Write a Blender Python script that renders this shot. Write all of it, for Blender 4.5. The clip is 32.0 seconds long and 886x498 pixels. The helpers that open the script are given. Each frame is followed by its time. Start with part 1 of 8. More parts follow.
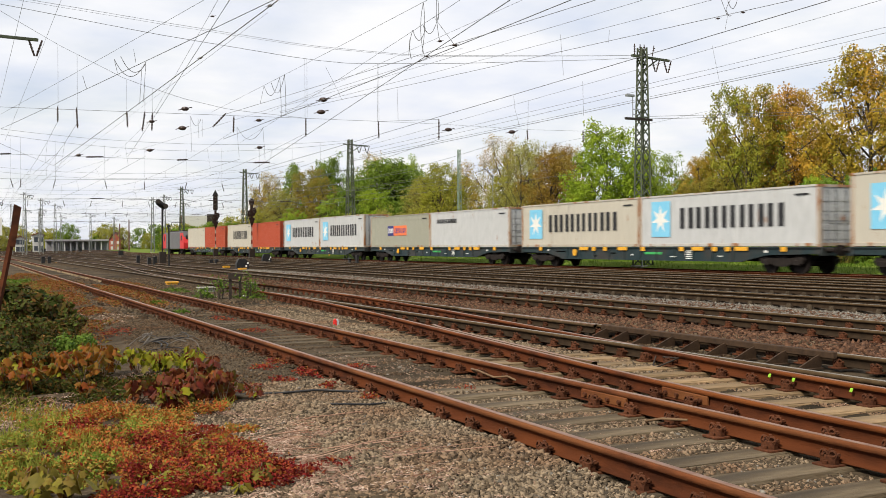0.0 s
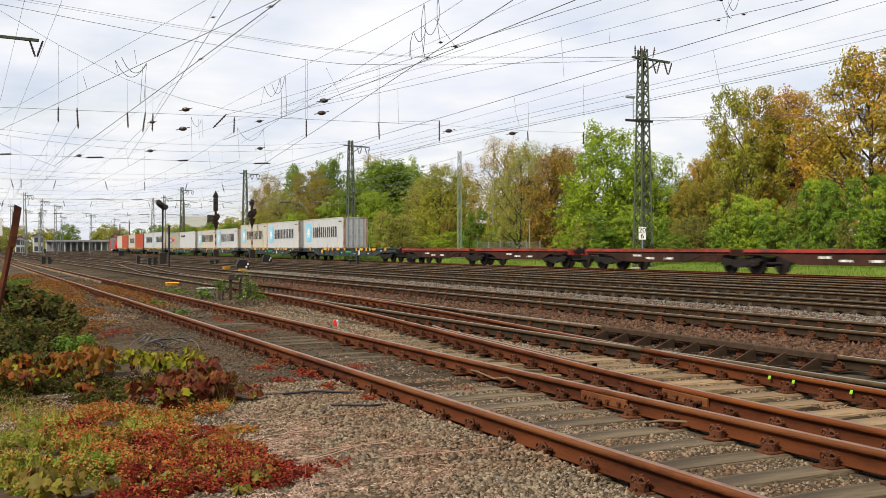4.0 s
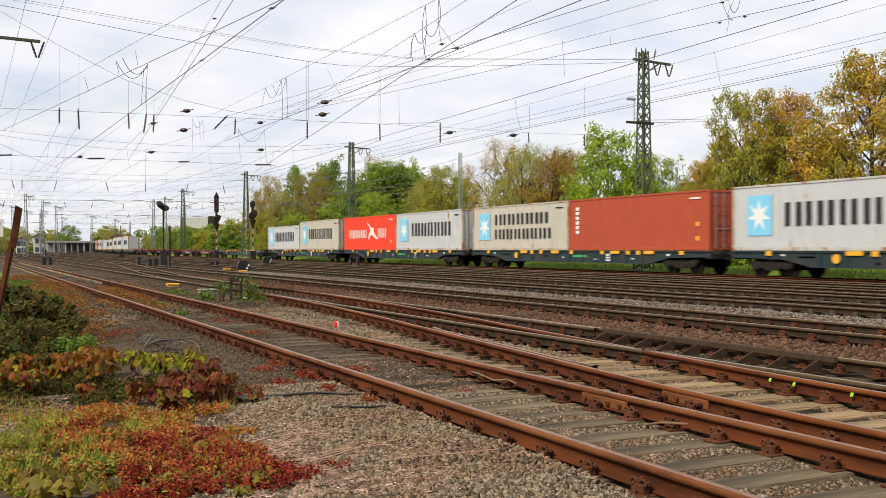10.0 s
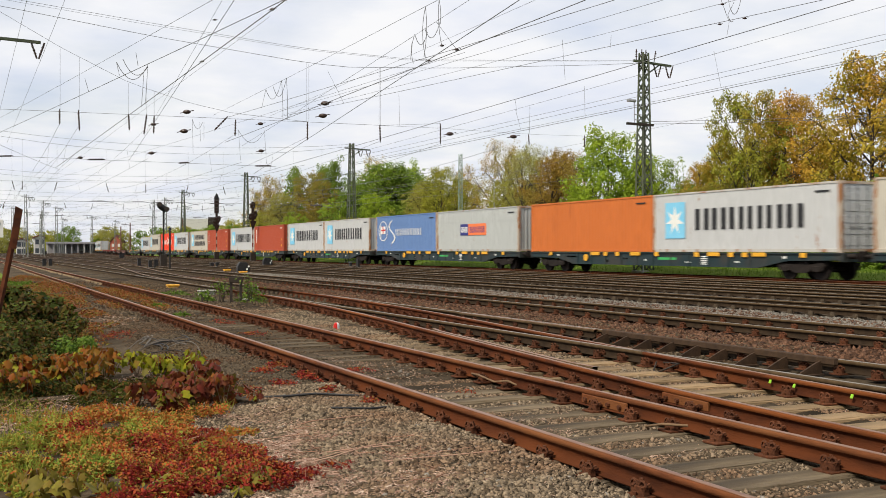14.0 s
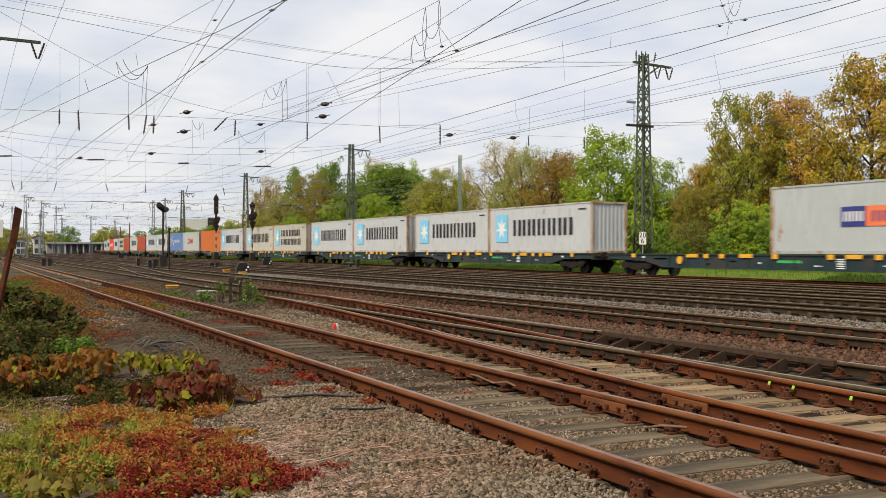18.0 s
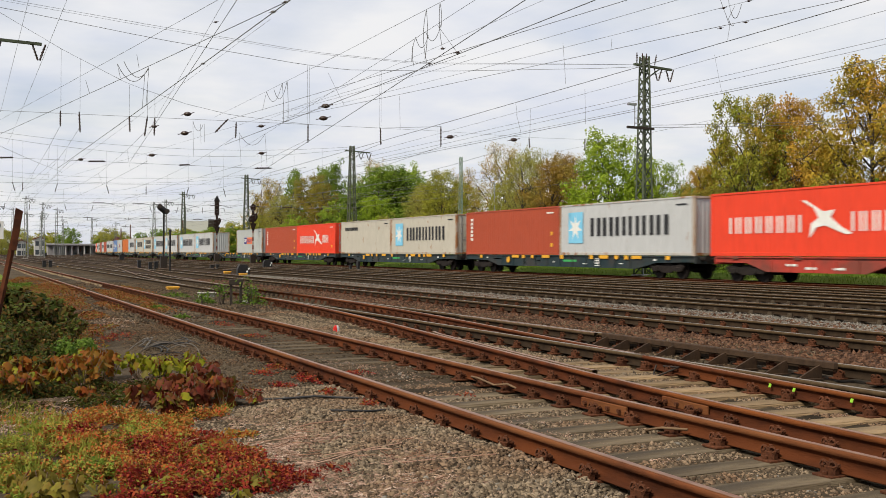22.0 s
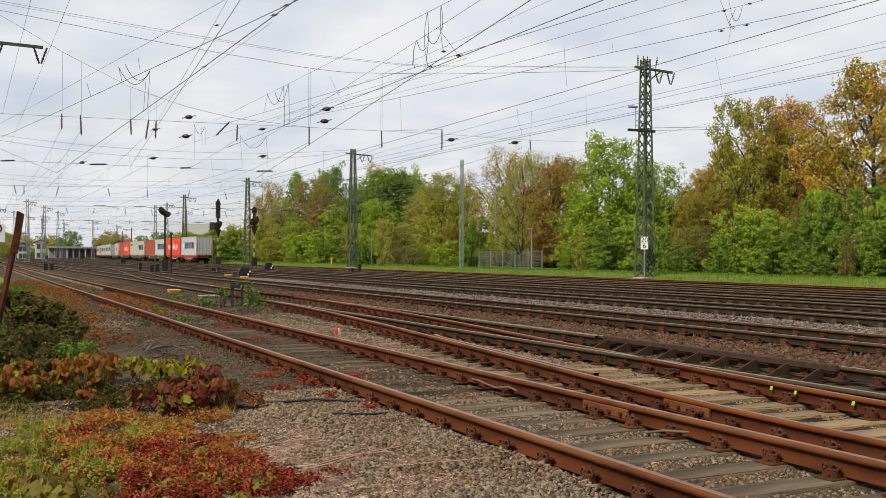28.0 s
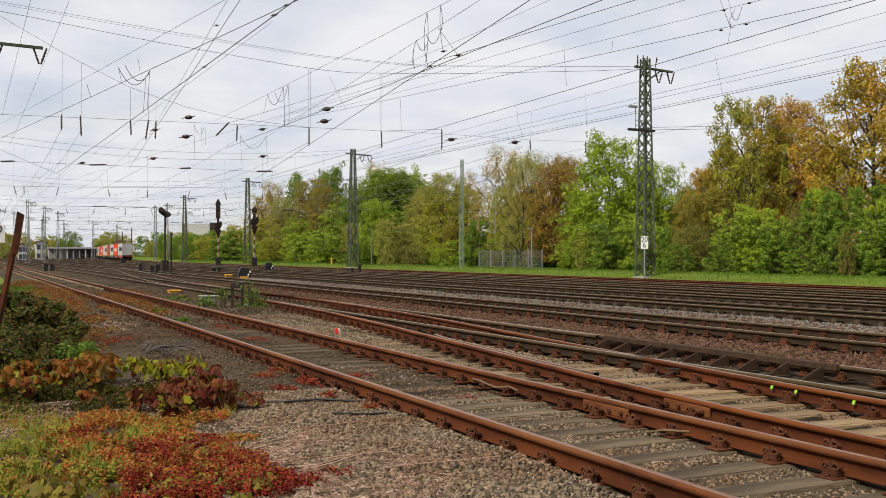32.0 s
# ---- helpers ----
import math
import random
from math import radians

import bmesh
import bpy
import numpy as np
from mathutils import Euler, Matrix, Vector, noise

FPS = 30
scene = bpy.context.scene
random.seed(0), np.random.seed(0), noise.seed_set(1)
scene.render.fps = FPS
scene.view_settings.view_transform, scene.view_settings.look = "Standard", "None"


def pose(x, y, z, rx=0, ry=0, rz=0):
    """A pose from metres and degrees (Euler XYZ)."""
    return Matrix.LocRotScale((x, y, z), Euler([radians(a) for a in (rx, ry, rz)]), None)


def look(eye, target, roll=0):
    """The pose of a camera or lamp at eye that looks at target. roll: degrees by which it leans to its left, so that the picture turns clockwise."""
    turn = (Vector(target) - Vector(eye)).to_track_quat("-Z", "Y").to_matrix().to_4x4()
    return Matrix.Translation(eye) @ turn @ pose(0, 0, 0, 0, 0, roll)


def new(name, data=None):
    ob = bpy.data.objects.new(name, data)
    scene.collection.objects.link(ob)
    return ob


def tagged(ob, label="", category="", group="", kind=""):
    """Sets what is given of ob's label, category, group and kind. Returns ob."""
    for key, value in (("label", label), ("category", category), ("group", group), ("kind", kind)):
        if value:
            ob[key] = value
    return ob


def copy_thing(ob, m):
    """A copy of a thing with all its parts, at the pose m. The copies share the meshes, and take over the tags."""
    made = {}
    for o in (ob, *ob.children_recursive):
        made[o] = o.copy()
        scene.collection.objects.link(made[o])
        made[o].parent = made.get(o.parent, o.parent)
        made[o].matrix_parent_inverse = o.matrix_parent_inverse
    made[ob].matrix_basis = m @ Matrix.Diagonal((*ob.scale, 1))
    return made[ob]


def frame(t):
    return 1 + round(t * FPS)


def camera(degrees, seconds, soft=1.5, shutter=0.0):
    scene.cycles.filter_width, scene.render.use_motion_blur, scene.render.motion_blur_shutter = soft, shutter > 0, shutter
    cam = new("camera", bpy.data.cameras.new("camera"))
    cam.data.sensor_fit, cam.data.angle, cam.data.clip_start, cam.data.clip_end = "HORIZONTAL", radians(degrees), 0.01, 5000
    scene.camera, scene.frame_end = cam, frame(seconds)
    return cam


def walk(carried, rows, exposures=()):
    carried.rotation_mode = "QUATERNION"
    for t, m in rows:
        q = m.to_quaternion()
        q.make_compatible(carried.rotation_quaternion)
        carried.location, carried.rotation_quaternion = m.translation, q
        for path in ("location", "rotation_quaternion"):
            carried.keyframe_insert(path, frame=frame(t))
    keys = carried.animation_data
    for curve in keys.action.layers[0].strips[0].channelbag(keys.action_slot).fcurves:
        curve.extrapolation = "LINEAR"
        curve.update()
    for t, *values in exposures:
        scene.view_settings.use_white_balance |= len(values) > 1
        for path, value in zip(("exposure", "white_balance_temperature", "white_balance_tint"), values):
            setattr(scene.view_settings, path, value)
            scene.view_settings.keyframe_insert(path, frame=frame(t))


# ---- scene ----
# z = 0 is the top of the rails; the tracks run along y, x grows across them
EYE = (0.0, 0.0, 1.27)
cam = camera(48.094, 32.0, soft=0.75, shutter=0.3)
PATH = [
    (0, pose(*EYE, 89.813, 0.237, -25.817)),
    (1.5, pose(*EYE, 89.834, 0.241, -25.792)),
    (3, pose(*EYE, 89.874, 0.149, -25.811)),
    (6, pose(*EYE, 89.898, 0.094, -25.793)),
    (8, pose(*EYE, 89.935, 0.104, -25.759)),
    (10, pose(*EYE, 89.982, 0.013, -25.768)),
    (12, pose(*EYE, 90.031, -0.073, -25.762)),
    (14, pose(*EYE, 90.056, -0.038, -25.763)),
    (17, pose(*EYE, 90.091, -0.101, -25.792)),
    (19, pose(*EYE, 90.139, -0.209, -25.782)),
    (21, pose(*EYE, 90.200, -0.213, -25.772)),
    (22.5, pose(*EYE, 90.240, -0.228, -25.750)),
    (24, pose(*EYE, 90.313, -0.233, -25.758)),
    (25.5, pose(*EYE, 90.337, -0.185, -25.738)),
    (28, pose(*EYE, 90.384, -0.194, -25.692)),
    (29.5, pose(*EYE, 90.403, -0.226, -25.706)),
    (30.5, pose(*EYE, 90.382, -0.084, -25.725)),
    (31.2, pose(*EYE, 90.365, -0.041, -25.706)),
    (32, pose(*EYE, 90.376, -0.089, -25.686)),
]
walk(cam, PATH, [(0, 0.0), (9, 0.0), (14, -0.06), (19, -0.17), (32, -0.2)])

# ---- light ----
SUN_ELEV, SUN_AZ = radians(46), radians(250)      # azimuth from +y, clockwise
world = bpy.data.worlds.new("sky")
scene.world = world
world.use_nodes = True
wt = world.node_tree
for n in list(wt.nodes):
    wt.nodes.remove(n)


def wnode(kind, **kw):
    n = wt.nodes.new(kind)
    for k, v in kw.items():
        n.inputs[k].default_value = v
    return n


w_out = wnode("ShaderNodeOutputWorld")
w_bg = wnode("ShaderNodeBackground", Strength=0.12)
w_sky = wt.nodes.new("ShaderNodeTexSky")
w_sky.sky_type = "NISHITA"
w_sky.sun_disc = False
w_sky.sun_elevation, w_sky.sun_rotation = SUN_ELEV, SUN_AZ
w_co = wnode("ShaderNodeTexCoord")
w_sep = wnode("ShaderNodeSeparateXYZ")
wt.links.new(w_co.outputs["Generated"], w_sep.inputs[0])
w_up = wt.nodes.new("ShaderNodeMath")
w_up.operation = "MAXIMUM"
w_up.inputs[1].default_value = 0.0
wt.links.new(w_sep.outputs["Z"], w_up.inputs[0])
w_add = wt.nodes.new("ShaderNodeMath")
w_add.operation = "ADD"
w_add.inputs[1].default_value = 0.14
wt.links.new(w_up.outputs[0], w_add.inputs[0])
w_div = wt.nodes.new("ShaderNodeVectorMath")
w_div.operation = "DIVIDE"
w_cmb = wt.nodes.new("ShaderNodeCombineXYZ")
for k in range(3):
    wt.links.new(w_add.outputs[0], w_cmb.inputs[k])
wt.links.new(w_co.outputs["Generated"], w_div.inputs[0])
wt.links.new(w_cmb.outputs[0], w_div.inputs[1])
w_noise = wnode("ShaderNodeTexNoise", Scale=1.1, Detail=7.0, Roughness=0.55)
wt.links.new(w_div.outputs[0], w_noise.inputs["Vector"])
w_ramp = wt.nodes.new("ShaderNodeValToRGB")
w_ramp.color_ramp.elements[0].position, w_ramp.color_ramp.elements[1].position = 0.30, 0.56
w_ramp.color_ramp.elements[0].color = (0.62, 0.62, 0.62, 1)
wt.links.new(w_noise.outputs["Fac"], w_ramp.inputs[0])
w_noise2 = wnode("ShaderNodeTexNoise", Scale=2.3, Detail=6.0, Roughness=0.5)
wt.links.new(w_div.outputs[0], w_noise2.inputs["Vector"])
w_cl = wt.nodes.new("ShaderNodeValToRGB")
w_cl.color_ramp.elements[0].position, w_cl.color_ramp.elements[1].position = 0.30, 0.62
w_cl.color_ramp.elements[0].color = (6.75, 7.1, 8.05, 1)
w_cl.color_ramp.elements[1].color = (8.3, 8.3, 8.42, 1)
wt.links.new(w_noise2.outputs["Fac"], w_cl.inputs[0])
w_mix = wt.nodes.new("ShaderNodeMixRGB")
wt.links.new(w_ramp.outputs[0], w_mix.inputs[0])
wt.links.new(w_sky.outputs[0], w_mix.inputs[1])
wt.links.new(w_cl.outputs[0], w_mix.inputs[2])
w_low = wnode("ShaderNodeMapRange")
for k, v in enumerate((0.0, 0.18, 0.94, 1.0)):
    w_low.inputs[k + 1].default_value = v
wt.links.new(w_sep.outputs["Z"], w_low.inputs[0])
w_dim = wt.nodes.new("ShaderNodeVectorMath")
w_dim.operation = "SCALE"
wt.links.new(w_mix.outputs[0], w_dim.inputs[0])
wt.links.new(w_low.outputs[0], w_dim.inputs["Scale"])
wt.links.new(w_dim.outputs[0], w_bg.inputs[0])
wt.links.new(w_bg.outputs[0], w_out.inputs[0])

sun_data = bpy.data.lights.new("sun", "SUN")
sun_data.energy, sun_data.angle, sun_data.color = 5.0, radians(3), (1.0, 0.91, 0.77)
sun_dir = Vector((math.sin(SUN_AZ) * math.cos(SUN_ELEV), math.cos(SUN_AZ) * math.cos(SUN_ELEV), math.sin(SUN_ELEV)))
sun = new("sun", sun_data)
sun.matrix_world = look(sun_dir * 100, (0, 0, 0))


# ---- materials ----
def mat(name, c1, c2=None, rough=0.7, scale=4.0, metal=0.0, bump=0.0, bscale=40.0, third=None, tscale=0.6, per_object=0.0,
        island=0.0, spots=None, spot_scale=1.5, spot_at=0.62, trans=0.0, spec=0.25, stretch=None, vary=False):
    """Two colours mixed by fine noise, a third by coarse noise, spots of another (rust, moss), and bump."""
    m = bpy.data.materials.new(name)
    m.use_nodes = True
    nt = m.node_tree
    b = nt.nodes["Principled BSDF"]
    b.inputs["Roughness"].default_value, b.inputs["Metallic"].default_value = rough, metal
    b.inputs["Specular IOR Level"].default_value = spec
    co = nt.nodes.new("ShaderNodeTexCoord")
    src = co.outputs["Object"]
    if stretch:
        mp = nt.nodes.new("ShaderNodeMapping")
        mp.inputs["Scale"].default_value = stretch
        nt.links.new(src, mp.inputs["Vector"])
        src = mp.outputs["Vector"]

    if vary:
        va = nt.nodes.new("ShaderNodeVectorMath")
        va.operation = "MULTIPLY_ADD"
        va.inputs[1].default_value, va.inputs[2].default_value = (41.0, 67.0, 23.0), (0, 0, 0)
        nt.links.new(nt.nodes.new("ShaderNodeObjectInfo").outputs["Random"], va.inputs[0])
        nt.links.new(src, va.inputs[2])
        src = va.outputs[0]

    def noise_node(sc, det=5.0, rgh=0.6):
        n = nt.nodes.new("ShaderNodeTexNoise")
        n.inputs["Scale"].default_value, n.inputs["Detail"].default_value, n.inputs["Roughness"].default_value = sc, det, rgh
        nt.links.new(src, n.inputs["Vector"])
        return n.outputs["Fac"]

    def ramp(fac, lo, hi):
        r = nt.nodes.new("ShaderNodeMapRange")
        r.inputs[1].default_value, r.inputs[2].default_value = lo, hi
        nt.links.new(fac, r.inputs[0])
        return r.outputs[0]

    def mix(fac, a, c):
        x = nt.nodes.new("ShaderNodeMixRGB")
        for i, v in enumerate((fac, a, c)):
            if isinstance(v, (tuple, list)):
                x.inputs[i].default_value = (*v, 1)
            else:
                nt.links.new(v, x.inputs[i])
        return x.outputs[0]

    col = mix(ramp(noise_node(scale), 0.35, 0.65), c1, c2 or tuple(v * 0.8 for v in c1))
    if third:
        col = mix(ramp(noise_node(tscale, 3.0), 0.45, 0.65), col, third)
    if spots:
        col = mix(ramp(noise_node(spot_scale, 8.0, 0.7), spot_at, spot_at + 0.07), col, spots)
    if per_object or island:
        rnd = nt.nodes.new("ShaderNodeObjectInfo").outputs["Random"] if per_object else nt.nodes.new("ShaderNodeNewGeometry").outputs["Random Per Island"]
        hs = nt.nodes.new("ShaderNodeHueSaturation")
        amt = per_object or island
        r = nt.nodes.new("ShaderNodeMapRange")
        r.inputs[3].default_value, r.inputs[4].default_value = 1 - amt, 1 + amt
        nt.links.new(rnd, r.inputs[0])
        nt.links.new(r.outputs[0], hs.inputs["Value"])
        nt.links.new(col, hs.inputs["Color"])
        col = hs.outputs[0]
    nt.links.new(col, b.inputs["Base Color"])
    if bump:
        bp = nt.nodes.new("ShaderNodeBump")
        bp.inputs["Strength"].default_value, bp.inputs["Distance"].default_value = bump, 0.02
        nt.links.new(noise_node(bscale, 6.0), bp.inputs["Height"])
        nt.links.new(bp.outputs[0], b.inputs["Normal"])
    if trans:
        t = nt.nodes.new("ShaderNodeBsdfTranslucent")
        nt.links.new(col, t.inputs[0])
        ms = nt.nodes.new("ShaderNodeMixShader")
        ms.inputs[0].default_value = trans
        nt.links.new(b.outputs[0], ms.inputs[1])
        nt.links.new(t.outputs[0], ms.inputs[2])
        nt.links.new(ms.outputs[0], nt.nodes["Material Output"].inputs[0])
    return m


M_BALLAST = mat("ballast", (0.050, 0.037, 0.024), (0.098, 0.074, 0.048), 0.95, 16, bump=0.9, bscale=22, third=(0.022, 0.017, 0.011), tscale=0.5, spec=0.04)
M_BALLAST_BROWN = mat("brown_ballast", (0.022, 0.012, 0.007), (0.044, 0.026, 0.015), 0.95, 14, bump=1.0, bscale=20, third=(0.027, 0.017, 0.011), tscale=0.4, spec=0.06)
M_STONE = mat("ballast_stone", (0.108, 0.080, 0.051), (0.205, 0.158, 0.107), 0.92, 30, island=0.65, bump=0.3, bscale=60, third=(0.145, 0.090, 0.054), tscale=0.8, spec=0.1)
M_STONE_OILY = mat("oily_ballast_stone", (0.052, 0.038, 0.023), (0.105, 0.080, 0.053), 0.92, 30, island=0.6, third=(0.085, 0.050, 0.028), tscale=0.8, spec=0.08)
M_STONE_BROWN = mat("brown_stone", (0.054, 0.027, 0.016), (0.112, 0.060, 0.036), 0.92, 30, island=0.6, spec=0.1)
M_STONE_PALE = mat("pale_stone", (0.105, 0.092, 0.075), (0.175, 0.157, 0.132), 0.92, 30, island=0.45, spec=0.12)
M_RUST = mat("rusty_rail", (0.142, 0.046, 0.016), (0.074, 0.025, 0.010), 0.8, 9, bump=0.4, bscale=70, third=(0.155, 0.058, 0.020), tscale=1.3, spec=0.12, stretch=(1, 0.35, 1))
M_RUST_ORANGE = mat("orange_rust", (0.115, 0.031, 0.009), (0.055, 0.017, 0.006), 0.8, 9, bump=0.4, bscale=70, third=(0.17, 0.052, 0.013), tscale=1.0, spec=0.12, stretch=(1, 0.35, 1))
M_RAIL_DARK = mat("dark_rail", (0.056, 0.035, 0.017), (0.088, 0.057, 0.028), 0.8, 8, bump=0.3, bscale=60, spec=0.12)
# rust darkened for webs in the rail head's shade; also the train track's dark rust
M_WEB = mat("dark_rust_shaded_web", (0.072, 0.021, 0.008), (0.034, 0.011, 0.005), 0.85, 9, bump=0.4, bscale=70, third=(0.095, 0.028, 0.009), tscale=1.3, spec=0.08, stretch=(1, 0.35, 1))
# grime with the shade under the rail head mixed into its colour
M_WEB_DARK = mat("shaded_grimy_web", (0.020, 0.013, 0.008), (0.036, 0.023, 0.013), 0.8, 8, bump=0.3, bscale=60, spec=0.08)
M_RAIL_TOP = mat("worn_rail_head", (0.27, 0.155, 0.10), (0.20, 0.095, 0.055), 0.42, 5, metal=0.5)
M_RAIL_SHINE = mat("polished_rail_head", (0.26, 0.23, 0.19), (0.18, 0.155, 0.12), 0.42, 5, metal=0.5)
M_CLIP = mat("rusty_clip", (0.110, 0.040, 0.018), (0.055, 0.021, 0.011), 0.85, 30, bump=0.4, bscale=90, per_object=0.25, spec=0.1)
M_SLEEPER = mat("weathered_sleeper", (0.140, 0.102, 0.060), (0.23, 0.178, 0.112), 0.92, 26, bump=1.0, bscale=60, third=(0.062, 0.049, 0.035), tscale=2.0, per_object=0.28, spec=0.1, stretch=(0.12, 1, 1))
M_SLEEPER_TAN = mat("tan_sleeper", (0.36, 0.24, 0.125), (0.24, 0.165, 0.09), 0.92, 26, bump=1.0, bscale=60, third=(0.15, 0.11, 0.068), tscale=2.0, per_object=0.25, spec=0.1, stretch=(0.12, 1, 1))
M_SLEEPER_DARK = mat("oiled_sleeper", (0.040, 0.029, 0.019), (0.065, 0.049, 0.033), 0.92, 26, bump=0.8, bscale=60, per_object=0.2, spec=0.08, stretch=(0.12, 1, 1))
M_DARKSTEEL = mat("dark_steel", (0.020, 0.016, 0.013), (0.038, 0.028, 0.02), 0.6, 8, bump=0.2, spec=0.2)
M_BLACK = mat("black_paint", (0.012, 0.012, 0.013), (0.022, 0.021, 0.02), 0.5, 8)
M_MAST = mat("green_mast_paint", (0.075, 0.092, 0.055), (0.045, 0.052, 0.034), 0.7, 6, bump=0.1)
M_MAST_PALE = mat("pale_green_paint", (0.20, 0.27, 0.20), (0.15, 0.20, 0.15), 0.65, 6)
M_GREYSTEEL = mat("galvanised_steel", (0.30, 0.31, 0.32), (0.22, 0.23, 0.24), 0.5, 8, metal=0.4)
M_WIRE = mat("wire", (0.12, 0.122, 0.125), (0.15, 0.15, 0.15), 0.6, 8, metal=0.2)
M_INSUL = mat("insulator", (0.05, 0.03, 0.022), (0.035, 0.022, 0.02), 0.3, 8)
M_GRASS_GROUND = mat("grass_ground", (0.095, 0.14, 0.02), (0.14, 0.18, 0.03), 0.95, 6, third=(0.09, 0.125, 0.02), tscale=0.5, bump=0.8, bscale=30, spec=0.05)
M_BARK = mat("bark", (0.07, 0.055, 0.04), (0.045, 0.036, 0.028), 0.95, 6, bump=0.7, bscale=14)
M_WHITE = mat("white_paint", (0.75, 0.74, 0.71), (0.66, 0.65, 0.62), 0.6, 6)
M_YELLOW = mat("yellow_paint", (0.72, 0.38, 0.03), (0.60, 0.29, 0.03), 0.6, 8)
M_SIGRED = mat("signal_red", (0.62, 0.03, 0.025), (0.5, 0.03, 0.025), 0.5, 8)
M_CONCRETE = mat("concrete", (0.36, 0.34, 0.30), (0.28, 0.265, 0.235), 0.9, 9, bump=0.3, third=(0.22, 0.21, 0.18), tscale=2)

M_WAGBROWN = mat("brown_wagon_paint", (0.15, 0.055, 0.035), (0.11, 0.045, 0.03), 0.7, 3, third=(0.08, 0.045, 0.035), tscale=0.7)


# ---- mesh helpers ----
def part(name, bm, material, parent=None, label=""):
    """Links a bmesh as one mesh object, under a thing or a part."""
    me = bpy.data.meshes.new(name)
    bm.to_mesh(me)
    bm.free()
    me.materials.append(material)
    ob = new(name, me)
    if parent is not None:
        ob.parent = parent
    return tagged(ob, label)


def share(name, me, parent, m=None, label=""):
    ob = new(name, me)
    ob.parent = parent
    if m is not None:
        ob.matrix_basis = m
    return tagged(ob, label)


def mesh_of(bm, material, name):
    me = bpy.data.meshes.new(name)
    bm.to_mesh(me)
    bm.free()
    me.materials.append(material)
    return me


def thing(name, m, label, category, group="", kind=""):
    ob = new(name)
    ob.empty_display_size = 0.2
    ob.matrix_basis = m
    return tagged(ob, label, category, group, kind)


def box(bm, x0, x1, y0, y1, z0, z1, bevel=0.0):
    r = bmesh.ops.create_cube(bm, size=1.0, matrix=Matrix.LocRotScale(((x0 + x1) / 2, (y0 + y1) / 2, (z0 + z1) / 2), None, (x1 - x0, y1 - y0, z1 - z0)))
    if bevel:
        es = list({e for v in r["verts"] for e in v.link_edges})
        bmesh.ops.bevel(bm, geom=es, offset=bevel, segments=1, affect="EDGES")
    return r["verts"]


def bar(bm, a, b, w, h=None):
    """A square bar from a to b."""
    a, b = Vector(a), Vector(b)
    d = b - a
    q = d.to_track_quat("Z", "Y")
    return bmesh.ops.create_cube(bm, size=1.0, matrix=Matrix.LocRotScale((a + b) / 2, q, (w, h or w, d.length)))["verts"]


def rod(bm, a, b, r, r2=None, n=8):
    a, b = Vector(a), Vector(b)
    d = b - a
    q = d.to_track_quat("Z", "Y")
    return bmesh.ops.create_cone(bm, cap_ends=True, segments=n, radius1=r, radius2=r if r2 is None else r2, depth=d.length,
                                 matrix=Matrix.LocRotScale((a + b) / 2, q, None))["verts"]


def ball(bm, c, r, sx=1, sy=1, sz=1, sub=2):
    return bmesh.ops.create_icosphere(bm, subdivisions=sub, radius=r, matrix=Matrix.LocRotScale(c, None, (sx, sy, sz)))["verts"]


def prism(bm, pts, axis, lo, hi):
    """Extrudes the outline pts (two coordinates) along an axis, from lo to hi."""
    def at(p, v):
        return {"x": (v, p[0], p[1]), "y": (p[0], v, p[1]), "z": (p[0], p[1], v)}[axis]
    a = [bm.verts.new(at(p, lo)) for p in pts]
    b = [bm.verts.new(at(p, hi)) for p in pts]
    n = len(pts)
    fs = [bm.faces.new(a), bm.faces.new(b[::-1])]
    for i in range(n):
        fs.append(bm.faces.new((a[i], b[i], b[(i + 1) % n], a[(i + 1) % n])))
    bmesh.ops.recalc_face_normals(bm, faces=fs)


def from_arrays(name, verts, faces, material, smooth=False):
    me = bpy.data.meshes.new(name)
    verts = np.asarray(verts, dtype=np.float32)
    faces = np.asarray(faces, dtype=np.int32)
    k = faces.shape[1]
    me.vertices.add(len(verts))
    me.vertices.foreach_set("co", verts.ravel())
    me.loops.add(faces.size)
    me.loops.foreach_set("vertex_index", faces.ravel())
    me.polygons.add(len(faces))
    me.polygons.foreach_set("loop_start", np.arange(0, faces.size, k, dtype=np.int32))
    if smooth:
        me.polygons.foreach_set("use_smooth", np.ones(len(faces), dtype=bool))
    me.update(calc_edges=True)
    me.validate()
    me.materials.append(material)
    return me


# ---- ground ----
TRACKS = (12.78, 17.9, 22.2, 25.85, 29.4, 33.3)      # main tracks, far side of the yard; the train runs on the last
TRAIN_X = TRACKS[-1]


def yard_bend(y):
    """How far the train's track swings to the right beyond the yard."""
    u = min(max((y - 164.0) / 680.0, 0.0), 1.0)
    return 46.0 * u * u * (3 - 2 * u)


def ground_z(x, y):
    z = -0.19
    if x < 2.6:
        z -= 0.05 * min(1.0, (2.6 - x) / 1.5)
    if 3.55 < x < 5.8:
        z += 0.026 if y > 10 else 0.012
    if 2.2 < x < 3.5:
        z += 0.05 * min(1.0, (x - 2.2) / 0.4)
    if 5.9 < x < 6.9 and y < 30:
        z -= 0.03
    if 10.0 < x < 11.2:
        z += 0.055
    if 14.4 < x < 16.2:
        z += 0.06 * math.sin((x - 14.4) / 1.8 * math.pi)
    if x > 35.2:
        z += 0.40 * min(1.0, (x - 35.2) / 2.5)
    if abs(x) < 60 and abs(y) < 160:
        z += 0.022 * noise.noise((x * 1.3, y * 1.3, 0.3)) + 0.018 * noise.noise((x * 0.4, y * 0.4, 7.3))
    return z


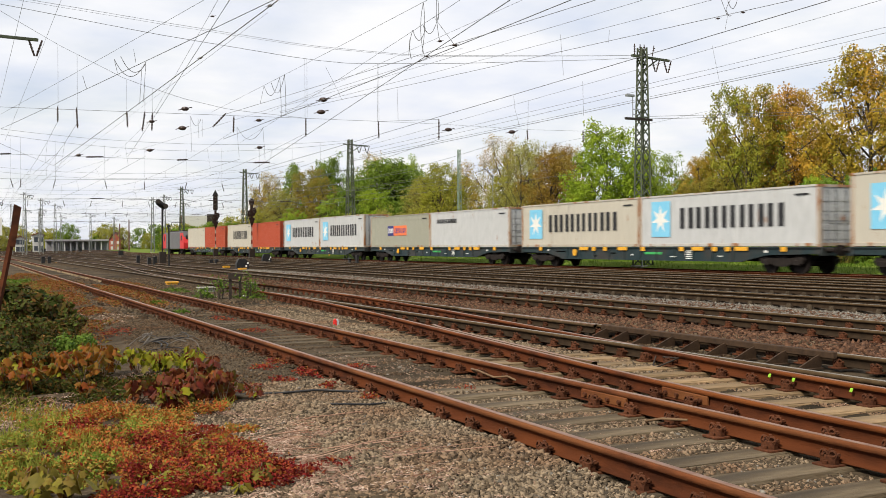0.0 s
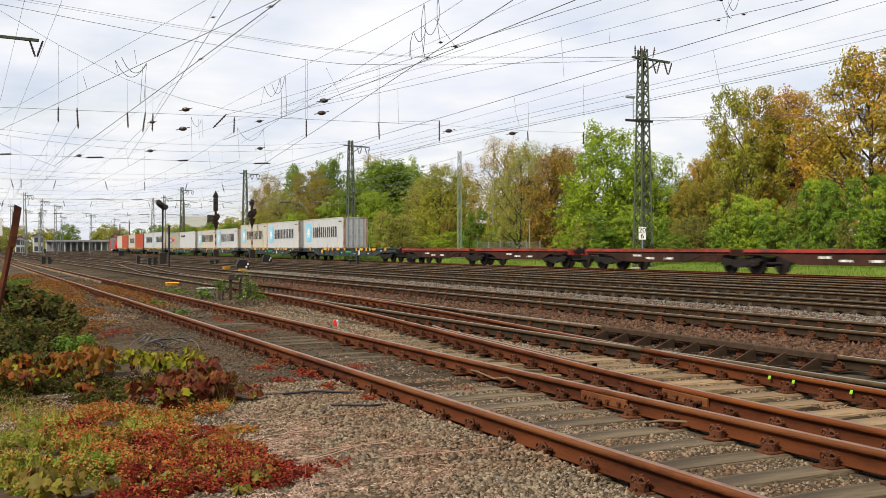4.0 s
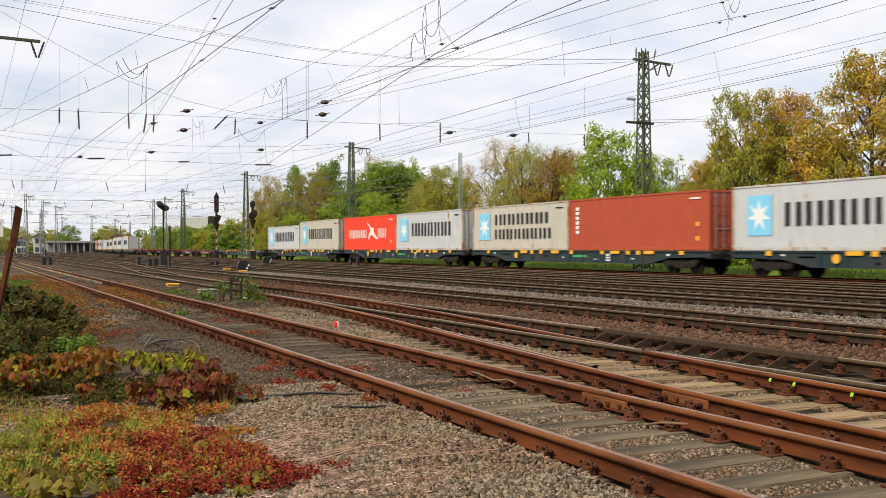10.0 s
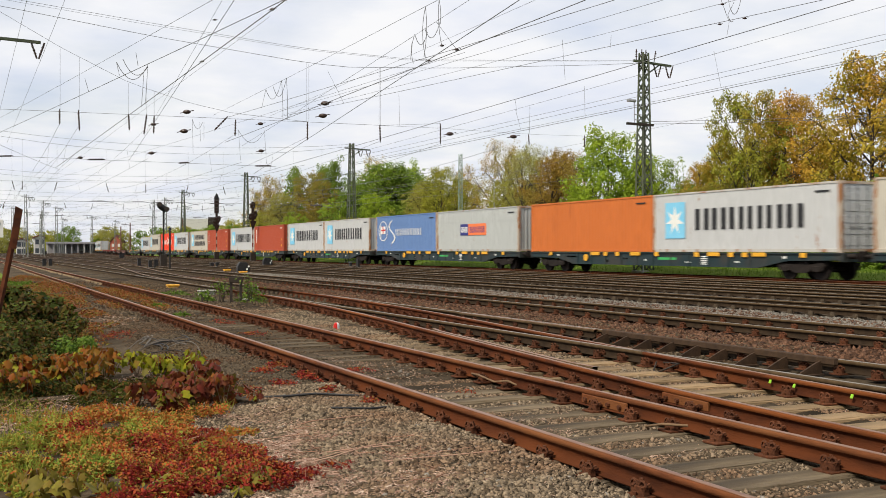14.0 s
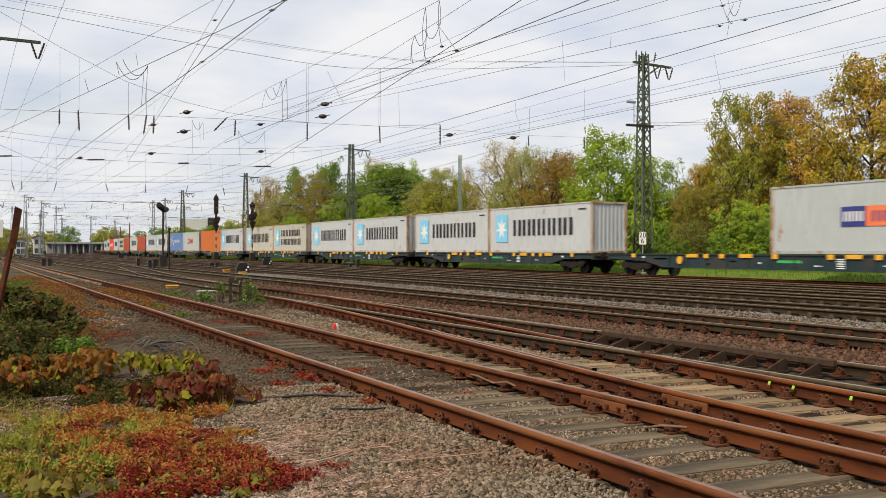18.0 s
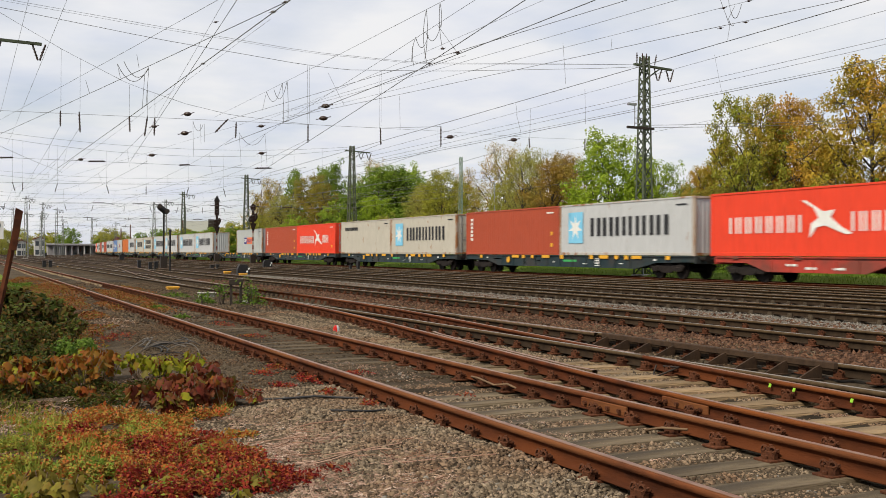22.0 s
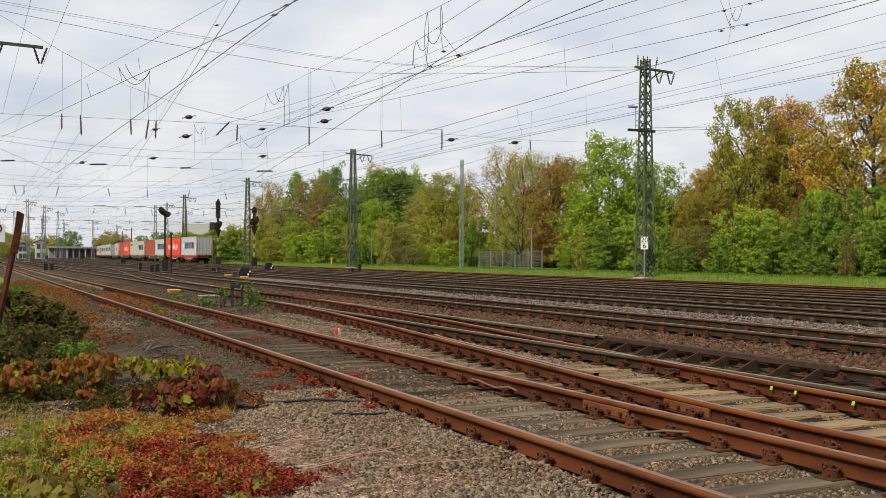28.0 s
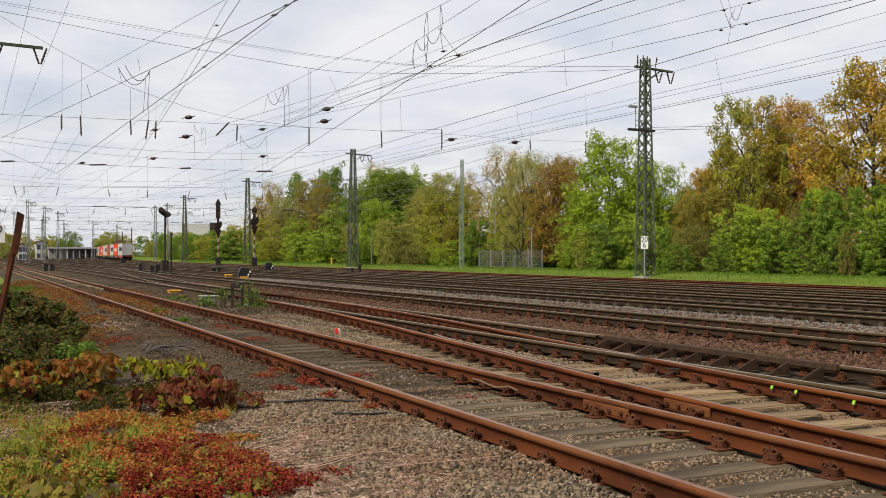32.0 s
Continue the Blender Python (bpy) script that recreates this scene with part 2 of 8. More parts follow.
def make_ground():
    xs = sorted({-2500, -600, -150, -50, -20, -10, -5, *np.arange(-3, 16.01, 0.3).round(2), *np.arange(16.5, 44, 0.8).round(2), 48, 55, 70, 120, 300, 900, 2500})
    ys = sorted({-2500, -600, -150, -50, -20, -8, -4, *np.arange(-2, 30.01, 0.4).round(2), *np.arange(31, 60, 1.5).round(2), *range(60, 200, 8), 220, 260, 320, 400, 520, 700, 1000, 1600, 2600})
    bm = bmesh.new()
    grid = [[bm.verts.new((x, y, ground_z(x, y))) for y in ys] for x in xs]
    for i in range(len(xs) - 1):
        for j in range(len(ys) - 1):
            f = bm.faces.new((grid[i][j], grid[i + 1][j], grid[i + 1][j + 1], grid[i][j + 1]))
            cx, cy = (xs[i] + xs[i + 1]) / 2, (ys[j] + ys[j + 1]) / 2
            f.smooth = True
            f.material_index = 0
            if 10.2 < cx < 35.2 + (yard_bend(cy) if cy > 180 else 0) and cy > -60:
                f.material_index = 1
            elif cx >= 35.2 or cx < -6 or (cx < 2 and cy > 40):
                f.material_index = 2
    me = bpy.data.meshes.new("ground")
    bm.to_mesh(me)
    bm.free()
    for m in (M_BALLAST, M_BALLAST_BROWN, M_GRASS_GROUND):
        me.materials.append(m)
    tagged(new("ground", me), "grey-brown ballast and soil of a railway yard with a grass verge", "ground", kind="structure")


make_ground()


# ---- tracks ----
RAIL = [(-0.066, -0.16), (0.066, -0.16), (0.066, -0.15), (0.010, -0.133), (0.008, -0.056), (0.035, -0.043), (0.037, -0.010), (0.029, 0.0), (-0.029, 0.0), (-0.037, -0.010), (-0.035, -0.043), (-0.008, -0.056), (-0.010, -0.133), (-0.066, -0.15)]


def sweep(path, profile):
    """A closed profile (across, up) swept along a path of (x, y, z)."""
    p = np.array(path, float)
    d = np.gradient(p[:, :2], axis=0)
    d /= np.linalg.norm(d, axis=1)[:, None]
    nx = np.stack([d[:, 1], -d[:, 0]], 1)
    pr = np.array(profile)
    n, k = len(p), len(pr)
    v = np.zeros((n, k, 3))
    v[:, :, 0] = p[:, None, 0] + nx[:, None, 0] * pr[None, :, 0]
    v[:, :, 1] = p[:, None, 1] + nx[:, None, 1] * pr[None, :, 0]
    v[:, :, 2] = p[:, None, 2] + pr[None, :, 1]
    f = []
    for i in range(n - 1):
        for j in range(k):
            a, b = i * k + j, i * k + (j + 1) % k
            f.append((a, b, b + k, a + k))
    return v.reshape(-1, 3), f


def rail_on(track, path, side_mat, head_mat):
    v, f = sweep(path, RAIL)
    r = new("rail", from_arrays("rail", v * np.array([1, 1, 0.87]), f, side_mat))
    r.parent = track
    # web and foot get darker colours that carry the shade below the head
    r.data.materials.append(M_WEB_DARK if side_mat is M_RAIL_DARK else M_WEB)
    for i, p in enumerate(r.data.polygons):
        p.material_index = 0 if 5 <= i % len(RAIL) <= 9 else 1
    hv, hf = sweep(path, [(-0.026, 0.001), (0.026, 0.001), (0.022, 0.004), (-0.022, 0.004)])
    h = new("rail_head", from_arrays("rail_head", hv, hf, head_mat))
    h.parent = r
    return r


def make_sleeper(material, seed):
    rnd = random.Random(seed)
    bm = bmesh.new()
    vs = box(bm, -1.3, 1.3, -0.13, 0.13, -0.34, -0.178, 0.012)
    for v in bm.verts:
        v.co += Vector((rnd.uniform(-0.02, 0.02), rnd.uniform(-0.008, 0.008), rnd.uniform(-0.006, 0.006)))
    return mesh_of(bm, material, "sleeper")


def make_clip():
    """Ribbed base plate with the bolted clips on both sides of the rail's foot."""
    bm = bmesh.new()
    box(bm, -0.19, 0.19, -0.08, 0.08, -0.18, -0.161, 0.004)
    for s in (-1, 1):
        box(bm, s * 0.115 - 0.02, s * 0.115 + 0.02, -0.06, 0.06, -0.161, -0.125)
        box(bm, min(s * 0.05, s * 0.135), max(s * 0.05, s * 0.135), -0.035, 0.035, -0.13, -0.108, 0.006)
        rod(bm, (s * 0.105, 0, -0.125), (s * 0.105, 0, -0.068), 0.013, n=6)
        rod(bm, (s * 0.105, 0, -0.11), (s * 0.105, 0, -0.085), 0.024, n=6)
        bar(bm, (s * 0.135, -0.045, -0.12), (s * 0.085, -0.055, -0.098), 0.018)
        bar(bm, (s * 0.135, 0.045, -0.12), (s * 0.085, 0.055, -0.098), 0.018)
        rod(bm, (s * 0.16, 0.0, -0.165), (s * 0.16, 0.0, -0.14), 0.018, n=6)
        for q in (-0.038, 0.038):
            ring = [(s * 0.125, q + 0.03 * math.cos(a * 0.785), -0.105 + 0.03 * math.sin(a * 0.785)) for a in range(8)]
            for a in range(8):
                rod(bm, ring[a], ring[(a + 1) % 8], 0.008, n=3)
    return mesh_of(bm, M_CLIP, "rail_clip")


CLIP = make_clip()
SLEEPERS = [make_sleeper(M_SLEEPER, k) for k in range(4)]
SLEEPERS_DARK = [make_sleeper(M_SLEEPER_DARK, k) for k in range(3)]
SLEEPERS_TAN = [make_sleeper(M_SLEEPER_TAN, k) for k in range(3)]
FAR_Y = 520.0


def straight(x, y0, y1, step):
    n = max(2, int((y1 - y0) / step) + 1)
    return [(x, y, 0.0) for y in np.linspace(y0, y1, n)]


def turnout_x(y):
    """Centre line of the branch that leaves the second track towards the camera."""
    e = 8.42
    if y > 29:
        return e
    if y > 16:
        return e - 0.8 * ((29 - y) / 13) ** 2
    if y > 9:
        return e - 0.8 - 0.12 * (16 - y)
    d = min(9 - y, 5.0)
    return e - 1.64 - 0.12 * d + 0.012 * d * d


def track(label, centre, y0, y1, side_mat, head_mat, sleepers, near_y, far_y=FAR_Y, spacing=0.62, step=4.0, buried=1e9, patchy=1e9):
    """centre(y) is the line; sleepers and clips are single parts up to near_y, joined beyond it."""
    t = thing("railway_track", Matrix(), label, "track", kind="structure")
    ys = np.arange(y0, y1 + step, step)
    slope = lambda y: (centre(y + 0.1) - centre(y - 0.1)) / 0.2
    for s in (-0.7525, 0.7525):
        rail_on(t, [(centre(y) + s / math.sqrt(1 + slope(y) ** 2) , y - s * slope(y), 0.0) for y in ys], side_mat, head_mat)
    rnd = random.Random(int(centre(10) * 100))
    y = y0
    while y < near_y:
        a = -math.degrees(math.atan(slope(y)))
        c = centre(y)
        m = pose(c + rnd.uniform(-0.04, 0.04), y + rnd.uniform(-0.02, 0.02), rnd.uniform(-0.008, 0.004) + 0.021 - (0.05 if y > buried else 0) - (rnd.choice((0.0, 0.012, 0.03, 0.05)) if y > patchy else 0), 0, 0, a + rnd.uniform(-0.8, 0.8))
        share("sleeper", rnd.choice(sleepers), t, m)
        for s in (-0.7525, 0.7525):
            share("rail_clip", CLIP, t, pose(c, y, 0, 0, 0, a) @ pose(s, 0, 0.019, 0, 0, rnd.uniform(-2, 2)))
        y += spacing
    bm = bmesh.new()
    vs, fs = [], []
    while y < far_y:
        c = centre(y)
        k = len(vs)
        for dx, dy, dz in ((-1.3, -0.13, -0.3), (1.3, -0.13, -0.3), (1.3, 0.13, -0.3), (-1.3, 0.13, -0.3), (-1.3, -0.13, -0.178), (1.3, -0.13, -0.178), (1.3, 0.13, -0.178), (-1.3, 0.13, -0.178)):
            vs.append((c + dx, y + dy, dz))
        fs += [(k + 4, k + 5, k + 6, k + 7), (k, k + 1, k + 5, k + 4), (k + 1, k + 2, k + 6, k + 5), (k + 2, k + 3, k + 7, k + 6), (k + 3, k, k + 4, k + 7)]
        if y < 110:
            for s in (-0.7525, 0.7525):
                for q in (-1, 1):
                    k = len(vs)
                    x = c + s + q * 0.115
                    for dx, dy, dz in ((-0.05, -0.06, -0.17), (0.05, -0.06, -0.17), (0.05, 0.06, -0.17), (-0.05, 0.06, -0.17), (-0.03, -0.04, -0.08), (0.03, -0.04, -0.08), (0.03, 0.04, -0.08), (-0.03, 0.04, -0.08)):
                        vs.append((x + dx, y + dy, dz))
                    fs += [(k + 4, k + 5, k + 6, k + 7), (k, k + 1, k + 5, k + 4), (k + 1, k + 2, k + 6, k + 5), (k + 2, k + 3, k + 7, k + 6), (k + 3, k, k + 4, k + 7)]
        y += spacing
    if vs:
        ob = new("sleeper_row", from_arrays("sleeper_row", vs, fs, sleepers[0].materials[0]))
        ob.parent = t
        ob["kind"] = "stuff"
    bm.free()
    return t


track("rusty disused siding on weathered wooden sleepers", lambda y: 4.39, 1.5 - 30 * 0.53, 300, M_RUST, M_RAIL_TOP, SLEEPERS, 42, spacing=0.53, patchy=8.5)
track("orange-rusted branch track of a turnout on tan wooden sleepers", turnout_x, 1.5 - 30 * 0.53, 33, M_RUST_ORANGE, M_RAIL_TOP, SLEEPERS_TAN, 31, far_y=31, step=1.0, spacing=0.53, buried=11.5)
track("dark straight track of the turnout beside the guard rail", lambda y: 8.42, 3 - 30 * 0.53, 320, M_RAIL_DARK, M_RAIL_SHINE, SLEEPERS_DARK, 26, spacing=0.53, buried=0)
for k, tx in enumerate(TRACKS):
    last = tx == TRAIN_X
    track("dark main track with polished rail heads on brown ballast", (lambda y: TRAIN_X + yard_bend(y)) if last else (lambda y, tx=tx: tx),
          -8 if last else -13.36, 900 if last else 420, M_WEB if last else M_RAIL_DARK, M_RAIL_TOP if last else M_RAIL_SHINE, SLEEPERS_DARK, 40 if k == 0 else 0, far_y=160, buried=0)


def ladder_x(y):
    u = min(max((y - 36.0) / 68.0, 0.0), 1.0)
    return 8.42 + 4.36 * u * u * (3 - 2 * u)


track("dark connecting track crossing between two lines", ladder_x, 36, 104, M_RAIL_DARK, M_RAIL_TOP, SLEEPERS_DARK, 0, far_y=104, step=2.0)


# ---- trees ----
def leaf_mesh(name, centres, radii, count, size, material, seed, squash=0.8, lift=0.5):
    """Many small bent leaf sprays thrown round the clumps, turned outwards and up."""
    rng = np.random.default_rng(seed)
    c = np.array(centres)
    r = np.array(radii)
    w = r ** 2 / (r ** 2).sum()
    idx = rng.choice(len(c), size=count, p=w)
    d = rng.normal(size=(count, 3))
    d /= np.linalg.norm(d, axis=1)[:, None]
    rad = r[idx] * (rng.uniform(0.1, 1.12, count) ** 0.5)
    p = c[idx] + d * rad[:, None] * np.array([1, 1, squash])
    s = size * rng.uniform(0.55, 1.35, count)
    n = d + np.array([0, 0, lift]) + 0.55 * rng.normal(size=(count, 3))
    n /= np.linalg.norm(n, axis=1)[:, None] + 1e-9
    a = np.cross(n, rng.normal(size=(count, 3)))
    a /= np.linalg.norm(a, axis=1)[:, None] + 1e-9
    b = np.cross(n, a)
    v = np.stack([p - a * s[:, None], p - b * s[:, None] * 0.6 - n * s[:, None] * 0.25, p + a * s[:, None], p + b * s[:, None] * 0.6 - n * s[:, None] * 0.25], 1)
    f = np.arange(count * 4).reshape(-1, 4)
    return from_arrays(name, v.reshape(-1, 3), f, material)


def limb(bm, a, b, r1, r2, bow, rnd, seg=4):
    a, b = Vector(a), Vector(b)
    off = Vector((rnd.uniform(-1, 1), rnd.uniform(-1, 1), rnd.uniform(-0.3, 0.6))) * bow
    last = a
    for k in range(1, seg + 1):
        u = k / seg
        p = a.lerp(b, u) + off * math.sin(u * math.pi)
        rod(bm, last, p, r1 + (r2 - r1) * (k - 1) / seg, r1 + (r2 - r1) * u, n=5 if r1 > 0.05 else 4)
        last = p


def branch_mesh(name, segs, material, n=5):
    """Tapered stretches of branch (from, to, radius, radius) as one mesh."""
    a = np.array([tuple(s[0]) for s in segs])
    b = np.array([tuple(s[1]) for s in segs])
    d = b - a
    d /= np.linalg.norm(d, axis=1)[:, None] + 1e-9
    side = np.cross(d, np.where(np.abs(d[:, 2:3]) > 0.9, np.array([[1.0, 0, 0]]), np.array([[0, 0, 1.0]])))
    side /= np.linalg.norm(side, axis=1)[:, None] + 1e-9
    other = np.cross(d, side)
    an = np.arange(n) * 2 * math.pi / n
    ring = np.cos(an)[None, :, None] * side[:, None, :] + np.sin(an)[None, :, None] * other[:, None, :]
    r1 = np.array([s[2] for s in segs])[:, None, None]
    r2 = np.array([s[3] for s in segs])[:, None, None]
    v = np.concatenate([a[:, None, :] + ring * r1, b[:, None, :] + ring * r2], 1)
    k = np.arange(len(segs))[:, None] * 2 * n
    f = np.concatenate([np.stack([k[:, 0] + j, k[:, 0] + (j + 1) % n, k[:, 0] + n + (j + 1) % n, k[:, 0] + n + j], 1) for j in range(n)])
    return from_arrays(name, v.reshape(-1, 3), f, material, True)


def make_tree(label, material, seed, height=10.0, spread=3.2, base=0.22, limbs=11, subs=5, twigs=3, clump=0.62, leaves=12000, size=0.12, trunk=0.17,
              stems=1, wide=0.45, squash=0.7, fill=130, category="tree", name="tree"):
    """Trunk, limbs that reach an uneven outline, side branches and twigs on them, and a clump of leaves at each twig's end."""
    rnd = random.Random(seed)
    t = thing(name, Matrix(), label, category)
    segs, cs, rs = [], [], []
    jit = lambda k: Vector((rnd.uniform(-k, k), rnd.uniform(-k, k), rnd.uniform(-k, k)))

    def run(a, b, r1, r2, bow, n):
        off, last, pts = jit(bow), a, [a]
        for k in range(1, n + 1):
            u = k / n
            p = a.lerp(b, u) + off * math.sin(u * math.pi) + jit(bow * 0.15)
            segs.append((last, p, r1 + (r2 - r1) * (k - 1) / n, r1 + (r2 - r1) * u))
            pts.append(p)
            last = p
        return pts
    boles = []
    for k in range(stems):
        a = 6.28 * k / stems + rnd.random()
        lean = 0.0 if stems == 1 else spread * rnd.uniform(0.2, 0.55)
        foot = Vector((math.cos(a) * lean * 0.4, math.sin(a) * lean * 0.4, -0.3))
        boles.append(run(foot, Vector((math.cos(a) * lean + rnd.uniform(-0.4, 0.4), math.sin(a) * lean + rnd.uniform(-0.4, 0.4), height * 0.86)), trunk, 0.03, 0.3, 7))
    zc, zr = height * (base + 1) / 2, height * (1 - base) / 2
    lobes = [(rnd.uniform(0, 6.28), rnd.uniform(-0.9, 0.9), rnd.uniform(0.7, 1.22)) for _ in range(7)]
    for k in range(limbs):
        u = (k + rnd.random() * 0.8) / limbs
        bole = boles[k % stems]
        zt = height * (base + (0.99 - base) * u)
        q = (zt - zc) / zr
        an = k * 2.4 + rnd.uniform(-0.4, 0.4)
        near = min(lobes, key=lambda l: abs(math.sin((l[0] - an) / 2)) + 0.6 * abs(l[1] - q))
        env = spread * max(0.06, 1 - abs(q - (-0.15)) ** 2.2 / 1.35) ** wide * near[2] * rnd.uniform(0.8, 1.02)
        z0 = max(height * base * 0.7, zt - (0.25 + 0.25 * u) * env - 0.12 * height)
        s = bole[min(7, max(1, int(z0 / (height * 0.86) * 7)))]
        tip = Vector((bole[4].x * 0.6 + math.cos(an) * env, bole[4].y * 0.6 + math.sin(an) * env, min(zt, height * 0.99)))
        pts = run(s, tip, trunk * 0.42 * (1.1 - 0.5 * u), 0.022, 0.35, 4)
        reach = max(0.28 * env, 0.13 * spread)
        for j in range(subs):
            v = 0.38 + 0.62 * (j + rnd.random() * 0.7) / subs
            i = min(3, int(v * 4))
            o = pts[i].lerp(pts[i + 1], v * 4 - i)
            out = Vector((math.cos(an), math.sin(an), 0.25)) * 0.35 + jit(1.0)
            e = o + out.normalized() * reach * rnd.uniform(0.7, 1.5)
            if e.z > height:
                e.z = height * rnd.uniform(0.95, 1.0)
            segs.append((o, e, 0.03, 0.012))
            for _ in range(twigs):
                g = o.lerp(e, rnd.uniform(0.5, 1.0)) + jit(1.0) * clump * 1.25
                segs.append((o.lerp(e, 0.6), g, 0.012, 0.005))
                cs.append(g)
                rs.append(clump * rnd.uniform(0.45, 1.1))
    held = list(cs)
    for k in range(fill):
        q = -0.96 + 1.94 * (k + rnd.random()) / fill
        an = k * 2.39996 + rnd.uniform(-0.3, 0.3)
        near = min(lobes, key=lambda l: abs(math.sin((l[0] - an) / 2)) + 0.6 * abs(l[1] - q))
        env = spread * max(0.06, 1 - abs(q + 0.15) ** 2.2 / 1.35) ** wide * near[2] * rnd.uniform(0.45, 0.98)
        g = Vector((boles[0][4].x * 0.6 + math.cos(an) * env, boles[0][4].y * 0.6 + math.sin(an) * env, zc + zr * q))
        h = min(held, key=lambda c: (c - g).length_squared)
        g = g.lerp(h, 0.25)
        segs.append((h, g, 0.012, 0.005))
        cs.append(g)
        rs.append(clump * rnd.uniform(0.6, 1.25))
    br = new("trunk", branch_mesh("trunk", segs, M_BARK))
    br.parent = t
    cr = new("crown", leaf_mesh("crown", cs, rs, leaves, size, material, seed, squash))
    cr.parent = t
    return t


def leaf_mat(name, a, b, third, isl=0.22):
    return mat(name, a, b, 0.6, 0.9, third=third, tscale=0.30, island=isl, trans=0.16, spec=0.10)


L_GREEN = leaf_mat("fresh_green_leaves", (0.22, 0.31, 0.020), (0.29, 0.37, 0.030), (0.17, 0.25, 0.018))
L_DEEP = leaf_mat("deep_green_leaves", (0.13, 0.20, 0.020), (0.18, 0.255, 0.026), (0.10, 0.16, 0.018))
L_OLIVE = leaf_mat("olive_leaves", (0.27, 0.275, 0.028), (0.33, 0.31, 0.036), (0.22, 0.23, 0.025))
L_BROWN = leaf_mat("young_brown_leaves", (0.47, 0.245, 0.030), (0.40, 0.235, 0.032), (0.36, 0.27, 0.036))
L_DARKBROWN = leaf_mat("dark_brown_young_leaves", (0.29, 0.165, 0.027), (0.23, 0.155, 0.026), (0.25, 0.19, 0.034))
L_OLIVEBROWN = leaf_mat("olive_brown_leaves", (0.40, 0.26, 0.030), (0.28, 0.275, 0.030), (0.45, 0.245, 0.030))
L_OAKGREEN = leaf_mat("green_brown_oak_leaves", (0.28, 0.26, 0.030), (0.23, 0.27, 0.030), (0.38, 0.24, 0.030))
L_MUTED = leaf_mat("muted_olive_brown_leaves", (0.25, 0.195, 0.030), (0.20, 0.20, 0.028), (0.27, 0.185, 0.030))
L_BUSH = leaf_mat("hedge_leaves", (0.125, 0.205, 0.020), (0.185, 0.27, 0.028), (0.08, 0.14, 0.016))
L_LIGHT = leaf_mat("light_green_bush_leaves", (0.23, 0.32, 0.028), (0.30, 0.37, 0.036), (0.17, 0.26, 0.024))
L_HEDGE = leaf_mat("brown_green_scrub_leaves", (0.20, 0.185, 0.034), (0.16, 0.20, 0.030), (0.24, 0.165, 0.040))
L_PALE = leaf_mat("pale_olive_leaves", (0.29, 0.285, 0.055), (0.35, 0.325, 0.075), (0.25, 0.245, 0.04))
OAK = dict(limbs=24, subs=6, twigs=3, clump=0.52, fill=190, leaves=27000, size=0.08, spread=3.6, base=0.20, wide=0.42, trunk=0.2)
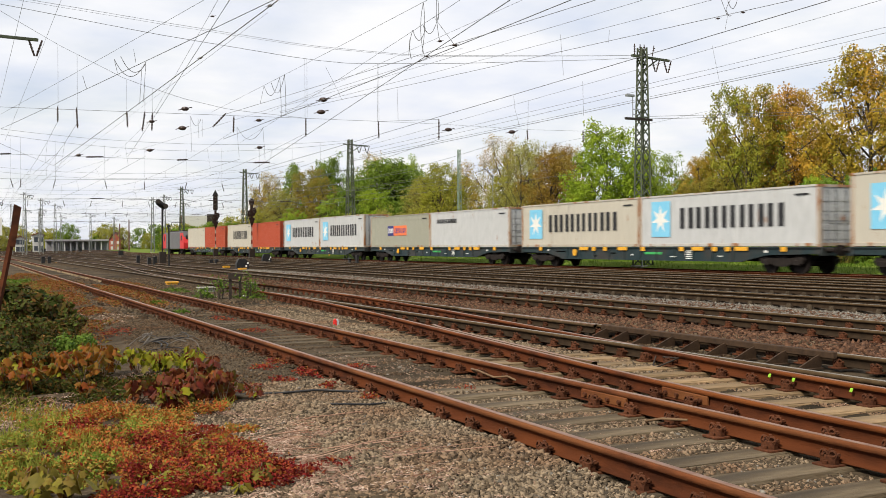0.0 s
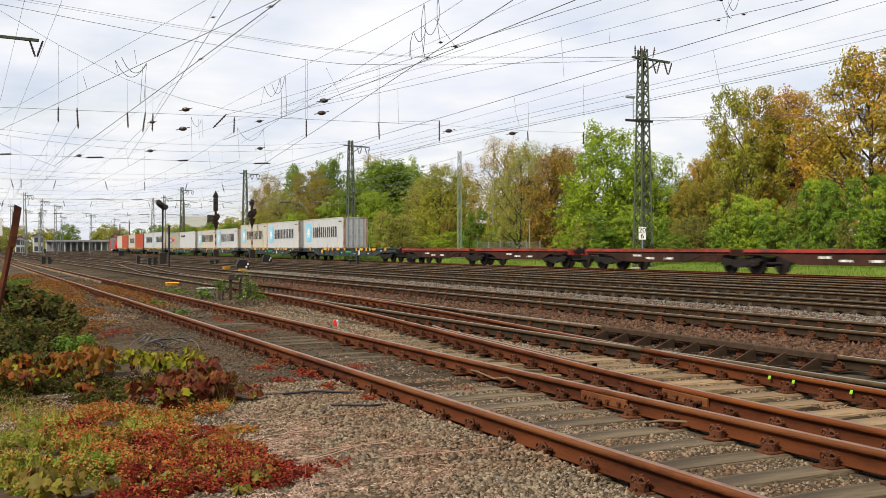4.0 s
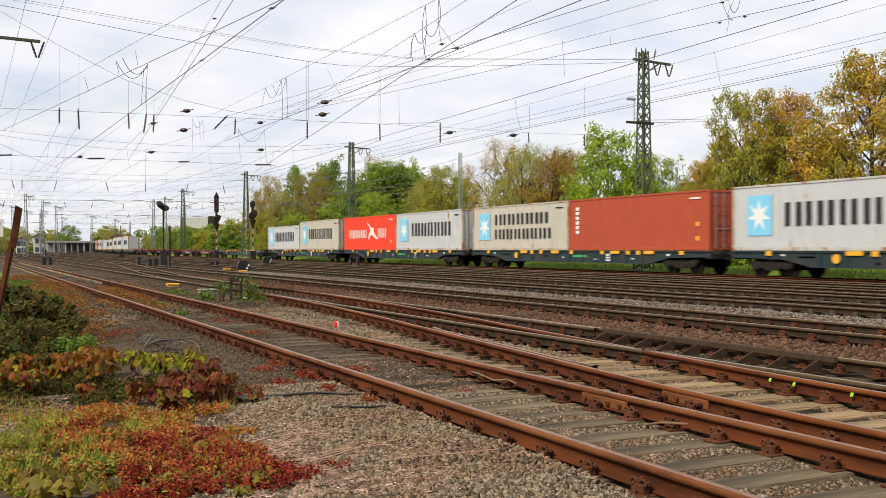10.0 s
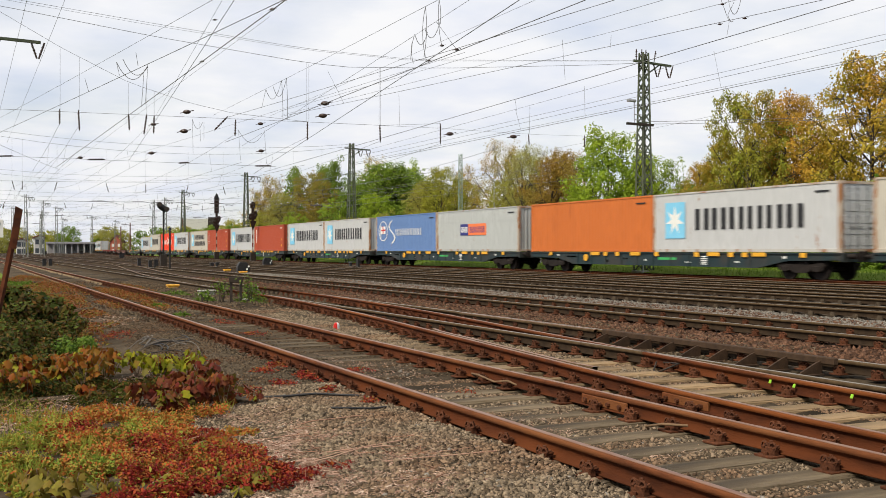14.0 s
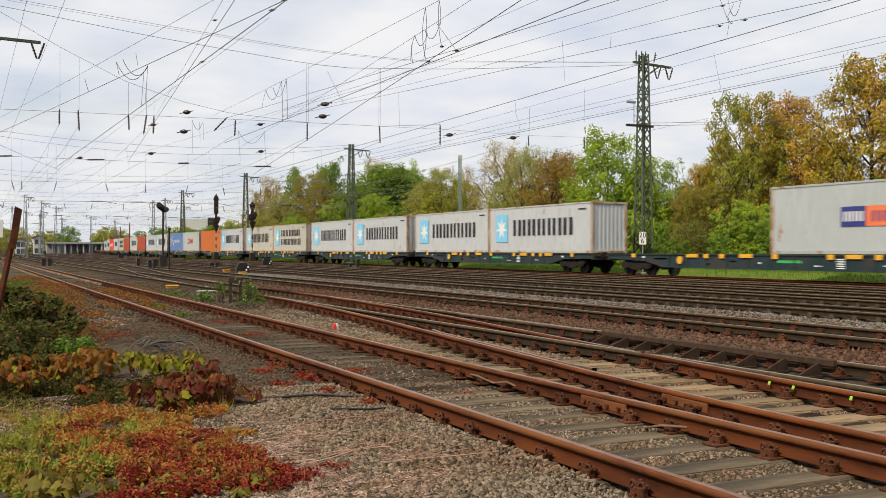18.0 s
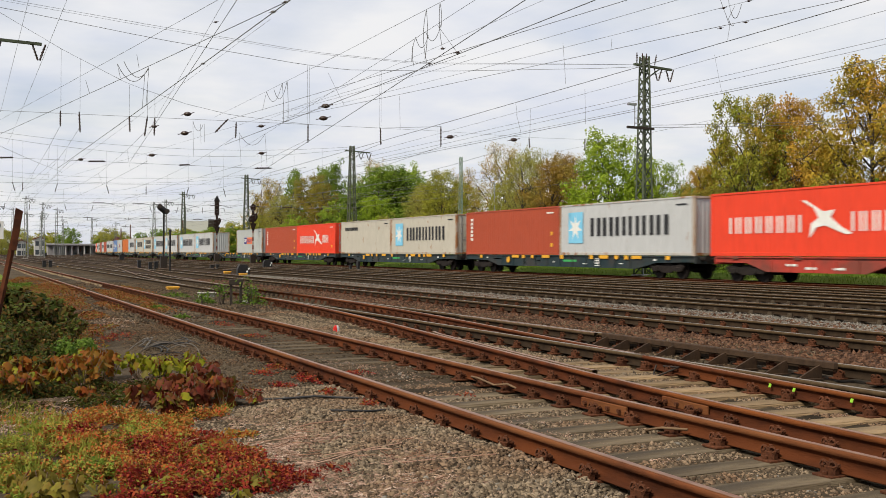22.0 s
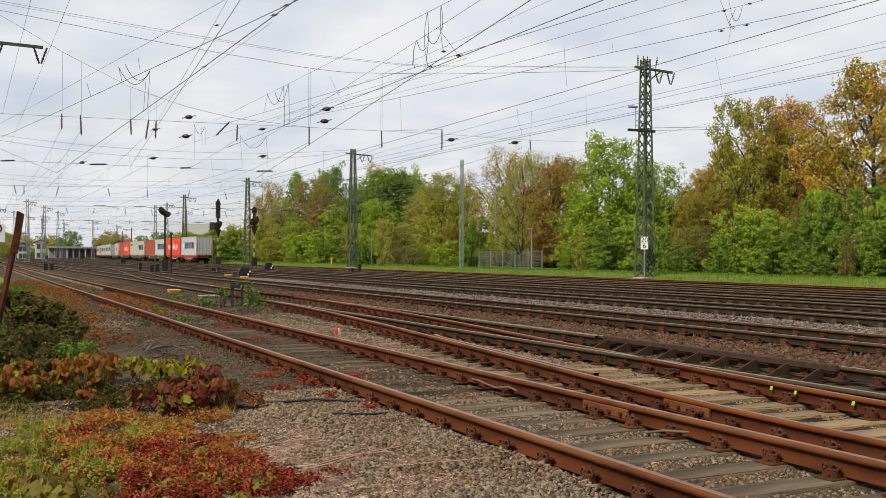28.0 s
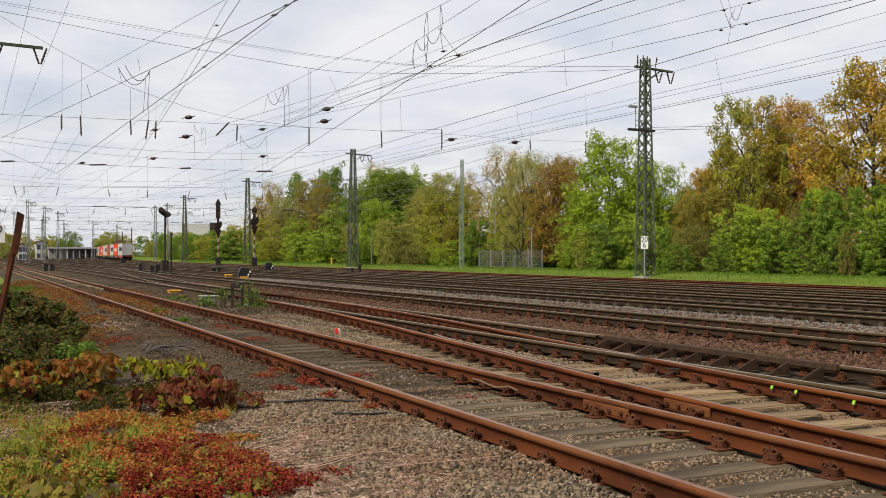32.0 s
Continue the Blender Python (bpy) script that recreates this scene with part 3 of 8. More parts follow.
TREE_KINDS = {
    "G": [make_tree("broadleaf tree in fresh bright green leaf", L_GREEN, 11 + k, limbs=20, leaves=20000, clump=0.70, size=0.105, base=0.12, spread=3.3) for k in range(2)],
    "D": [make_tree("dense deep green broadleaf tree behind the line", L_DEEP, 21 + k, limbs=22, leaves=19000, clump=0.76, size=0.115, base=0.12, spread=3.6) for k in range(2)],
    "O": [make_tree("tall thin olive-green tree just coming into leaf", (L_OLIVE, L_PALE)[k], 31 + k, limbs=22, leaves=(21000, 18000)[k], clump=0.64, size=(0.085, 0.075)[k], base=0.1) for k in range(2)],
    "T": [make_tree("twiggy tree with sparse pale olive young leaf", (L_PALE, L_OLIVEBROWN)[k], 36 + k, limbs=22, subs=6, leaves=15000, clump=0.62, size=0.065, base=0.15) for k in range(2)],
    "B": [make_tree("oak with young brown-orange leaves and bare limbs showing", (L_BROWN, L_OLIVEBROWN)[k], 41 + k, **OAK) for k in range(2)],
    "K": [make_tree("oak turning from green to olive-brown young leaf", L_OAKGREEN, 47, **OAK)],
    "J": [make_tree("muted olive-brown young-leaved tree", L_MUTED, 49, **OAK)],
    "M": [make_tree("dark rust-brown young-leaved tree with heavy limbs", L_DARKBROWN, 45, limbs=22, subs=6, leaves=25000, clump=0.62, size=0.085, base=0.08, spread=3.4)],
    "S": [make_tree("bushy green shrub at the foot of the trees", (L_BUSH, L_BUSH)[k], 51 + k, base=0.0, leaves=15000, limbs=17, subs=5, twigs=3, clump=0.82, squash=0.5, fill=12, spread=4.6, size=0.16, trunk=0.1, stems=4, wide=0.34, category="shrub", name="shrub") for k in range(2)],
    "L": [make_tree("light green rounded shrub under the trees", (L_LIGHT, L_GREEN)[k], 55 + k, base=0.0, leaves=14000, limbs=18, subs=5, twigs=3, clump=0.80, squash=0.5, fill=25, spread=4.6, size=0.15, trunk=0.1, stems=4, wide=0.34, category="shrub", name="shrub") for k in range(2)],
    "R": [make_tree("brown-green scrub with bare twigs showing", L_HEDGE, 58, base=0.0, leaves=9000, limbs=20, subs=6, twigs=3, clump=0.75, spread=4.6, size=0.13, trunk=0.08, stems=5, wide=0.34, category="shrub", name="shrub")],
    "W": [make_tree("pale grey-green shrub in blossom", L_PALE, 59, base=0.0, leaves=12000, limbs=18, subs=5, twigs=3, clump=0.72, spread=4.6, size=0.13, trunk=0.08, stems=4, wide=0.4, category="shrub", name="shrub")],
    "FAR": [make_tree("distant green tree at the end of the yard", (L_DEEP, L_OLIVE, L_PALE)[k], 61 + k, leaves=4500, limbs=12, subs=4, twigs=2, clump=0.8, size=0.19, base=0.1) for k in range(3)],
    "FS": [make_tree("distant green shrub beside the far tracks", (L_BUSH, L_OLIVE)[k], 71 + k, base=0.0, leaves=4500, limbs=14, subs=4, twigs=2, clump=0.95, spread=5.0, size=0.23, trunk=0.1, stems=3, wide=0.34, category="shrub", name="shrub") for k in range(2)],
}
used_kinds = set()
tree_rnd = random.Random(5)


def plant(kind, x, y, h, wf):
    """One tree of a kind at x, y, that high; wf widens it."""
    if y > 190:
        kind = "FS" if kind == "S" else "FAR"
    pool = TREE_KINDS[kind]
    src = tree_rnd.choice(pool)
    m = pose(x, y, ground_z(x, y) - 0.05, 0, 0, tree_rnd.uniform(0, 360)) @ Matrix.Diagonal((h / 10 * wf, h / 10 * wf, h / 10, 1))
    for cand in pool:
        if cand.name not in used_kinds:
            used_kinds.add(cand.name)
            cand.matrix_basis = m
            return
    copy_thing(src, m @ Matrix.Diagonal((*[1 / v for v in src.scale], 1)))


plant("K", 52, 56, 12.9, 0.67)
plant("B", 56, 55.6, 12.7, 0.81)
plant("B", 54, 46.6, 13.9, 0.88)
plant("J", 49, 56.8, 5.9, 0.95)
plant("B", 56, 44.2, 13.2, 0.71)
plant("B", 50, 58.7, 7.6, 0.72)
plant("K", 55, 62, 9.9, 0.61)
plant("J", 47, 56.7, 5.5, 0.72)
plant("K", 58, 61.3, 9.9, 0.82)
plant("B", 60, 57, 9.6, 0.74)
plant("D", 60, 71.2, 7.4, 1.23)
plant("G", 46, 64.7, 10.4, 0.98)
plant("G", 48, 62.1, 8.4, 0.87)
plant("G", 44, 65.4, 5.8, 1)
plant("D", 54, 72, 7.7, 0.84)
plant("M", 47, 74.8, 9.3, 0.96)
plant("T", 50, 83.1, 11.5, 0.73)
plant("M", 49, 82.3, 7.7, 0.84)
plant("T", 54, 81.5, 10.6, 0.47)
plant("T", 46, 79.2, 10.3, 0.73)
plant("M", 50, 78.3, 10.4, 0.6)
plant("T", 50, 89.3, 12.2, 0.74)
plant("O", 48, 85.7, 7.9, 0.83)
plant("O", 56, 109.7, 9.7, 1.19)
plant("O", 47, 97.5, 10, 1.05)
plant("O", 52, 113.2, 9.7, 0.99)
plant("T", 54, 106.5, 11.1, 0.67)
plant("J", 56, 120.1, 9.9, 0.92)
plant("D", 58, 133.7, 12.9, 1.14)
plant("J", 50, 147.2, 11.8, 0.72)
plant("D", 54, 131.6, 13.5, 1.19)
plant("D", 58, 165.6, 16.4, 0.61)
plant("G", 62, 140.7, 14, 0.77)
plant("T", 66, 164.8, 17.6, 0.52)
plant("D", 50, 130.1, 10.7, 0.95)
plant("D", 66, 142, 12, 0.96)
plant("J", 54, 164.4, 14.4, 0.88)
plant("G", 60, 192.8, 17.2, 0.56)
plant("T", 52, 180.8, 14.8, 0.78)
plant("T", 50, 181.8, 12.4, 0.8)
plant("O", 47, 158.4, 10.6, 0.96)
plant("O", 46, 168.6, 7.6, 0.93)
plant("L", 46, 131.2, 8.2, 0.58)
plant("L", 42, 133.6, 4.2, 1.09)
plant("L", 42, 123.6, 4.3, 1.11)
plant("G", 46, 115, 8.1, 0.85)
plant("O", 46, 122.8, 5.5, 1.21)
plant("W", 43, 103.6, 5.3, 0.65)
plant("O", 45, 103.7, 4.9, 1.18)
plant("O", 42, 147.5, 3.8, 2.04)
plant("L", 41.5, 155.5, 3.2, 1.21)
plant("J", 49, 166.9, 8.9, 0.88)
plant("L", 45, 145, 6.8, 0.61)
plant("S", 43, 113.8, 2.6, 1.73)
plant("S", 44, 84.4, 4.6, 0.72)
plant("L", 43, 88.9, 2.6, 1.29)
plant("J", 46, 93.7, 4.5, 0.75)
plant("L", 46, 99.4, 4.3, 0.7)
plant("R", 43, 96.8, 2.4, 1.63)
plant("L", 46, 82, 3.4, 0.88)
plant("L", 47, 80.4, 4.9, 0.59)
plant("S", 47, 75.9, 3, 1.11)
plant("R", 45, 82, 2.3, 1.15)
plant("W", 43, 64.3, 3.4, 0.76)
plant("S", 43, 60.8, 3.6, 1.01)
plant("L", 44, 58.9, 4.1, 0.72)
plant("S", 44, 56.4, 3.2, 0.96)
plant("L", 44, 67.9, 2.3, 0.96)
plant("R", 43.5, 52.6, 3.2, 0.96)
plant("R", 44, 51.7, 3.3, 0.73)
plant("L", 43, 48, 4.3, 0.67)
plant("L", 43.5, 46.1, 4.1, 0.78)
plant("L", 43.5, 44.5, 3.8, 0.63)
plant("R", 44, 43.5, 4.5, 0.4)
plant("S", 41.5, 47.1, 2.2, 0.77)
plant("S", 43.5, 41.6, 4.8, 0.55)
plant("S", 44, 40.2, 5, 0.55)
plant("S", 43.5, 37.6, 4.9, 0.6)
plant("S", 43.5, 35.4, 4.9, 0.65)
plant("S", 43.5, 32.5, 4.8, 0.75)
plant("L", 46, 43.5, 5.2, 0.49)
plant("S", 42, 39.1, 3, 0.89)
plant("S", 42, 35.8, 3, 0.83)
plant("R", 41.8, 37.8, 2.6, 0.49)
plant("S", 42, 43.5, 2.8, 0.89)
plant("S", 42.3, 51.9, 1.9, 1.05)
plant("L", 42.5, 36.2, 4.2, 0.45)
plant("D", 52, 63.8, 4.8, 1.67)
plant("S", 50, 54.5, 3.8, 1.5)
plant("S", 50, 48.7, 3.8, 1.61)
plant("S", 50, 42.6, 3.7, 1.59)
plant("S", 52, 77.1, 3.3, 2.07)
plant("S", 54, 92.4, 3.6, 2.35)
plant("S", 54, 106.5, 4.6, 1.91)
plant("S", 52, 121.7, 5, 2.13)
plant("S", 52, 146.3, 5.7, 1.86)
plant("S", 50, 166.8, 5.7, 2.06)
plant("S", 45, 182.5, 3.4, 2.36)
plant("L", 46, 205.7, 3.4, 2.61)
plant("D", 15.0, 420, 9.3, 1.2)
plant("D", 12.4, 400, 7.0, 1.2)
plant("D", 22.2, 430, 8.6, 1.2)
plant("D", 19.4, 410, 5.7, 1.2)
plant("D", 32.4, 440, 7.0, 1.2)
plant("D", 36.7, 450, 8.1, 1.2)
plant("D", 39.0, 440, 6.4, 1.2)
plant("D", 42.3, 440, 5.2, 1.2)
plant("O", 56.7, 470, 9.6, 1.2)
plant("O", 54.7, 480, 8.7, 1.2)
plant("O", 60.3, 460, 10.0, 1.2)
plant("O", 63.0, 450, 9.3, 1.2)
plant("O", 52, 183.3, 9.0, 1.2)
plant("S", 44, 184.9, 5.7, 1.2)
plant("S", 44, 215.6, 5.5, 1.2)
plant("S", 45, 240, 6.6, 1.2)
plant("S", 42, 195.1, 4.9, 1.2)
plant("O", 50, 251.9, 6.8, 1.2)
plant("O", 50, 205.1, 6.9, 1.2)
plant("S", 50, 195.8, 7.2, 1.2)
plant("O", 52, 285.7, 5.5, 1.2)
plant("O", 52, 267.9, 6.5, 1.2)
plant("O", 54, 261.1, 6.3, 1.2)
plant("O", 50, 225.2, 6.5, 1.2)
plant("O", 52, 221.2, 6.4, 1.2)
plant("S", 44, 245.5, 5.0, 1.2)
plant("S", 46, 235, 5.6, 1.2)
plant("S", 44, 209.9, 5.5, 1.2)
plant("S", 46, 203, 4.5, 1.2)
plant("B", 48, 241.8, 6.0, 1.2)


# ---- masts ----
def lattice_mast(x, y, h, base_w, top_w, label, material=M_MAST, bays=14, arm=2.2, arm_z=None, leg=0.10):
    t = thing("lattice_mast", pose(x, y, ground_z(x, y) - 0.02), label, "mast", "overhead line masts")
    b, w = base_w / 2, top_w / 2
    for sx in (-1, 1):
        for sy in (-1, 1):
            bm = bmesh.new()
            bar(bm, (sx * b, sy * b, 0), (sx * w, sy * w, h), leg)
            part("leg", bm, material, t)
    for face in range(4):
        bm = bmesh.new()
        for k in range(bays):
            z0, z1 = h * k / bays, h * (k + 1) / bays
            r0, r1 = b + (w - b) * k / bays, b + (w - b) * (k + 1) / bays
            s = 1 if k % 2 else -1
            p = {0: ((-s * r0, -r0, z0), (s * r1, -r1, z1)), 1: ((-s * r0, r0, z0), (s * r1, r1, z1)),
                 2: ((-r0, -s * r0, z0), (-r1, s * r1, z1)), 3: ((r0, -s * r0, z0), (r1, s * r1, z1))}[face]
            bar(bm, *p, leg * 0.62)
            if k % 3 == 0:
                q = {0: ((-r0, -r0, z0), (r0, -r0, z0)), 1: ((-r0, r0, z0), (r0, r0, z0)), 2: ((-r0, -r0, z0), (-r0, r0, z0)), 3: ((r0, -r0, z0), (r0, r0, z0))}[face]
                bar(bm, *q, leg * 0.5)
        part("lattice", bm, material, t)
    bm = bmesh.new()
    box(bm, -b - 0.12, b + 0.12, -b - 0.12, b + 0.12, -0.4, 0.05, 0.03)
    part("footing", bm, M_CONCRETE, t)
    if arm:
        az = arm_z or h - 0.5
        bm = bmesh.new()
        bar(bm, (-0.75, 0, az), (arm, 0, az - 0.12), 0.16, 0.12)
        bar(bm, (0, 0, az - 0.9), (arm * 0.55, 0, az - 0.15), 0.07)
        part("crossarm", bm, material, t)
        for ax in (arm * 0.5, arm - 0.12):
            bm = bmesh.new()
            for s in (-1, 1):
                rod(bm, (ax + s * 0.28, 0, az - 0.12), (ax + s * 0.04, 0, az - 0.85), 0.04, n=6)
                for q in (0.3, 0.5, 0.7):
                    c = Vector((ax + s * 0.28, 0, az - 0.12)).lerp(Vector((ax + s * 0.04, 0, az - 0.85)), q)
                    ball(bm, c, 0.075, sz=0.45, sub=1)
            part("insulator", bm, M_INSUL, t, "brown ribbed insulators in a V")
    return t


MAST_X = 36.45
MASTS = [(MAST_X, 48.03), (MAST_X, 97.5), (MAST_X, 140.5), (MAST_X, 186.0)]
for k, (mx, my) in enumerate(MASTS):
    lattice_mast(mx, my, 13.0 if k == 0 else 12.4, 0.82 if k == 0 else 0.95, 0.38 if k == 0 else 0.36, "tall green lattice mast with a crossarm for the overhead line", arm=2.0, bays=22, leg=0.095)

# lamp platform on the nearest mast of the far side
t = thing("mast_platform", pose(MAST_X, 48.03, 0), "small work lamp on a bracket platform of the mast", "lamp")
bm = bmesh.new()
box(bm, -1.5, 0.45, -0.4, -0.28, 8.62, 8.76, 0.01)
part("platform_beam", bm, M_DARKSTEEL, t)
bm = bmesh.new()
rod(bm, (-0.95, -0.34, 8.76), (-0.95, -0.34, 10.0), 0.025, n=6)
bar(bm, (-0.95, -0.34, 8.95), (-0.35, -0.34, 8.95), 0.04)
bar(bm, (-0.95, -0.34, 9.25), (-0.35, -0.34, 9.25), 0.04)
part("lamp_pole", bm, M_GREYSTEEL, t)
bm = bmesh.new()
box(bm, -1.45, -0.85, -0.44, -0.24, 9.98, 10.12, 0.03)
part("lamp_head", bm, M_GREYSTEEL, t)
for sx in (-0.55, -0.15, 0.15, 0.75):
    bm = bmesh.new()
    rod(bm, (sx, 0, 12.55), (sx + 0.12 * (sx > 0.3), 0, 13.2), 0.03, n=6)
    for q in range(3):
        ball(bm, (sx + 0.04 * (q + 1) * (sx > 0.3), 0, 12.75 + 0.14 * q), 0.075, sz=0.5, sub=1)
    part("post_insulator", bm, M_INSUL, t, "brown ribbed post insulator")


# ---- overhead line ----
def tube(name, pts, r, material, n=4, closed=False):
    """A thin wire or cable along points."""
    p = np.array(pts, float)
    d = np.gradient(p, axis=0)
    d /= np.linalg.norm(d, axis=1)[:, None] + 1e-9
    up = np.where(np.abs(d[:, 2:3]) > 0.95, np.array([[1.0, 0, 0]]), np.array([[0, 0, 1.0]]))
    a = np.cross(d, up)
    a /= np.linalg.norm(a, axis=1)[:, None] + 1e-9
    b = np.cross(d, a)
    an = np.arange(n) * 2 * math.pi / n
    v = p[:, None, :] + r * (np.cos(an)[None, :, None] * a[:, None, :] + np.sin(an)[None, :, None] * b[:, None, :])
    k = len(p)
    f = []
    for i in range(k - 1):
        for j in range(n):
            f.append((i * n + j, i * n + (j + 1) % n, (i + 1) * n + (j + 1) % n, (i + 1) * n + j))
    return from_arrays(name, v.reshape(-1, 3), f, material)


def sagging(a, b, sag, n=13):
    a, b = Vector(a), Vector(b)
    return [a.lerp(b, k / (n - 1)) - Vector((0, 0, sag * 4 * (k / (n - 1)) * (1 - k / (n - 1)))) for k in range(n)]


def wire(parent, name, pts, r=0.013, label=""):
    ob = new(name, tube(name, pts, r, M_WIRE))
    ob.parent = parent
    return tagged(ob, label)


def insulator_mesh(length=0.55):
    bm = bmesh.new()
    rod(bm, (0, 0, -length), (0, 0, 0), 0.03, n=6)
    for k in range(5):
        z = -length * (0.15 + 0.17 * k)
        rod(bm, (0, 0, z - 0.03), (0, 0, z + 0.02), 0.06, 0.035, n=8)
    return mesh_of(bm, M_INSUL, "insulator")


INSUL = insulator_mesh()
SPAN_Y = (48.03, 97.5, 140.5, 186.0, 235.0)
WIRE_X = (3.9, 4.75, 7.7, 12.0, 15.6, 19.6, 23.0, 26.8, 30.2, 33.2)
LEFT_X = -0.8


def even(pts, n=25):
    """Points at even steps along a wire through its fixing points (x, z)."""
    xs, zs = [p[0] for p in pts], [p[1] for p in pts]
    return [(x, 0, z) for x, z in zip(np.linspace(xs[0], xs[-1], n), np.interp(np.linspace(xs[0], xs[-1], n), xs, zs))]


def strung(t, top, bottom):
    """An insulator hung from top to bottom (x, z) in a span."""
    a, b = Vector((top[0], 0, top[1])), Vector((bottom[0], 0, bottom[1]))
    share("insulator", INSUL, t, Matrix.Translation(a) @ (a - b).to_track_quat("Z", "Y").to_matrix().to_4x4() @ Matrix.Diagonal((0.9, 0.9, (a - b).length / 0.55, 1)))


for k, sy in enumerate(SPAN_Y):
    lx = LEFT_X - 3.0 * k
    lattice_mast(lx, sy, 13.0, 1.15, 0.5, "green lattice mast on the near side of the yard", arm=3.9 if k == 0 else 2.0, arm_z=10.95)
    t = thing("cross_span", pose(0, sy, 0), "cross-span of sagging wires with hanging insulators between two masts", "overhead line", "cross-spans of the yard")
    if k == 0:
        wire(t, "head_wire", even([(lx, 12.7), (1.36, 12.46), (8.06, 11.93), (15.64, 11.40), (21.65, 11.36), (33.18, 12.27), (MAST_X, 12.55)]), 0.008)
        wire(t, "head_wire", even([(lx, 12.6), (1.36, 12.36), (8.06, 11.83), (15.64, 11.33), (21.65, 11.30), (33.18, 12.25), (MAST_X, 12.55)]), 0.006)
        wire(t, "head_wire", even([(lx, 12.25), (1.36, 12.06), (8.06, 11.32), (15.64, 10.69), (17.83, 10.66), (23.32, 11.05), (33.18, 12.03), (MAST_X, 12.42)]), 0.011)
        wire(t, "support_wire", even([(lx, 13.0), (3.94, 10.44), (6.91, 9.07), (9.51, 8.34), (11.74, 7.94), (15.65, 7.72)]), 0.008)
        wire(t, "guide_wire", even([(lx, 7.45), (15.65, 7.72), (19.52, 7.76), (23.02, 8.05)], 15), 0.008)
        wire(t, "guide_wire", even([(15.65, 7.72), (23.02, 7.80), (28.61, 7.76), (MAST_X, 7.95)], 15), 0.006)
        wire(t, "guide_wire", even([(lx, 5.42), (13.96, 5.40)], 9), 0.007)
        for top, bottom in (((3.90, 7.64), (3.90, 6.95)), ((4.70, 7.64), (4.75, 6.71)), ((6.91, 7.59), (6.94, 6.86)), ((7.73, 7.62), (7.60, 6.70)), ((8.07, 7.58), (8.04, 6.75)), ((11.55, 7.75), (10.9, 7.05)),
                            ((11.94, 7.62), (11.91, 6.84)), ((15.59, 7.72), (15.59, 6.80)), ((19.52, 7.76), (19.55, 6.88)), ((23.02, 8.05), (23.02, 6.95)), ((28.50, 7.75), (28.54, 7.18)), ((32.24, 7.88), (32.24, 7.19))):
            strung(t, top, bottom)
        for hx, hz in ((3.92, 10.44), (4.74, 10.06), (6.91, 9.05), (7.73, 8.82), (8.07, 8.72)):
            wire(t, "hanger", [(hx, 0, hz), (hx, 0, 7.6)], 0.006)
        for hx, hz in ((15.55, 10.69), (15.66, 10.69), (19.48, 10.75), (19.56, 10.75)):
            wire(t, "hanger", [(hx, 0, hz), (hx, 0, 7.72)], 0.006)
        for ax, bx in ((1.4, 1.95), (5.1, 5.85), (9.2, 9.7), (12.9, 13.7)):
            strung(t, (bx, 5.44), (ax, 5.40))
        continue
    r = 0.012
    wire(t, "head_wire", sagging((lx, 0, 12.7), (MAST_X, 0, 12.3), 1.25), r)
    wire(t, "head_wire", sagging((lx, 0, 12.5), (MAST_X, 0, 12.1), 1.75), r)
    wire(t, "guide_wire", sagging((lx, 0, 7.45), (MAST_X, 0, 8.7), 0.35), r)
    wire(t, "guide_wire", sagging((lx, 0, 5.75), (MAST_X, 0, 5.95), 0.05), r * 0.8)
    for j, wx in enumerate(WIRE_X):
        strung(t, (wx, 7.5), (wx + 0.25 * math.sin(j * 2.1 + k), 6.7))
        u = (wx - lx) / (MAST_X - lx)
        if k == 1:
            wire(t, "hanger", [(wx, 0, 12.48 - 1.75 * 4 * u * (1 - u)), (wx, 0, 7.5)], 0.006)
        if j > 2:
            strung(t, (wx - 0.2, 5.84), (wx - 1.3, 5.80))
            wire(t, "steady_arm", [(wx - 0.2, 0, 5.84), (wx + 1.0, 0, 5.62)], 0.02)

for k, wx in enumerate(WIRE_X):
    t = thing("contact_line", pose(wx, 0, 0), "overhead contact line with its droppers above a track", "overhead line", "contact lines above the tracks")
    ys = (*SPAN_Y, 320.0)
    mess, cont = [], []
    for a, b in zip(ys, ys[1:]):
        for q in range(8):
            u = q / 8
            y = a + (b - a) * u
            mess.append((0.0, y, 6.97 - 0.75 * 4 * u * (1 - u)))
            cont.append((0.25 * math.sin(y * 0.066 + k * 1.7), y, 5.55))
    r = 0.0075 if k < 5 else 0.009
    wire(t, "messenger_wire", mess, r)
    wire(t, "contact_wire", cont, r)
    for m, c in list(zip(mess, cont))[1:24:2]:
        wire(t, "dropper", [(c[0], c[1], c[2]), (m[0], m[1], m[2])], 0.004)


WIRES = []


def single_wire(a, b, sag=0.1, r=0.0055, beads=()):
    t = thing("feeder_wire", Matrix(), "long dark overhead wire with small clamps", "overhead line", "wires slung across the yard")
    pts = sagging(a, b, sag, 17)
    wire(t, "cable", pts, r)
    WIRES.append((t, pts))
    for u in beads:
        p = pts[int(u * 16)]
        bm = bmesh.new()
        ball(bm, p, 0.05, 1.6, 1.6, 0.8, sub=1)
        part("clamp", bm, M_INSUL, t)


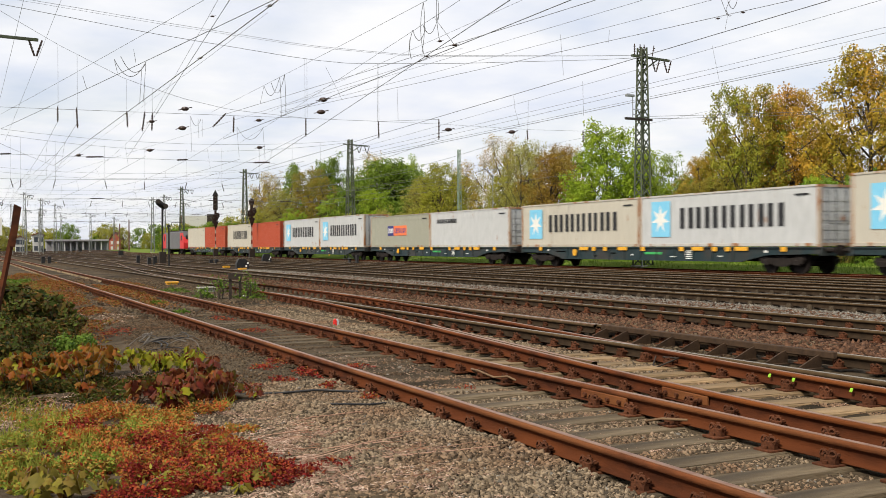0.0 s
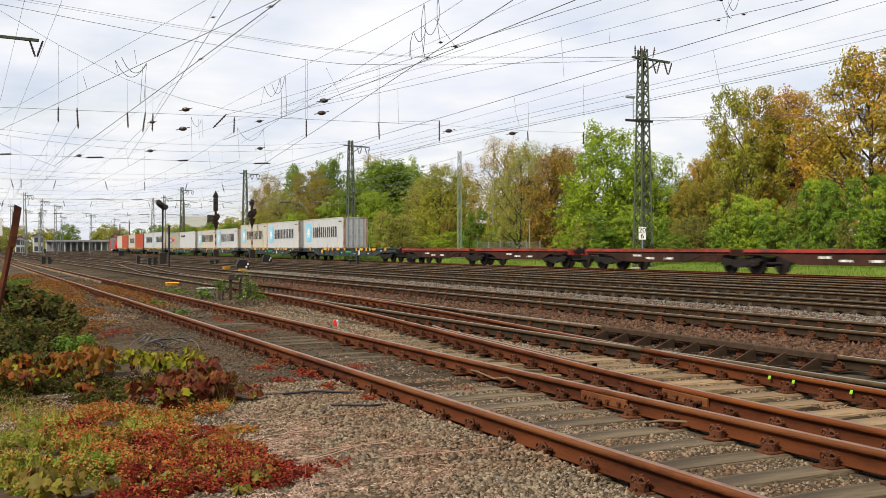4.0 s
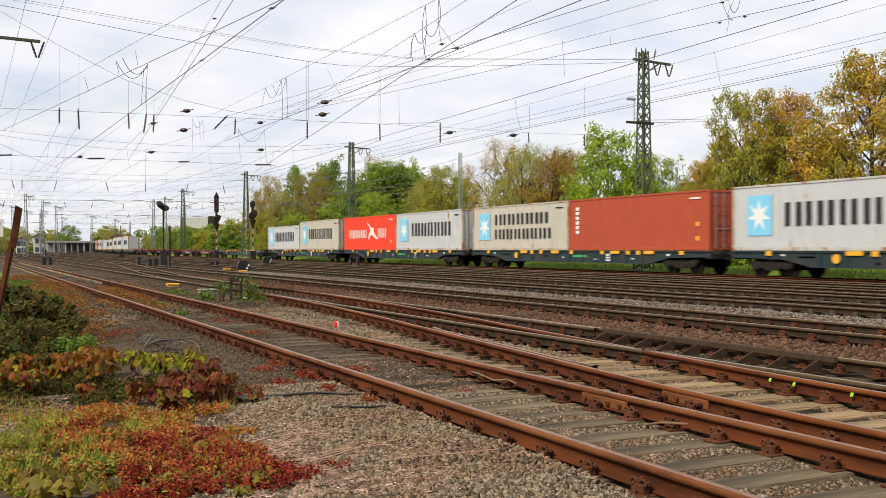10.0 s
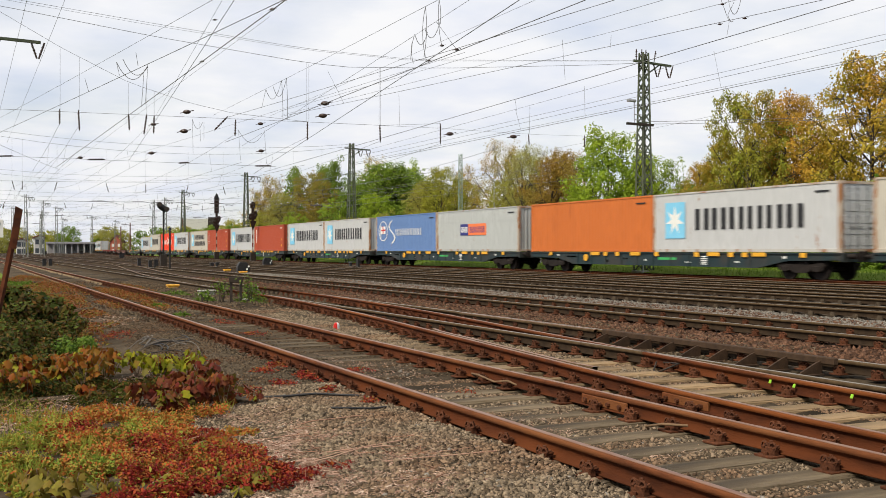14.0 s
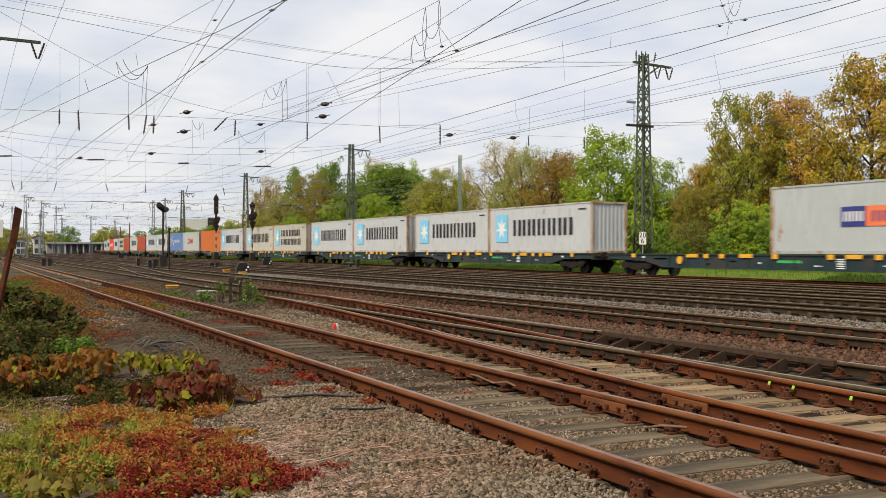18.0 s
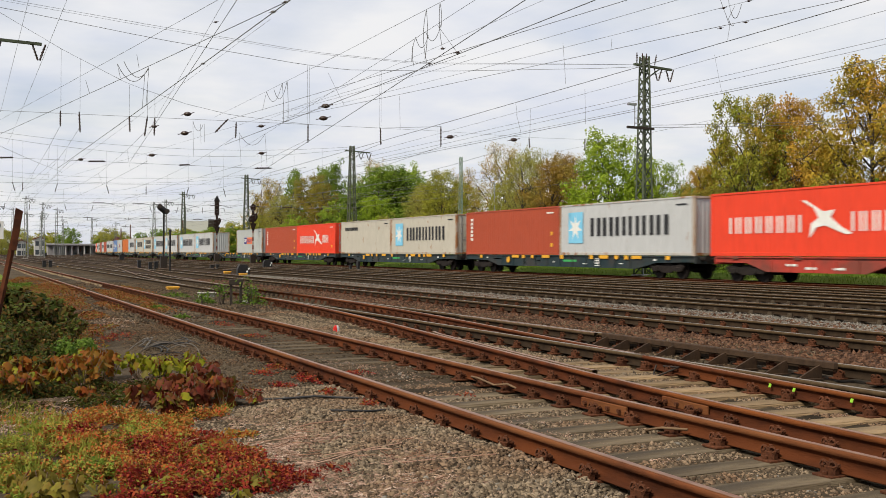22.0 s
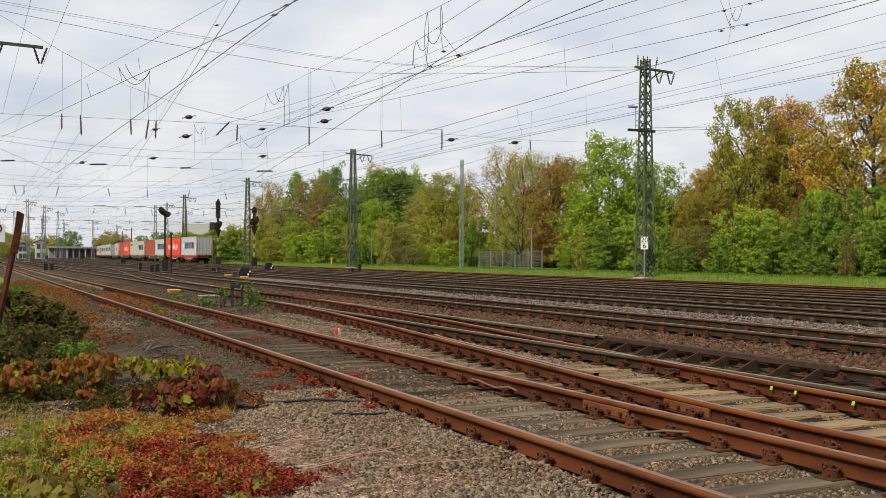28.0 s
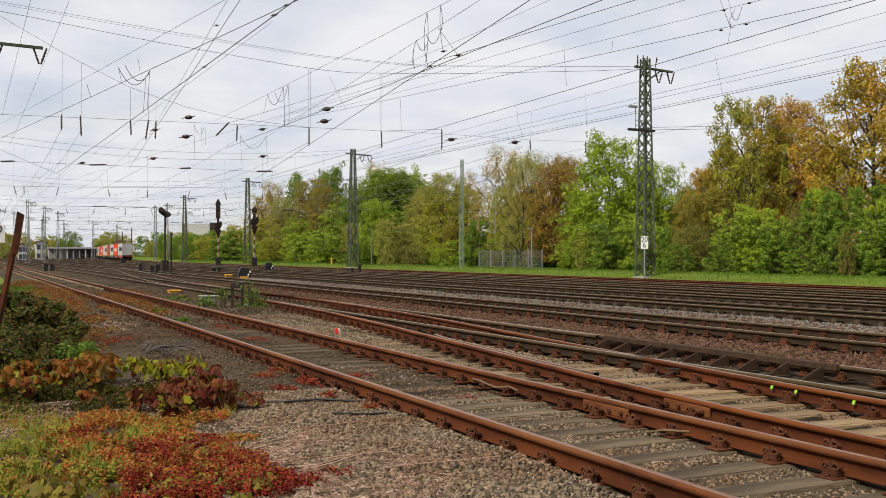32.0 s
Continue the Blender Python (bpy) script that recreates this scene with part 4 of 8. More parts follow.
single_wire((1.38, 48.03, 6.43), (5.88, 13.65, 5.84), 0.03, 0.009)
single_wire((1.37, 48.03, 7.06), (4.95, 16.04, 6.21), 0.03, 0.0055)
single_wire((3.72, 48.03, 4.97), (5.03, 12.00, 5.56), 0.03, 0.011)
single_wire((6.94, 48.03, 5.46), (4.70, 16.32, 6.51), 0.03, 0.008)
single_wire((7.60, 48.03, 6.63), (4.58, 17.31, 6.60), 0.03, 0.0045)
single_wire((10.86, 48.03, 7.78), (8.87, 15.03, 6.46), 0.03, 0.0055)
single_wire((12.25, 48.03, 6.36), (8.50, 13.20, 6.18), 0.03, 0.0055)
single_wire((11.41, 48.03, 6.49), (12.22, 13.86, 6.73), 0.03, 0.011)
single_wire((12.81, 48.03, 5.00), (8.96, 11.98, 6.12), 0.03, 0.01)
single_wire((11.41, 48.03, 7.67), (13.71, 14.58, 6.92), 0.03, 0.008)
single_wire((13.66, 48.03, 7.91), (12.23, 16.94, 7.23), 0.03, 0.0045)
single_wire((14.24, 48.03, 8.20), (15.59, 15.57, 7.30), 0.03, 0.0055)
single_wire((14.24, 48.03, 7.98), (18.04, 15.21, 7.55), 0.03, 0.0055)
single_wire((14.24, 48.03, 7.92), (20.68, 14.27, 7.67), 0.03, 0.008)
single_wire((16.72, 60.00, 6.09), (18.48, 10.52, 7.11), 0.03, 0.01)
single_wire((18.77, 48.03, 6.43), (21.77, 14.55, 7.74), 0.03, 0.0055)
single_wire((18.45, 48.03, 6.15), (24.09, 16.48, 7.55), 0.03, 0.006)
single_wire((18.45, 48.03, 5.95), (23.91, 16.33, 7.35), 0.03, 0.006)
single_wire((17.83, 48.03, 5.69), (24.84, 17.06, 7.16), 0.03, 0.006)
single_wire((17.83, 48.03, 5.60), (24.68, 16.92, 7.06), 0.03, 0.009)
single_wire((27.16, 48.03, 6.36), (26.74, 19.61, 6.85), 0.03, 0.0045)
single_wire((2.81, 97.00, 4.28), (6.49, 22.86, 6.77), 0.03, 0.0045)
single_wire((5.60, 97.00, 7.09), (11.78, 23.09, 6.43), 0.03, 0.0045)
single_wire((1.38, 48.03, 5.93), (5.38, 65.92, 6.23), 0.03, 0.008)
single_wire((3.23, 90.19, 10.20), (3.28, 36.49, 10.30), 0.03, 0.007)
single_wire((2.06, 69.55, 10.20), (2.04, 36.93, 10.30), 0.03, 0.007)


def nearest_wire(p):
    """The wire thing that passes nearest to a point: what hangs there is a part of it."""
    return min(WIRES, key=lambda w: min((Vector(q) - Vector(p)).length for q in w[1]))[0]


single_wire((MAST_X + 0.5, 48.03, 8.95), (62.0, 36.0, 10.2), 0.2, 0.013)
single_wire((MAST_X + 0.5, 48.03, 8.8), (62.0, 36.0, 10.0), 0.2, 0.013)


def jumper(a, b, drop):
    """A loose cable between two points; it hangs by drop in its middle, or bows sideways where it runs upright."""
    a, b = Vector(a), Vector(b)
    steep = abs((b - a).z) > (b - a).to_2d().length * 1.5
    pts = []
    for k in range(11):
        u = k / 10
        pts.append(a.lerp(b, u) + (Vector((0.9, -0.43, 0)) if steep else Vector((0, 0, -1))) * drop * 4 * u * (1 - u))
    wire(nearest_wire(a.lerp(b, 0.8)), "jumper_cable", pts, 0.009 if drop else 0.006)


jumper((3.81, 28.76, 6.48), (4.64, 28.64, 6.44), 0.44)
jumper((3.98, 28.74, 6.57), (4.63, 28.64, 6.39), 0.33)
jumper((3.81, 28.76, 6.48), (3.89, 28.75, 6.11), 0.00)
jumper((4.54, 28.66, 6.33), (4.47, 28.67, 5.26), 0.00)
jumper((4.64, 28.64, 6.44), (4.57, 28.65, 5.34), 0.00)
jumper((4.32, 28.69, 6.78), (4.38, 28.68, 6.40), 0.00)
jumper((2.99, 28.86, 5.98), (3.09, 28.85, 5.63), 0.00)
jumper((10.60, 37.87, 7.53), (11.18, 37.70, 7.89), 0.54)
jumper((10.87, 37.79, 7.65), (11.36, 37.65, 7.98), 0.54)
jumper((10.60, 37.87, 7.53), (10.45, 37.91, 6.80), 0.00)
jumper((11.18, 37.70, 7.89), (11.23, 37.69, 6.32), 0.02)
jumper((11.36, 37.65, 8.00), (11.40, 37.64, 6.40), 0.02)
jumper((11.62, 25.94, 7.44), (11.95, 25.79, 7.51), 0.33)
jumper((11.88, 25.82, 7.60), (12.28, 25.64, 7.82), 0.36)
jumper((11.90, 25.82, 8.23), (11.93, 25.80, 6.65), -0.10)
jumper((11.90, 25.82, 8.23), (11.86, 25.83, 6.80), 0.05)
jumper((12.25, 25.65, 8.44), (12.32, 25.62, 7.12), -0.05)
jumper((12.25, 25.65, 8.44), (12.28, 25.64, 7.74), 0.03)
jumper((11.62, 25.94, 7.44), (11.58, 25.96, 6.61), -0.07)
jumper((11.54, 25.98, 7.18), (11.51, 25.99, 6.72), 0.00)
jumper((12.18, 25.68, 7.80), (12.69, 25.43, 7.02), 0.00)
jumper((17.94, 20.43, 8.03), (18.14, 20.26, 7.28), 0.00)
jumper((18.14, 20.26, 7.28), (18.09, 20.29, 6.92), 0.00)
jumper((18.15, 20.25, 7.68), (18.35, 20.06, 7.83), 0.28)
jumper((18.10, 20.29, 8.02), (18.15, 20.25, 7.68), 0.00)
jumper((18.23, 20.18, 7.79), (18.11, 20.28, 7.47), 0.00)
jumper((18.11, 20.28, 7.47), (18.21, 20.19, 7.30), 0.09)
jumper((12.09, 48.07, 7.12), (13.33, 47.74, 7.15), 0.62)
jumper((12.09, 48.07, 7.12), (12.19, 48.04, 5.66), 0.00)
jumper((13.30, 47.75, 7.09), (13.40, 47.72, 5.48), 0.00)
jumper((9.82, 47.90, 7.50), (10.29, 47.80, 7.39), 0.39)
jumper((9.82, 47.90, 7.50), (9.86, 47.89, 5.82), 0.00)
jumper((10.16, 47.83, 7.39), (10.19, 47.82, 6.47), 0.00)
jumper((10.35, 47.79, 7.39), (10.35, 47.79, 6.54), 0.00)
jumper((22.68, 26.07, 7.95), (22.85, 25.92, 6.74), 0)
jumper((17.81, 27.84, 8.23), (17.89, 27.79, 6.88), 0)
jumper((18.48, 26.03, 8.08), (18.46, 26.05, 7.70), 0)
jumper((14.69, 42.36, 9.31), (15.38, 42.12, 7.85), 0)
jumper((17.36, 40.48, 8.21), (17.40, 40.47, 6.73), 0)
jumper((20.76, 34.88, 7.13), (20.74, 34.89, 5.99), 0)
jumper((20.42, 35.45, 7.01), (20.60, 35.34, 6.20), 0)
jumper((21.37, 31.85, 7.55), (21.40, 31.84, 6.22), 0)
jumper((19.95, 34.67, 7.29), (20.00, 34.64, 6.85), 0)


def floats(x, y, z, size=1.0):
    """An egg-shaped strain insulator in a wire."""
    bm = bmesh.new()
    ball(bm, (0, 0, 0), 0.11 * size, 1.6, 1.0, 0.85, sub=2)
    rod(bm, (-0.30 * size, 0, -0.05 * size), (0.30 * size, 0, 0.06 * size), 0.018 * size, n=5)
    ob = part("strain_insulator", bm, M_INSUL, nearest_wire((x, y, z)), "dark egg-shaped strain insulator")
    ob.matrix_basis = pose(x, y, z, 0, 0, -30)


floats(14.80, 43.03, 7.94, 1.14)
floats(15.05, 44.07, 7.52, 1.16)
floats(6.36, 31.85, 5.64, 0.74)
floats(9.57, 48.60, 7.00, 1.14)
floats(11.50, 41.91, 6.70, 0.72)
floats(12.20, 44.35, 5.78, 0.77)
floats(9.13, 55.21, 6.50, 0.93)
floats(6.18, 36.93, 5.81, 0.62)
floats(5.12, 51.42, 5.77, 0.75)
floats(4.87, 16.99, 5.49, 0.26)
floats(5.34, 17.80, 5.90, 0.27)
floats(5.18, 22.79, 6.55, 0.24)
floats(4.69, 21.84, 5.39, 0.23)
floats(17.49, 19.78, 7.57, 0.28)
floats(17.62, 19.00, 7.59, 0.27)
floats(19.22, 21.85, 7.65, 0.30)
floats(19.41, 21.05, 7.67, 0.30)
floats(9.81, 20.39, 5.93, 0.28)
floats(11.97, 23.96, 6.68, 0.39)
floats(11.92, 25.65, 6.66, 0.29)
floats(19.83, 40.38, 6.53, 0.94)
floats(20.55, 35.86, 5.98, 0.86)


# ---- the km board on the mast, lamp arm ----
def board(x, y, z, w, h, lines, turn, label, stand=0.3):
    t = thing("number_board", pose(x, y, z, 0, 0, turn), label, "sign")
    bm = bmesh.new()
    box(bm, -w / 2, w / 2, -0.012, 0.012, -h / 2, h / 2, 0.004)
    part("panel", bm, M_WHITE, t)
    bm = bmesh.new()
    rod(bm, (0, 0.05, -h / 2 - stand), (0, 0.05, h / 2), 0.035 if stand > 1 else 0.025, n=8)
    part("bracket", bm, M_GREYSTEEL, t)
    for k, txt in enumerate(lines):
        cu = bpy.data.curves.new("number", "FONT")
        cu.body, cu.size, cu.align_x, cu.align_y, cu.extrude, cu.offset = txt, h * 0.56, "CENTER", "CENTER", 0.002, 0.003
        cu.materials.append(M_BLACK)
        ob = new("number", cu)
        ob.parent = t
        ob.matrix_basis = pose(0, -0.016, h * (0.23 - 0.46 * k), 90, 0, 0)
    return t


board(MAST_X - 0.60, 47.3, 2.05, 0.42, 0.74, ("20", "6"), -37, "white kilometre board with black numbers 20 6 on a post", stand=1.9)
board(0.62, 24.1, 1.74, 0.34, 0.40, ("20", "8"), 0, "white number board on a thin grey post")
bm = bmesh.new()
rod(bm, (0, 0, 0), (0, 0, 1.7), 0.03, n=8)
post = part("sign_post", bm, M_GREYSTEEL)
post.matrix_basis = pose(0.62, 24.17, ground_z(0.6, 24) - 0.05)
tagged(post, "thin grey steel post of a number board", "post")


# ---- signals ----
M_OLDWHITE = mat("dirty_white_paint", (0.40, 0.37, 0.31), (0.28, 0.25, 0.2), 0.8, 6)
M_OLDRED = mat("dirty_red_paint", (0.17, 0.035, 0.02), (0.10, 0.03, 0.02), 0.8, 6)
M_SIGNAL = mat("rust_black_signal", (0.018, 0.013, 0.011), (0.035, 0.018, 0.012), 0.7, 4, spec=0.12)


def light_signal(x, y, h, arrow):
    t = thing("light_signal", pose(x, y, -0.25), "black light signal on a red and white striped post", "signal", "light signals of the yard")
    bm = bmesh.new()
    box(bm, -0.32, 0.32, -0.3, 0.3, 0, 1.25, 0.04)
    part("base_box", bm, M_DARKSTEEL, t)
    for k in range(6):
        bm = bmesh.new()
        z = 1.35 + k * 0.5
        box(bm, -0.075, 0.075, -0.05, 0.05, z, z + 0.5)
        part("post_stripe", bm, (M_OLDWHITE, M_OLDRED)[k % 2], t)
    bm = bmesh.new()
    prism(bm, [(-0.38, 5.0), (0.44, 5.0), (0.1, 4.05), (-0.06, 4.05)], "y", -0.06, 0.06)
    part("lower_board", bm, M_SIGNAL, t)
    bm = bmesh.new()
    prism(bm, [(-0.5, 5.25), (-0.32, 5.08), (0.3, 5.2), (0.58, 5.75), (0.42, 6.2), (-0.05, 6.1), (-0.42, 5.75)], "y", -0.12, 0.12)
    part("signal_screen", bm, M_SIGNAL, t)
    bm = bmesh.new()
    box(bm, -0.14, 0.14, -0.1, 0.1, 4.3, h - 0.6)
    part("mast", bm, M_SIGNAL, t)
    bm = bmesh.new()
    box(bm, -0.3, 0.3, -0.14, 0.14, 6.55, h - 0.75, 0.05)
    part("upper_box", bm, M_SIGNAL, t)
    if arrow:
        bm = bmesh.new()
        prism(bm, [(-0.45, h - 0.75), (0.45, h - 0.75), (0, h + 0.15)], "y", -0.05, 0.05)
        part("top_board", bm, M_BLACK, t)
    for sx, sz in ((0.3, 5.7), (-0.25, 5.5), (0.1, 7.1)):
        bm = bmesh.new()
        rod(bm, (sx, -0.30, sz), (sx, -0.10, sz), 0.12, n=10)
        part("lamp_hood", bm, M_DARKSTEEL, t)
    return t


light_signal(31.3, 136.5, 9.2, True)
light_signal(31.3, 117.5, 7.9, False)


def head_lamp_signal(x, y):
    t = thing("pole_signal", pose(x, y, -0.2), "black pole with a slanted round signal head", "signal")
    bm = bmesh.new()
    rod(bm, (0, 0, 0), (0, 0, 4.9), 0.075, n=10)
    part("pole", bm, M_BLACK, t)
    bm = bmesh.new()
    box(bm, -0.28, 0.28, -0.25, 0.25, 0, 1.05, 0.03)
    part("base_box", bm, M_DARKSTEEL, t)
    bm = bmesh.new()
    rod(bm, (-0.36, 0.1, 5.32), (0.26, 0.1, 4.85), 0.26, n=16)
    part("signal_head", bm, M_BLACK, t)
    for s, z in ((-0.35, 5.3), (0.25, 4.9)):
        bm = bmesh.new()
        rod(bm, (s, -0.28, z + 0.06), (s, 0.05, z), 0.2, n=16)
        part("lamp_hood", bm, M_DARKSTEEL, t)
    return t


head_lamp_signal(15.4, 87.0)


def dwarf_signal(x, y, s=1.0):
    t = thing("dwarf_signal", pose(x, y, -0.22), "low black dwarf signal with two white lamps", "signal", "dwarf signals")
    bm = bmesh.new()
    prism(bm, [(-0.48 * s, 0.1), (0.48 * s, 0.1), (0.48 * s, 0.6 * s), (0.25 * s, 0.95 * s), (-0.3 * s, 0.95 * s), (-0.48 * s, 0.6 * s)], "y", -0.2, 0.2)
    part("housing", bm, M_BLACK, t)
    for px_, pz_ in ((0.25, 0.4), (0.38, 0.62)):
        bm = bmesh.new()
        rod(bm, (px_ * s, -0.23, pz_ * s), (px_ * s, -0.19, pz_ * s), 0.075 * s, n=10)
        part("lamp", bm, M_WHITE, t)
    bm = bmesh.new()
    box(bm, -0.15, 0.15, -0.12, 0.12, -0.1, 0.12)
    part("foot", bm, M_DARKSTEEL, t)


dwarf_signal(15.3, 59.7, 0.78)
dwarf_signal(24.5, 87.0, 0.85)


def yard_box(x, y, w, d, h, material, label, category="box", lid=True):
    t = thing("trackside_box", pose(x, y, ground_z(x, y) - 0.02), label, category)
    bm = bmesh.new()
    box(bm, -w / 2, w / 2, -d / 2, d / 2, 0, h, 0.02)
    part("body", bm, material, t)
    if lid:
        bm = bmesh.new()
        box(bm, -w / 2 - 0.03, w / 2 + 0.03, -d / 2 - 0.03, d / 2 + 0.03, h, h + 0.05, 0.015)
        part("lid", bm, material, t)


for x, y in ((7.2, 38.7), (15.6, 65.0), (20.2, 89.3), (7.8, 96.0), (15.0, 58.5)):
    yard_box(x, y, 0.42, 0.3, 0.10, M_YELLOW, "low yellow cable cover beside the track", "cover")
for x, y, w, h in ((18.1, 80.5, 0.4, 0.55), (18.6, 80.8, 0.3, 0.55), (22.7, 165.0, 0.9, 1.2), (13.5, 79.5, 0.35, 0.9), (13.1, 79.7, 0.3, 0.8), (7.1, 97.0, 0.35, 0.8), (6.6, 97.3, 0.4, 0.8), (27.6, 72.4, 0.2, 1.0), (27.2, 73.0, 0.2, 0.6), (12.6, 82.0, 0.3, 1.0), (25.6, 90.5, 0.5, 0.4), (34.2, 340.0, 1.2, 1.4), (21.2, 310.0, 1.2, 1.4)):
    yard_box(x, y, w * 0.85, 0.35, h * 0.75, M_BLACK, "black trackside point machine box", "box")
bm = bmesh.new()
rod(bm, (0, 0, 0), (0, 0, 2.9), 0.06, n=8)
ball(bm, (0, 0, 2.95), 0.12, sub=1)
ob = part("marker_post", bm, M_BLACK)
ob.matrix_basis = pose(12.66, 69.1, -0.25)
tagged(ob, "slim dark post with a round head", "post")

# point lever frame, cable trough end and the boundary marker
t = thing("lever_frame", pose(6.8, 27.3, -0.3, 0, 0, -12), "rusty black steel frame among weeds beside the siding", "frame")
for s in (-1, 1):
    bm = bmesh.new()
    box(bm, s * 0.13 - 0.035, s * 0.13 + 0.035, -0.05, 0.05, 0, 0.72)
    part("upright", bm, M_DARKSTEEL, t)
bm = bmesh.new()
box(bm, -0.19, 0.19, -0.09, 0.09, 0.66, 0.82, 0.01)
part("head_beam", bm, M_DARKSTEEL, t)
yard_box(7.0, 31.9, 0.5, 0.26, 0.15, M_CONCRETE, "pale concrete cable trough end lying between tracks", "trough")
t = thing("boundary_marker", pose(6.25, 17.5, -0.22, 4, -5, 8), "small round-topped red and white boundary marker stone", "marker")
for k, (a0, a1) in enumerate(((262, 350), (350, 622))):
    bm = bmesh.new()
    arc = [(0.0, 0.0)] + [(0.058 * math.cos(radians(a0 + (a1 - a0) * q / 12)), 0.05 * math.sin(radians(a0 + (a1 - a0) * q / 12))) for q in range(13)]
    prism(bm, arc, "z", 0.0, 0.10)
    prism(bm, [(0.82 * x, 0.82 * y) for x, y in arc], "z", 0.10, 0.125)
    prism(bm, [(0.5 * x, 0.5 * y) for x, y in arc], "z", 0.125, 0.138)
    part("painted_side", bm, (M_WHITE, M_SIGRED)[k], t)
bm = bmesh.new()
ball(bm, (0, 0, 0.09), 0.14, 1.3, 0.8, 0.5, sub=2)
ob = part("white_bag", bm, M_WHITE)
ob.matrix_basis = pose(7.3, 27.9, -0.24)
tagged(ob, "crumpled white plastic rubbish beside the track", "rubbish")

M_OLDPOST = mat("dark_rusted_steel", (0.060, 0.021, 0.011), (0.028, 0.012, 0.008), 0.85, 9, bump=0.3, third=(0.10, 0.032, 0.014), tscale=3.0, spec=0.1)
# leaning rusty post
t = thing("rusty_post", Matrix(), "leaning rust-brown steel post beside the bushes", "post")
bm = bmesh.new()
bar(bm, (0.30, 15.4, -0.35), (0.66, 15.2, 1.6), 0.085, 0.05)
part("stem", bm, M_OLDPOST, t)
bm = bmesh.new()
prism(bm, [(-0.06, -0.3), (0.03, -0.3), (0.055, 0.26), (-0.045, 0.30)], "y", -0.02, 0.02)
p = part("plate", bm, M_OLDPOST, t)
p.matrix_basis = pose(0.665, 15.16, 1.58, 0, 6, 0)

# ---- verge: poles, lamps, fence ----
lattice_mast(39.6, 78.5, 9.6, 0.30, 0.22, "slim pale green lattice pole with a lamp", M_MAST_PALE, bays=16, arm=0.0, leg=0.04)


def street_lamp(x, y, h, material=M_GREYSTEEL):
    t = thing("street_lamp", pose(x, y, 0), "thin grey street lamp in front of the trees", "lamp")
    bm = bmesh.new()
    rod(bm, (0, 0, -0.2), (0, 0, h), 0.06, 0.04, n=8)
    part("pole", bm, material, t)
    bm = bmesh.new()
    box(bm, -0.38, 0.06, -0.09, 0.09, h, h + 0.09, 0.03)
    part("lamp_head", bm, M_GREYSTEEL, t)


street_lamp(39.0, 98.6, 4.0)
street_lamp(41.0, 68.8, 3.4)
street_lamp(46.0, 84.0, 8.0)
t = thing("mesh_fence", Matrix(), "grey welded mesh fence panels in front of the trees", "fence")
for k in range(6):
    y = 66.2 + k * 2.1
    bm = bmesh.new()
    bar(bm, (40.4, y, 0), (40.4, y, 1.75), 0.06)
    part("fence_post", bm, M_GREYSTEEL, t)
    if k < 5:
        bm = bmesh.new()
        for q in range(1, 14):
            bar(bm, (40.4, y + q * 0.15, 0.1), (40.4, y + q * 0.15, 1.7), 0.009)
        for q in range(8):
            bar(bm, (40.4, y, 0.15 + q * 0.21), (40.4, y + 2.1, 0.15 + q * 0.21), 0.009)
        part("fence_panel", bm, M_GREYSTEEL, t)
bm = bmesh.new()
rod(bm, (0, 0, -0.1), (0, 0, 1.0), 0.09, n=8)
ob = part("orange_post", bm, M_YELLOW)
ob.matrix_basis = pose(38.0, 108.6, 0)
tagged(ob, "short orange-yellow marker post on the grass verge", "post")

# ---- far side of the yard ----
# paler and greyer than the near masts: distance haze is put into the paint
M_MAST_FAR = mat("hazy_grey_green_mast", (0.17, 0.18, 0.165), (0.13, 0.135, 0.125), 0.7, 6)
for mx, my in ((18.5, 282.0), (29.1, 347.0), (32.2, 329.0), (-4.0, 300.0), (32.9, 220.0), (33.9, 212.0), (43.8, 242.0), (8.0, 330.0), (46.0, 380.0), (10.6, 205.0), (10.6, 262.0), (15.3, 230.0), (20.0, 255.0), (20.0, 310.0), (15.3, 290.0), (6.4, 240.0)):
    lattice_mast(mx + (0 if mx < 32 else 4.0), my, 12.0, 0.75, 0.3, "distant grey-green lattice mast of the overhead line", M_MAST_FAR, arm=1.5, bays=12, leg=0.07)
for px_, py_, h_ in ((45.5, 313.0, 9.5), (50.0, 256.0, 9.4), (41.0, 300.0, 8.0)):
    bm = bmesh.new()
    rod(bm, (0, 0, -0.3), (0, 0, h_), 0.22, 0.16, n=8)
    ob = part("pole", bm, M_WAGBROWN)
    ob.matrix_basis = pose(px_, py_, 0)
    tagged(ob, "brown wooden pole beside the far tracks", "pole")

M_BRICK = mat("red_brick", (0.33, 0.09, 0.06), (0.26, 0.075, 0.05), 0.85, 6)
M_ROOF = mat("roof_tile", (0.16, 0.055, 0.04), (0.12, 0.045, 0.035), 0.8, 6)
M_GLASS = mat("dark_window", (0.05, 0.06, 0.07), (0.07, 0.08, 0.09), 0.15, 3)
M_PLASTER = mat("pale_plaster", (0.50, 0.49, 0.46), (0.42, 0.41, 0.385), 0.85, 4)
# hall grey lightened to hold the haze of its distance
M_HALL = mat("hazy_grey_hall", (0.27, 0.262, 0.27), (0.22, 0.215, 0.22), 0.8, 3)


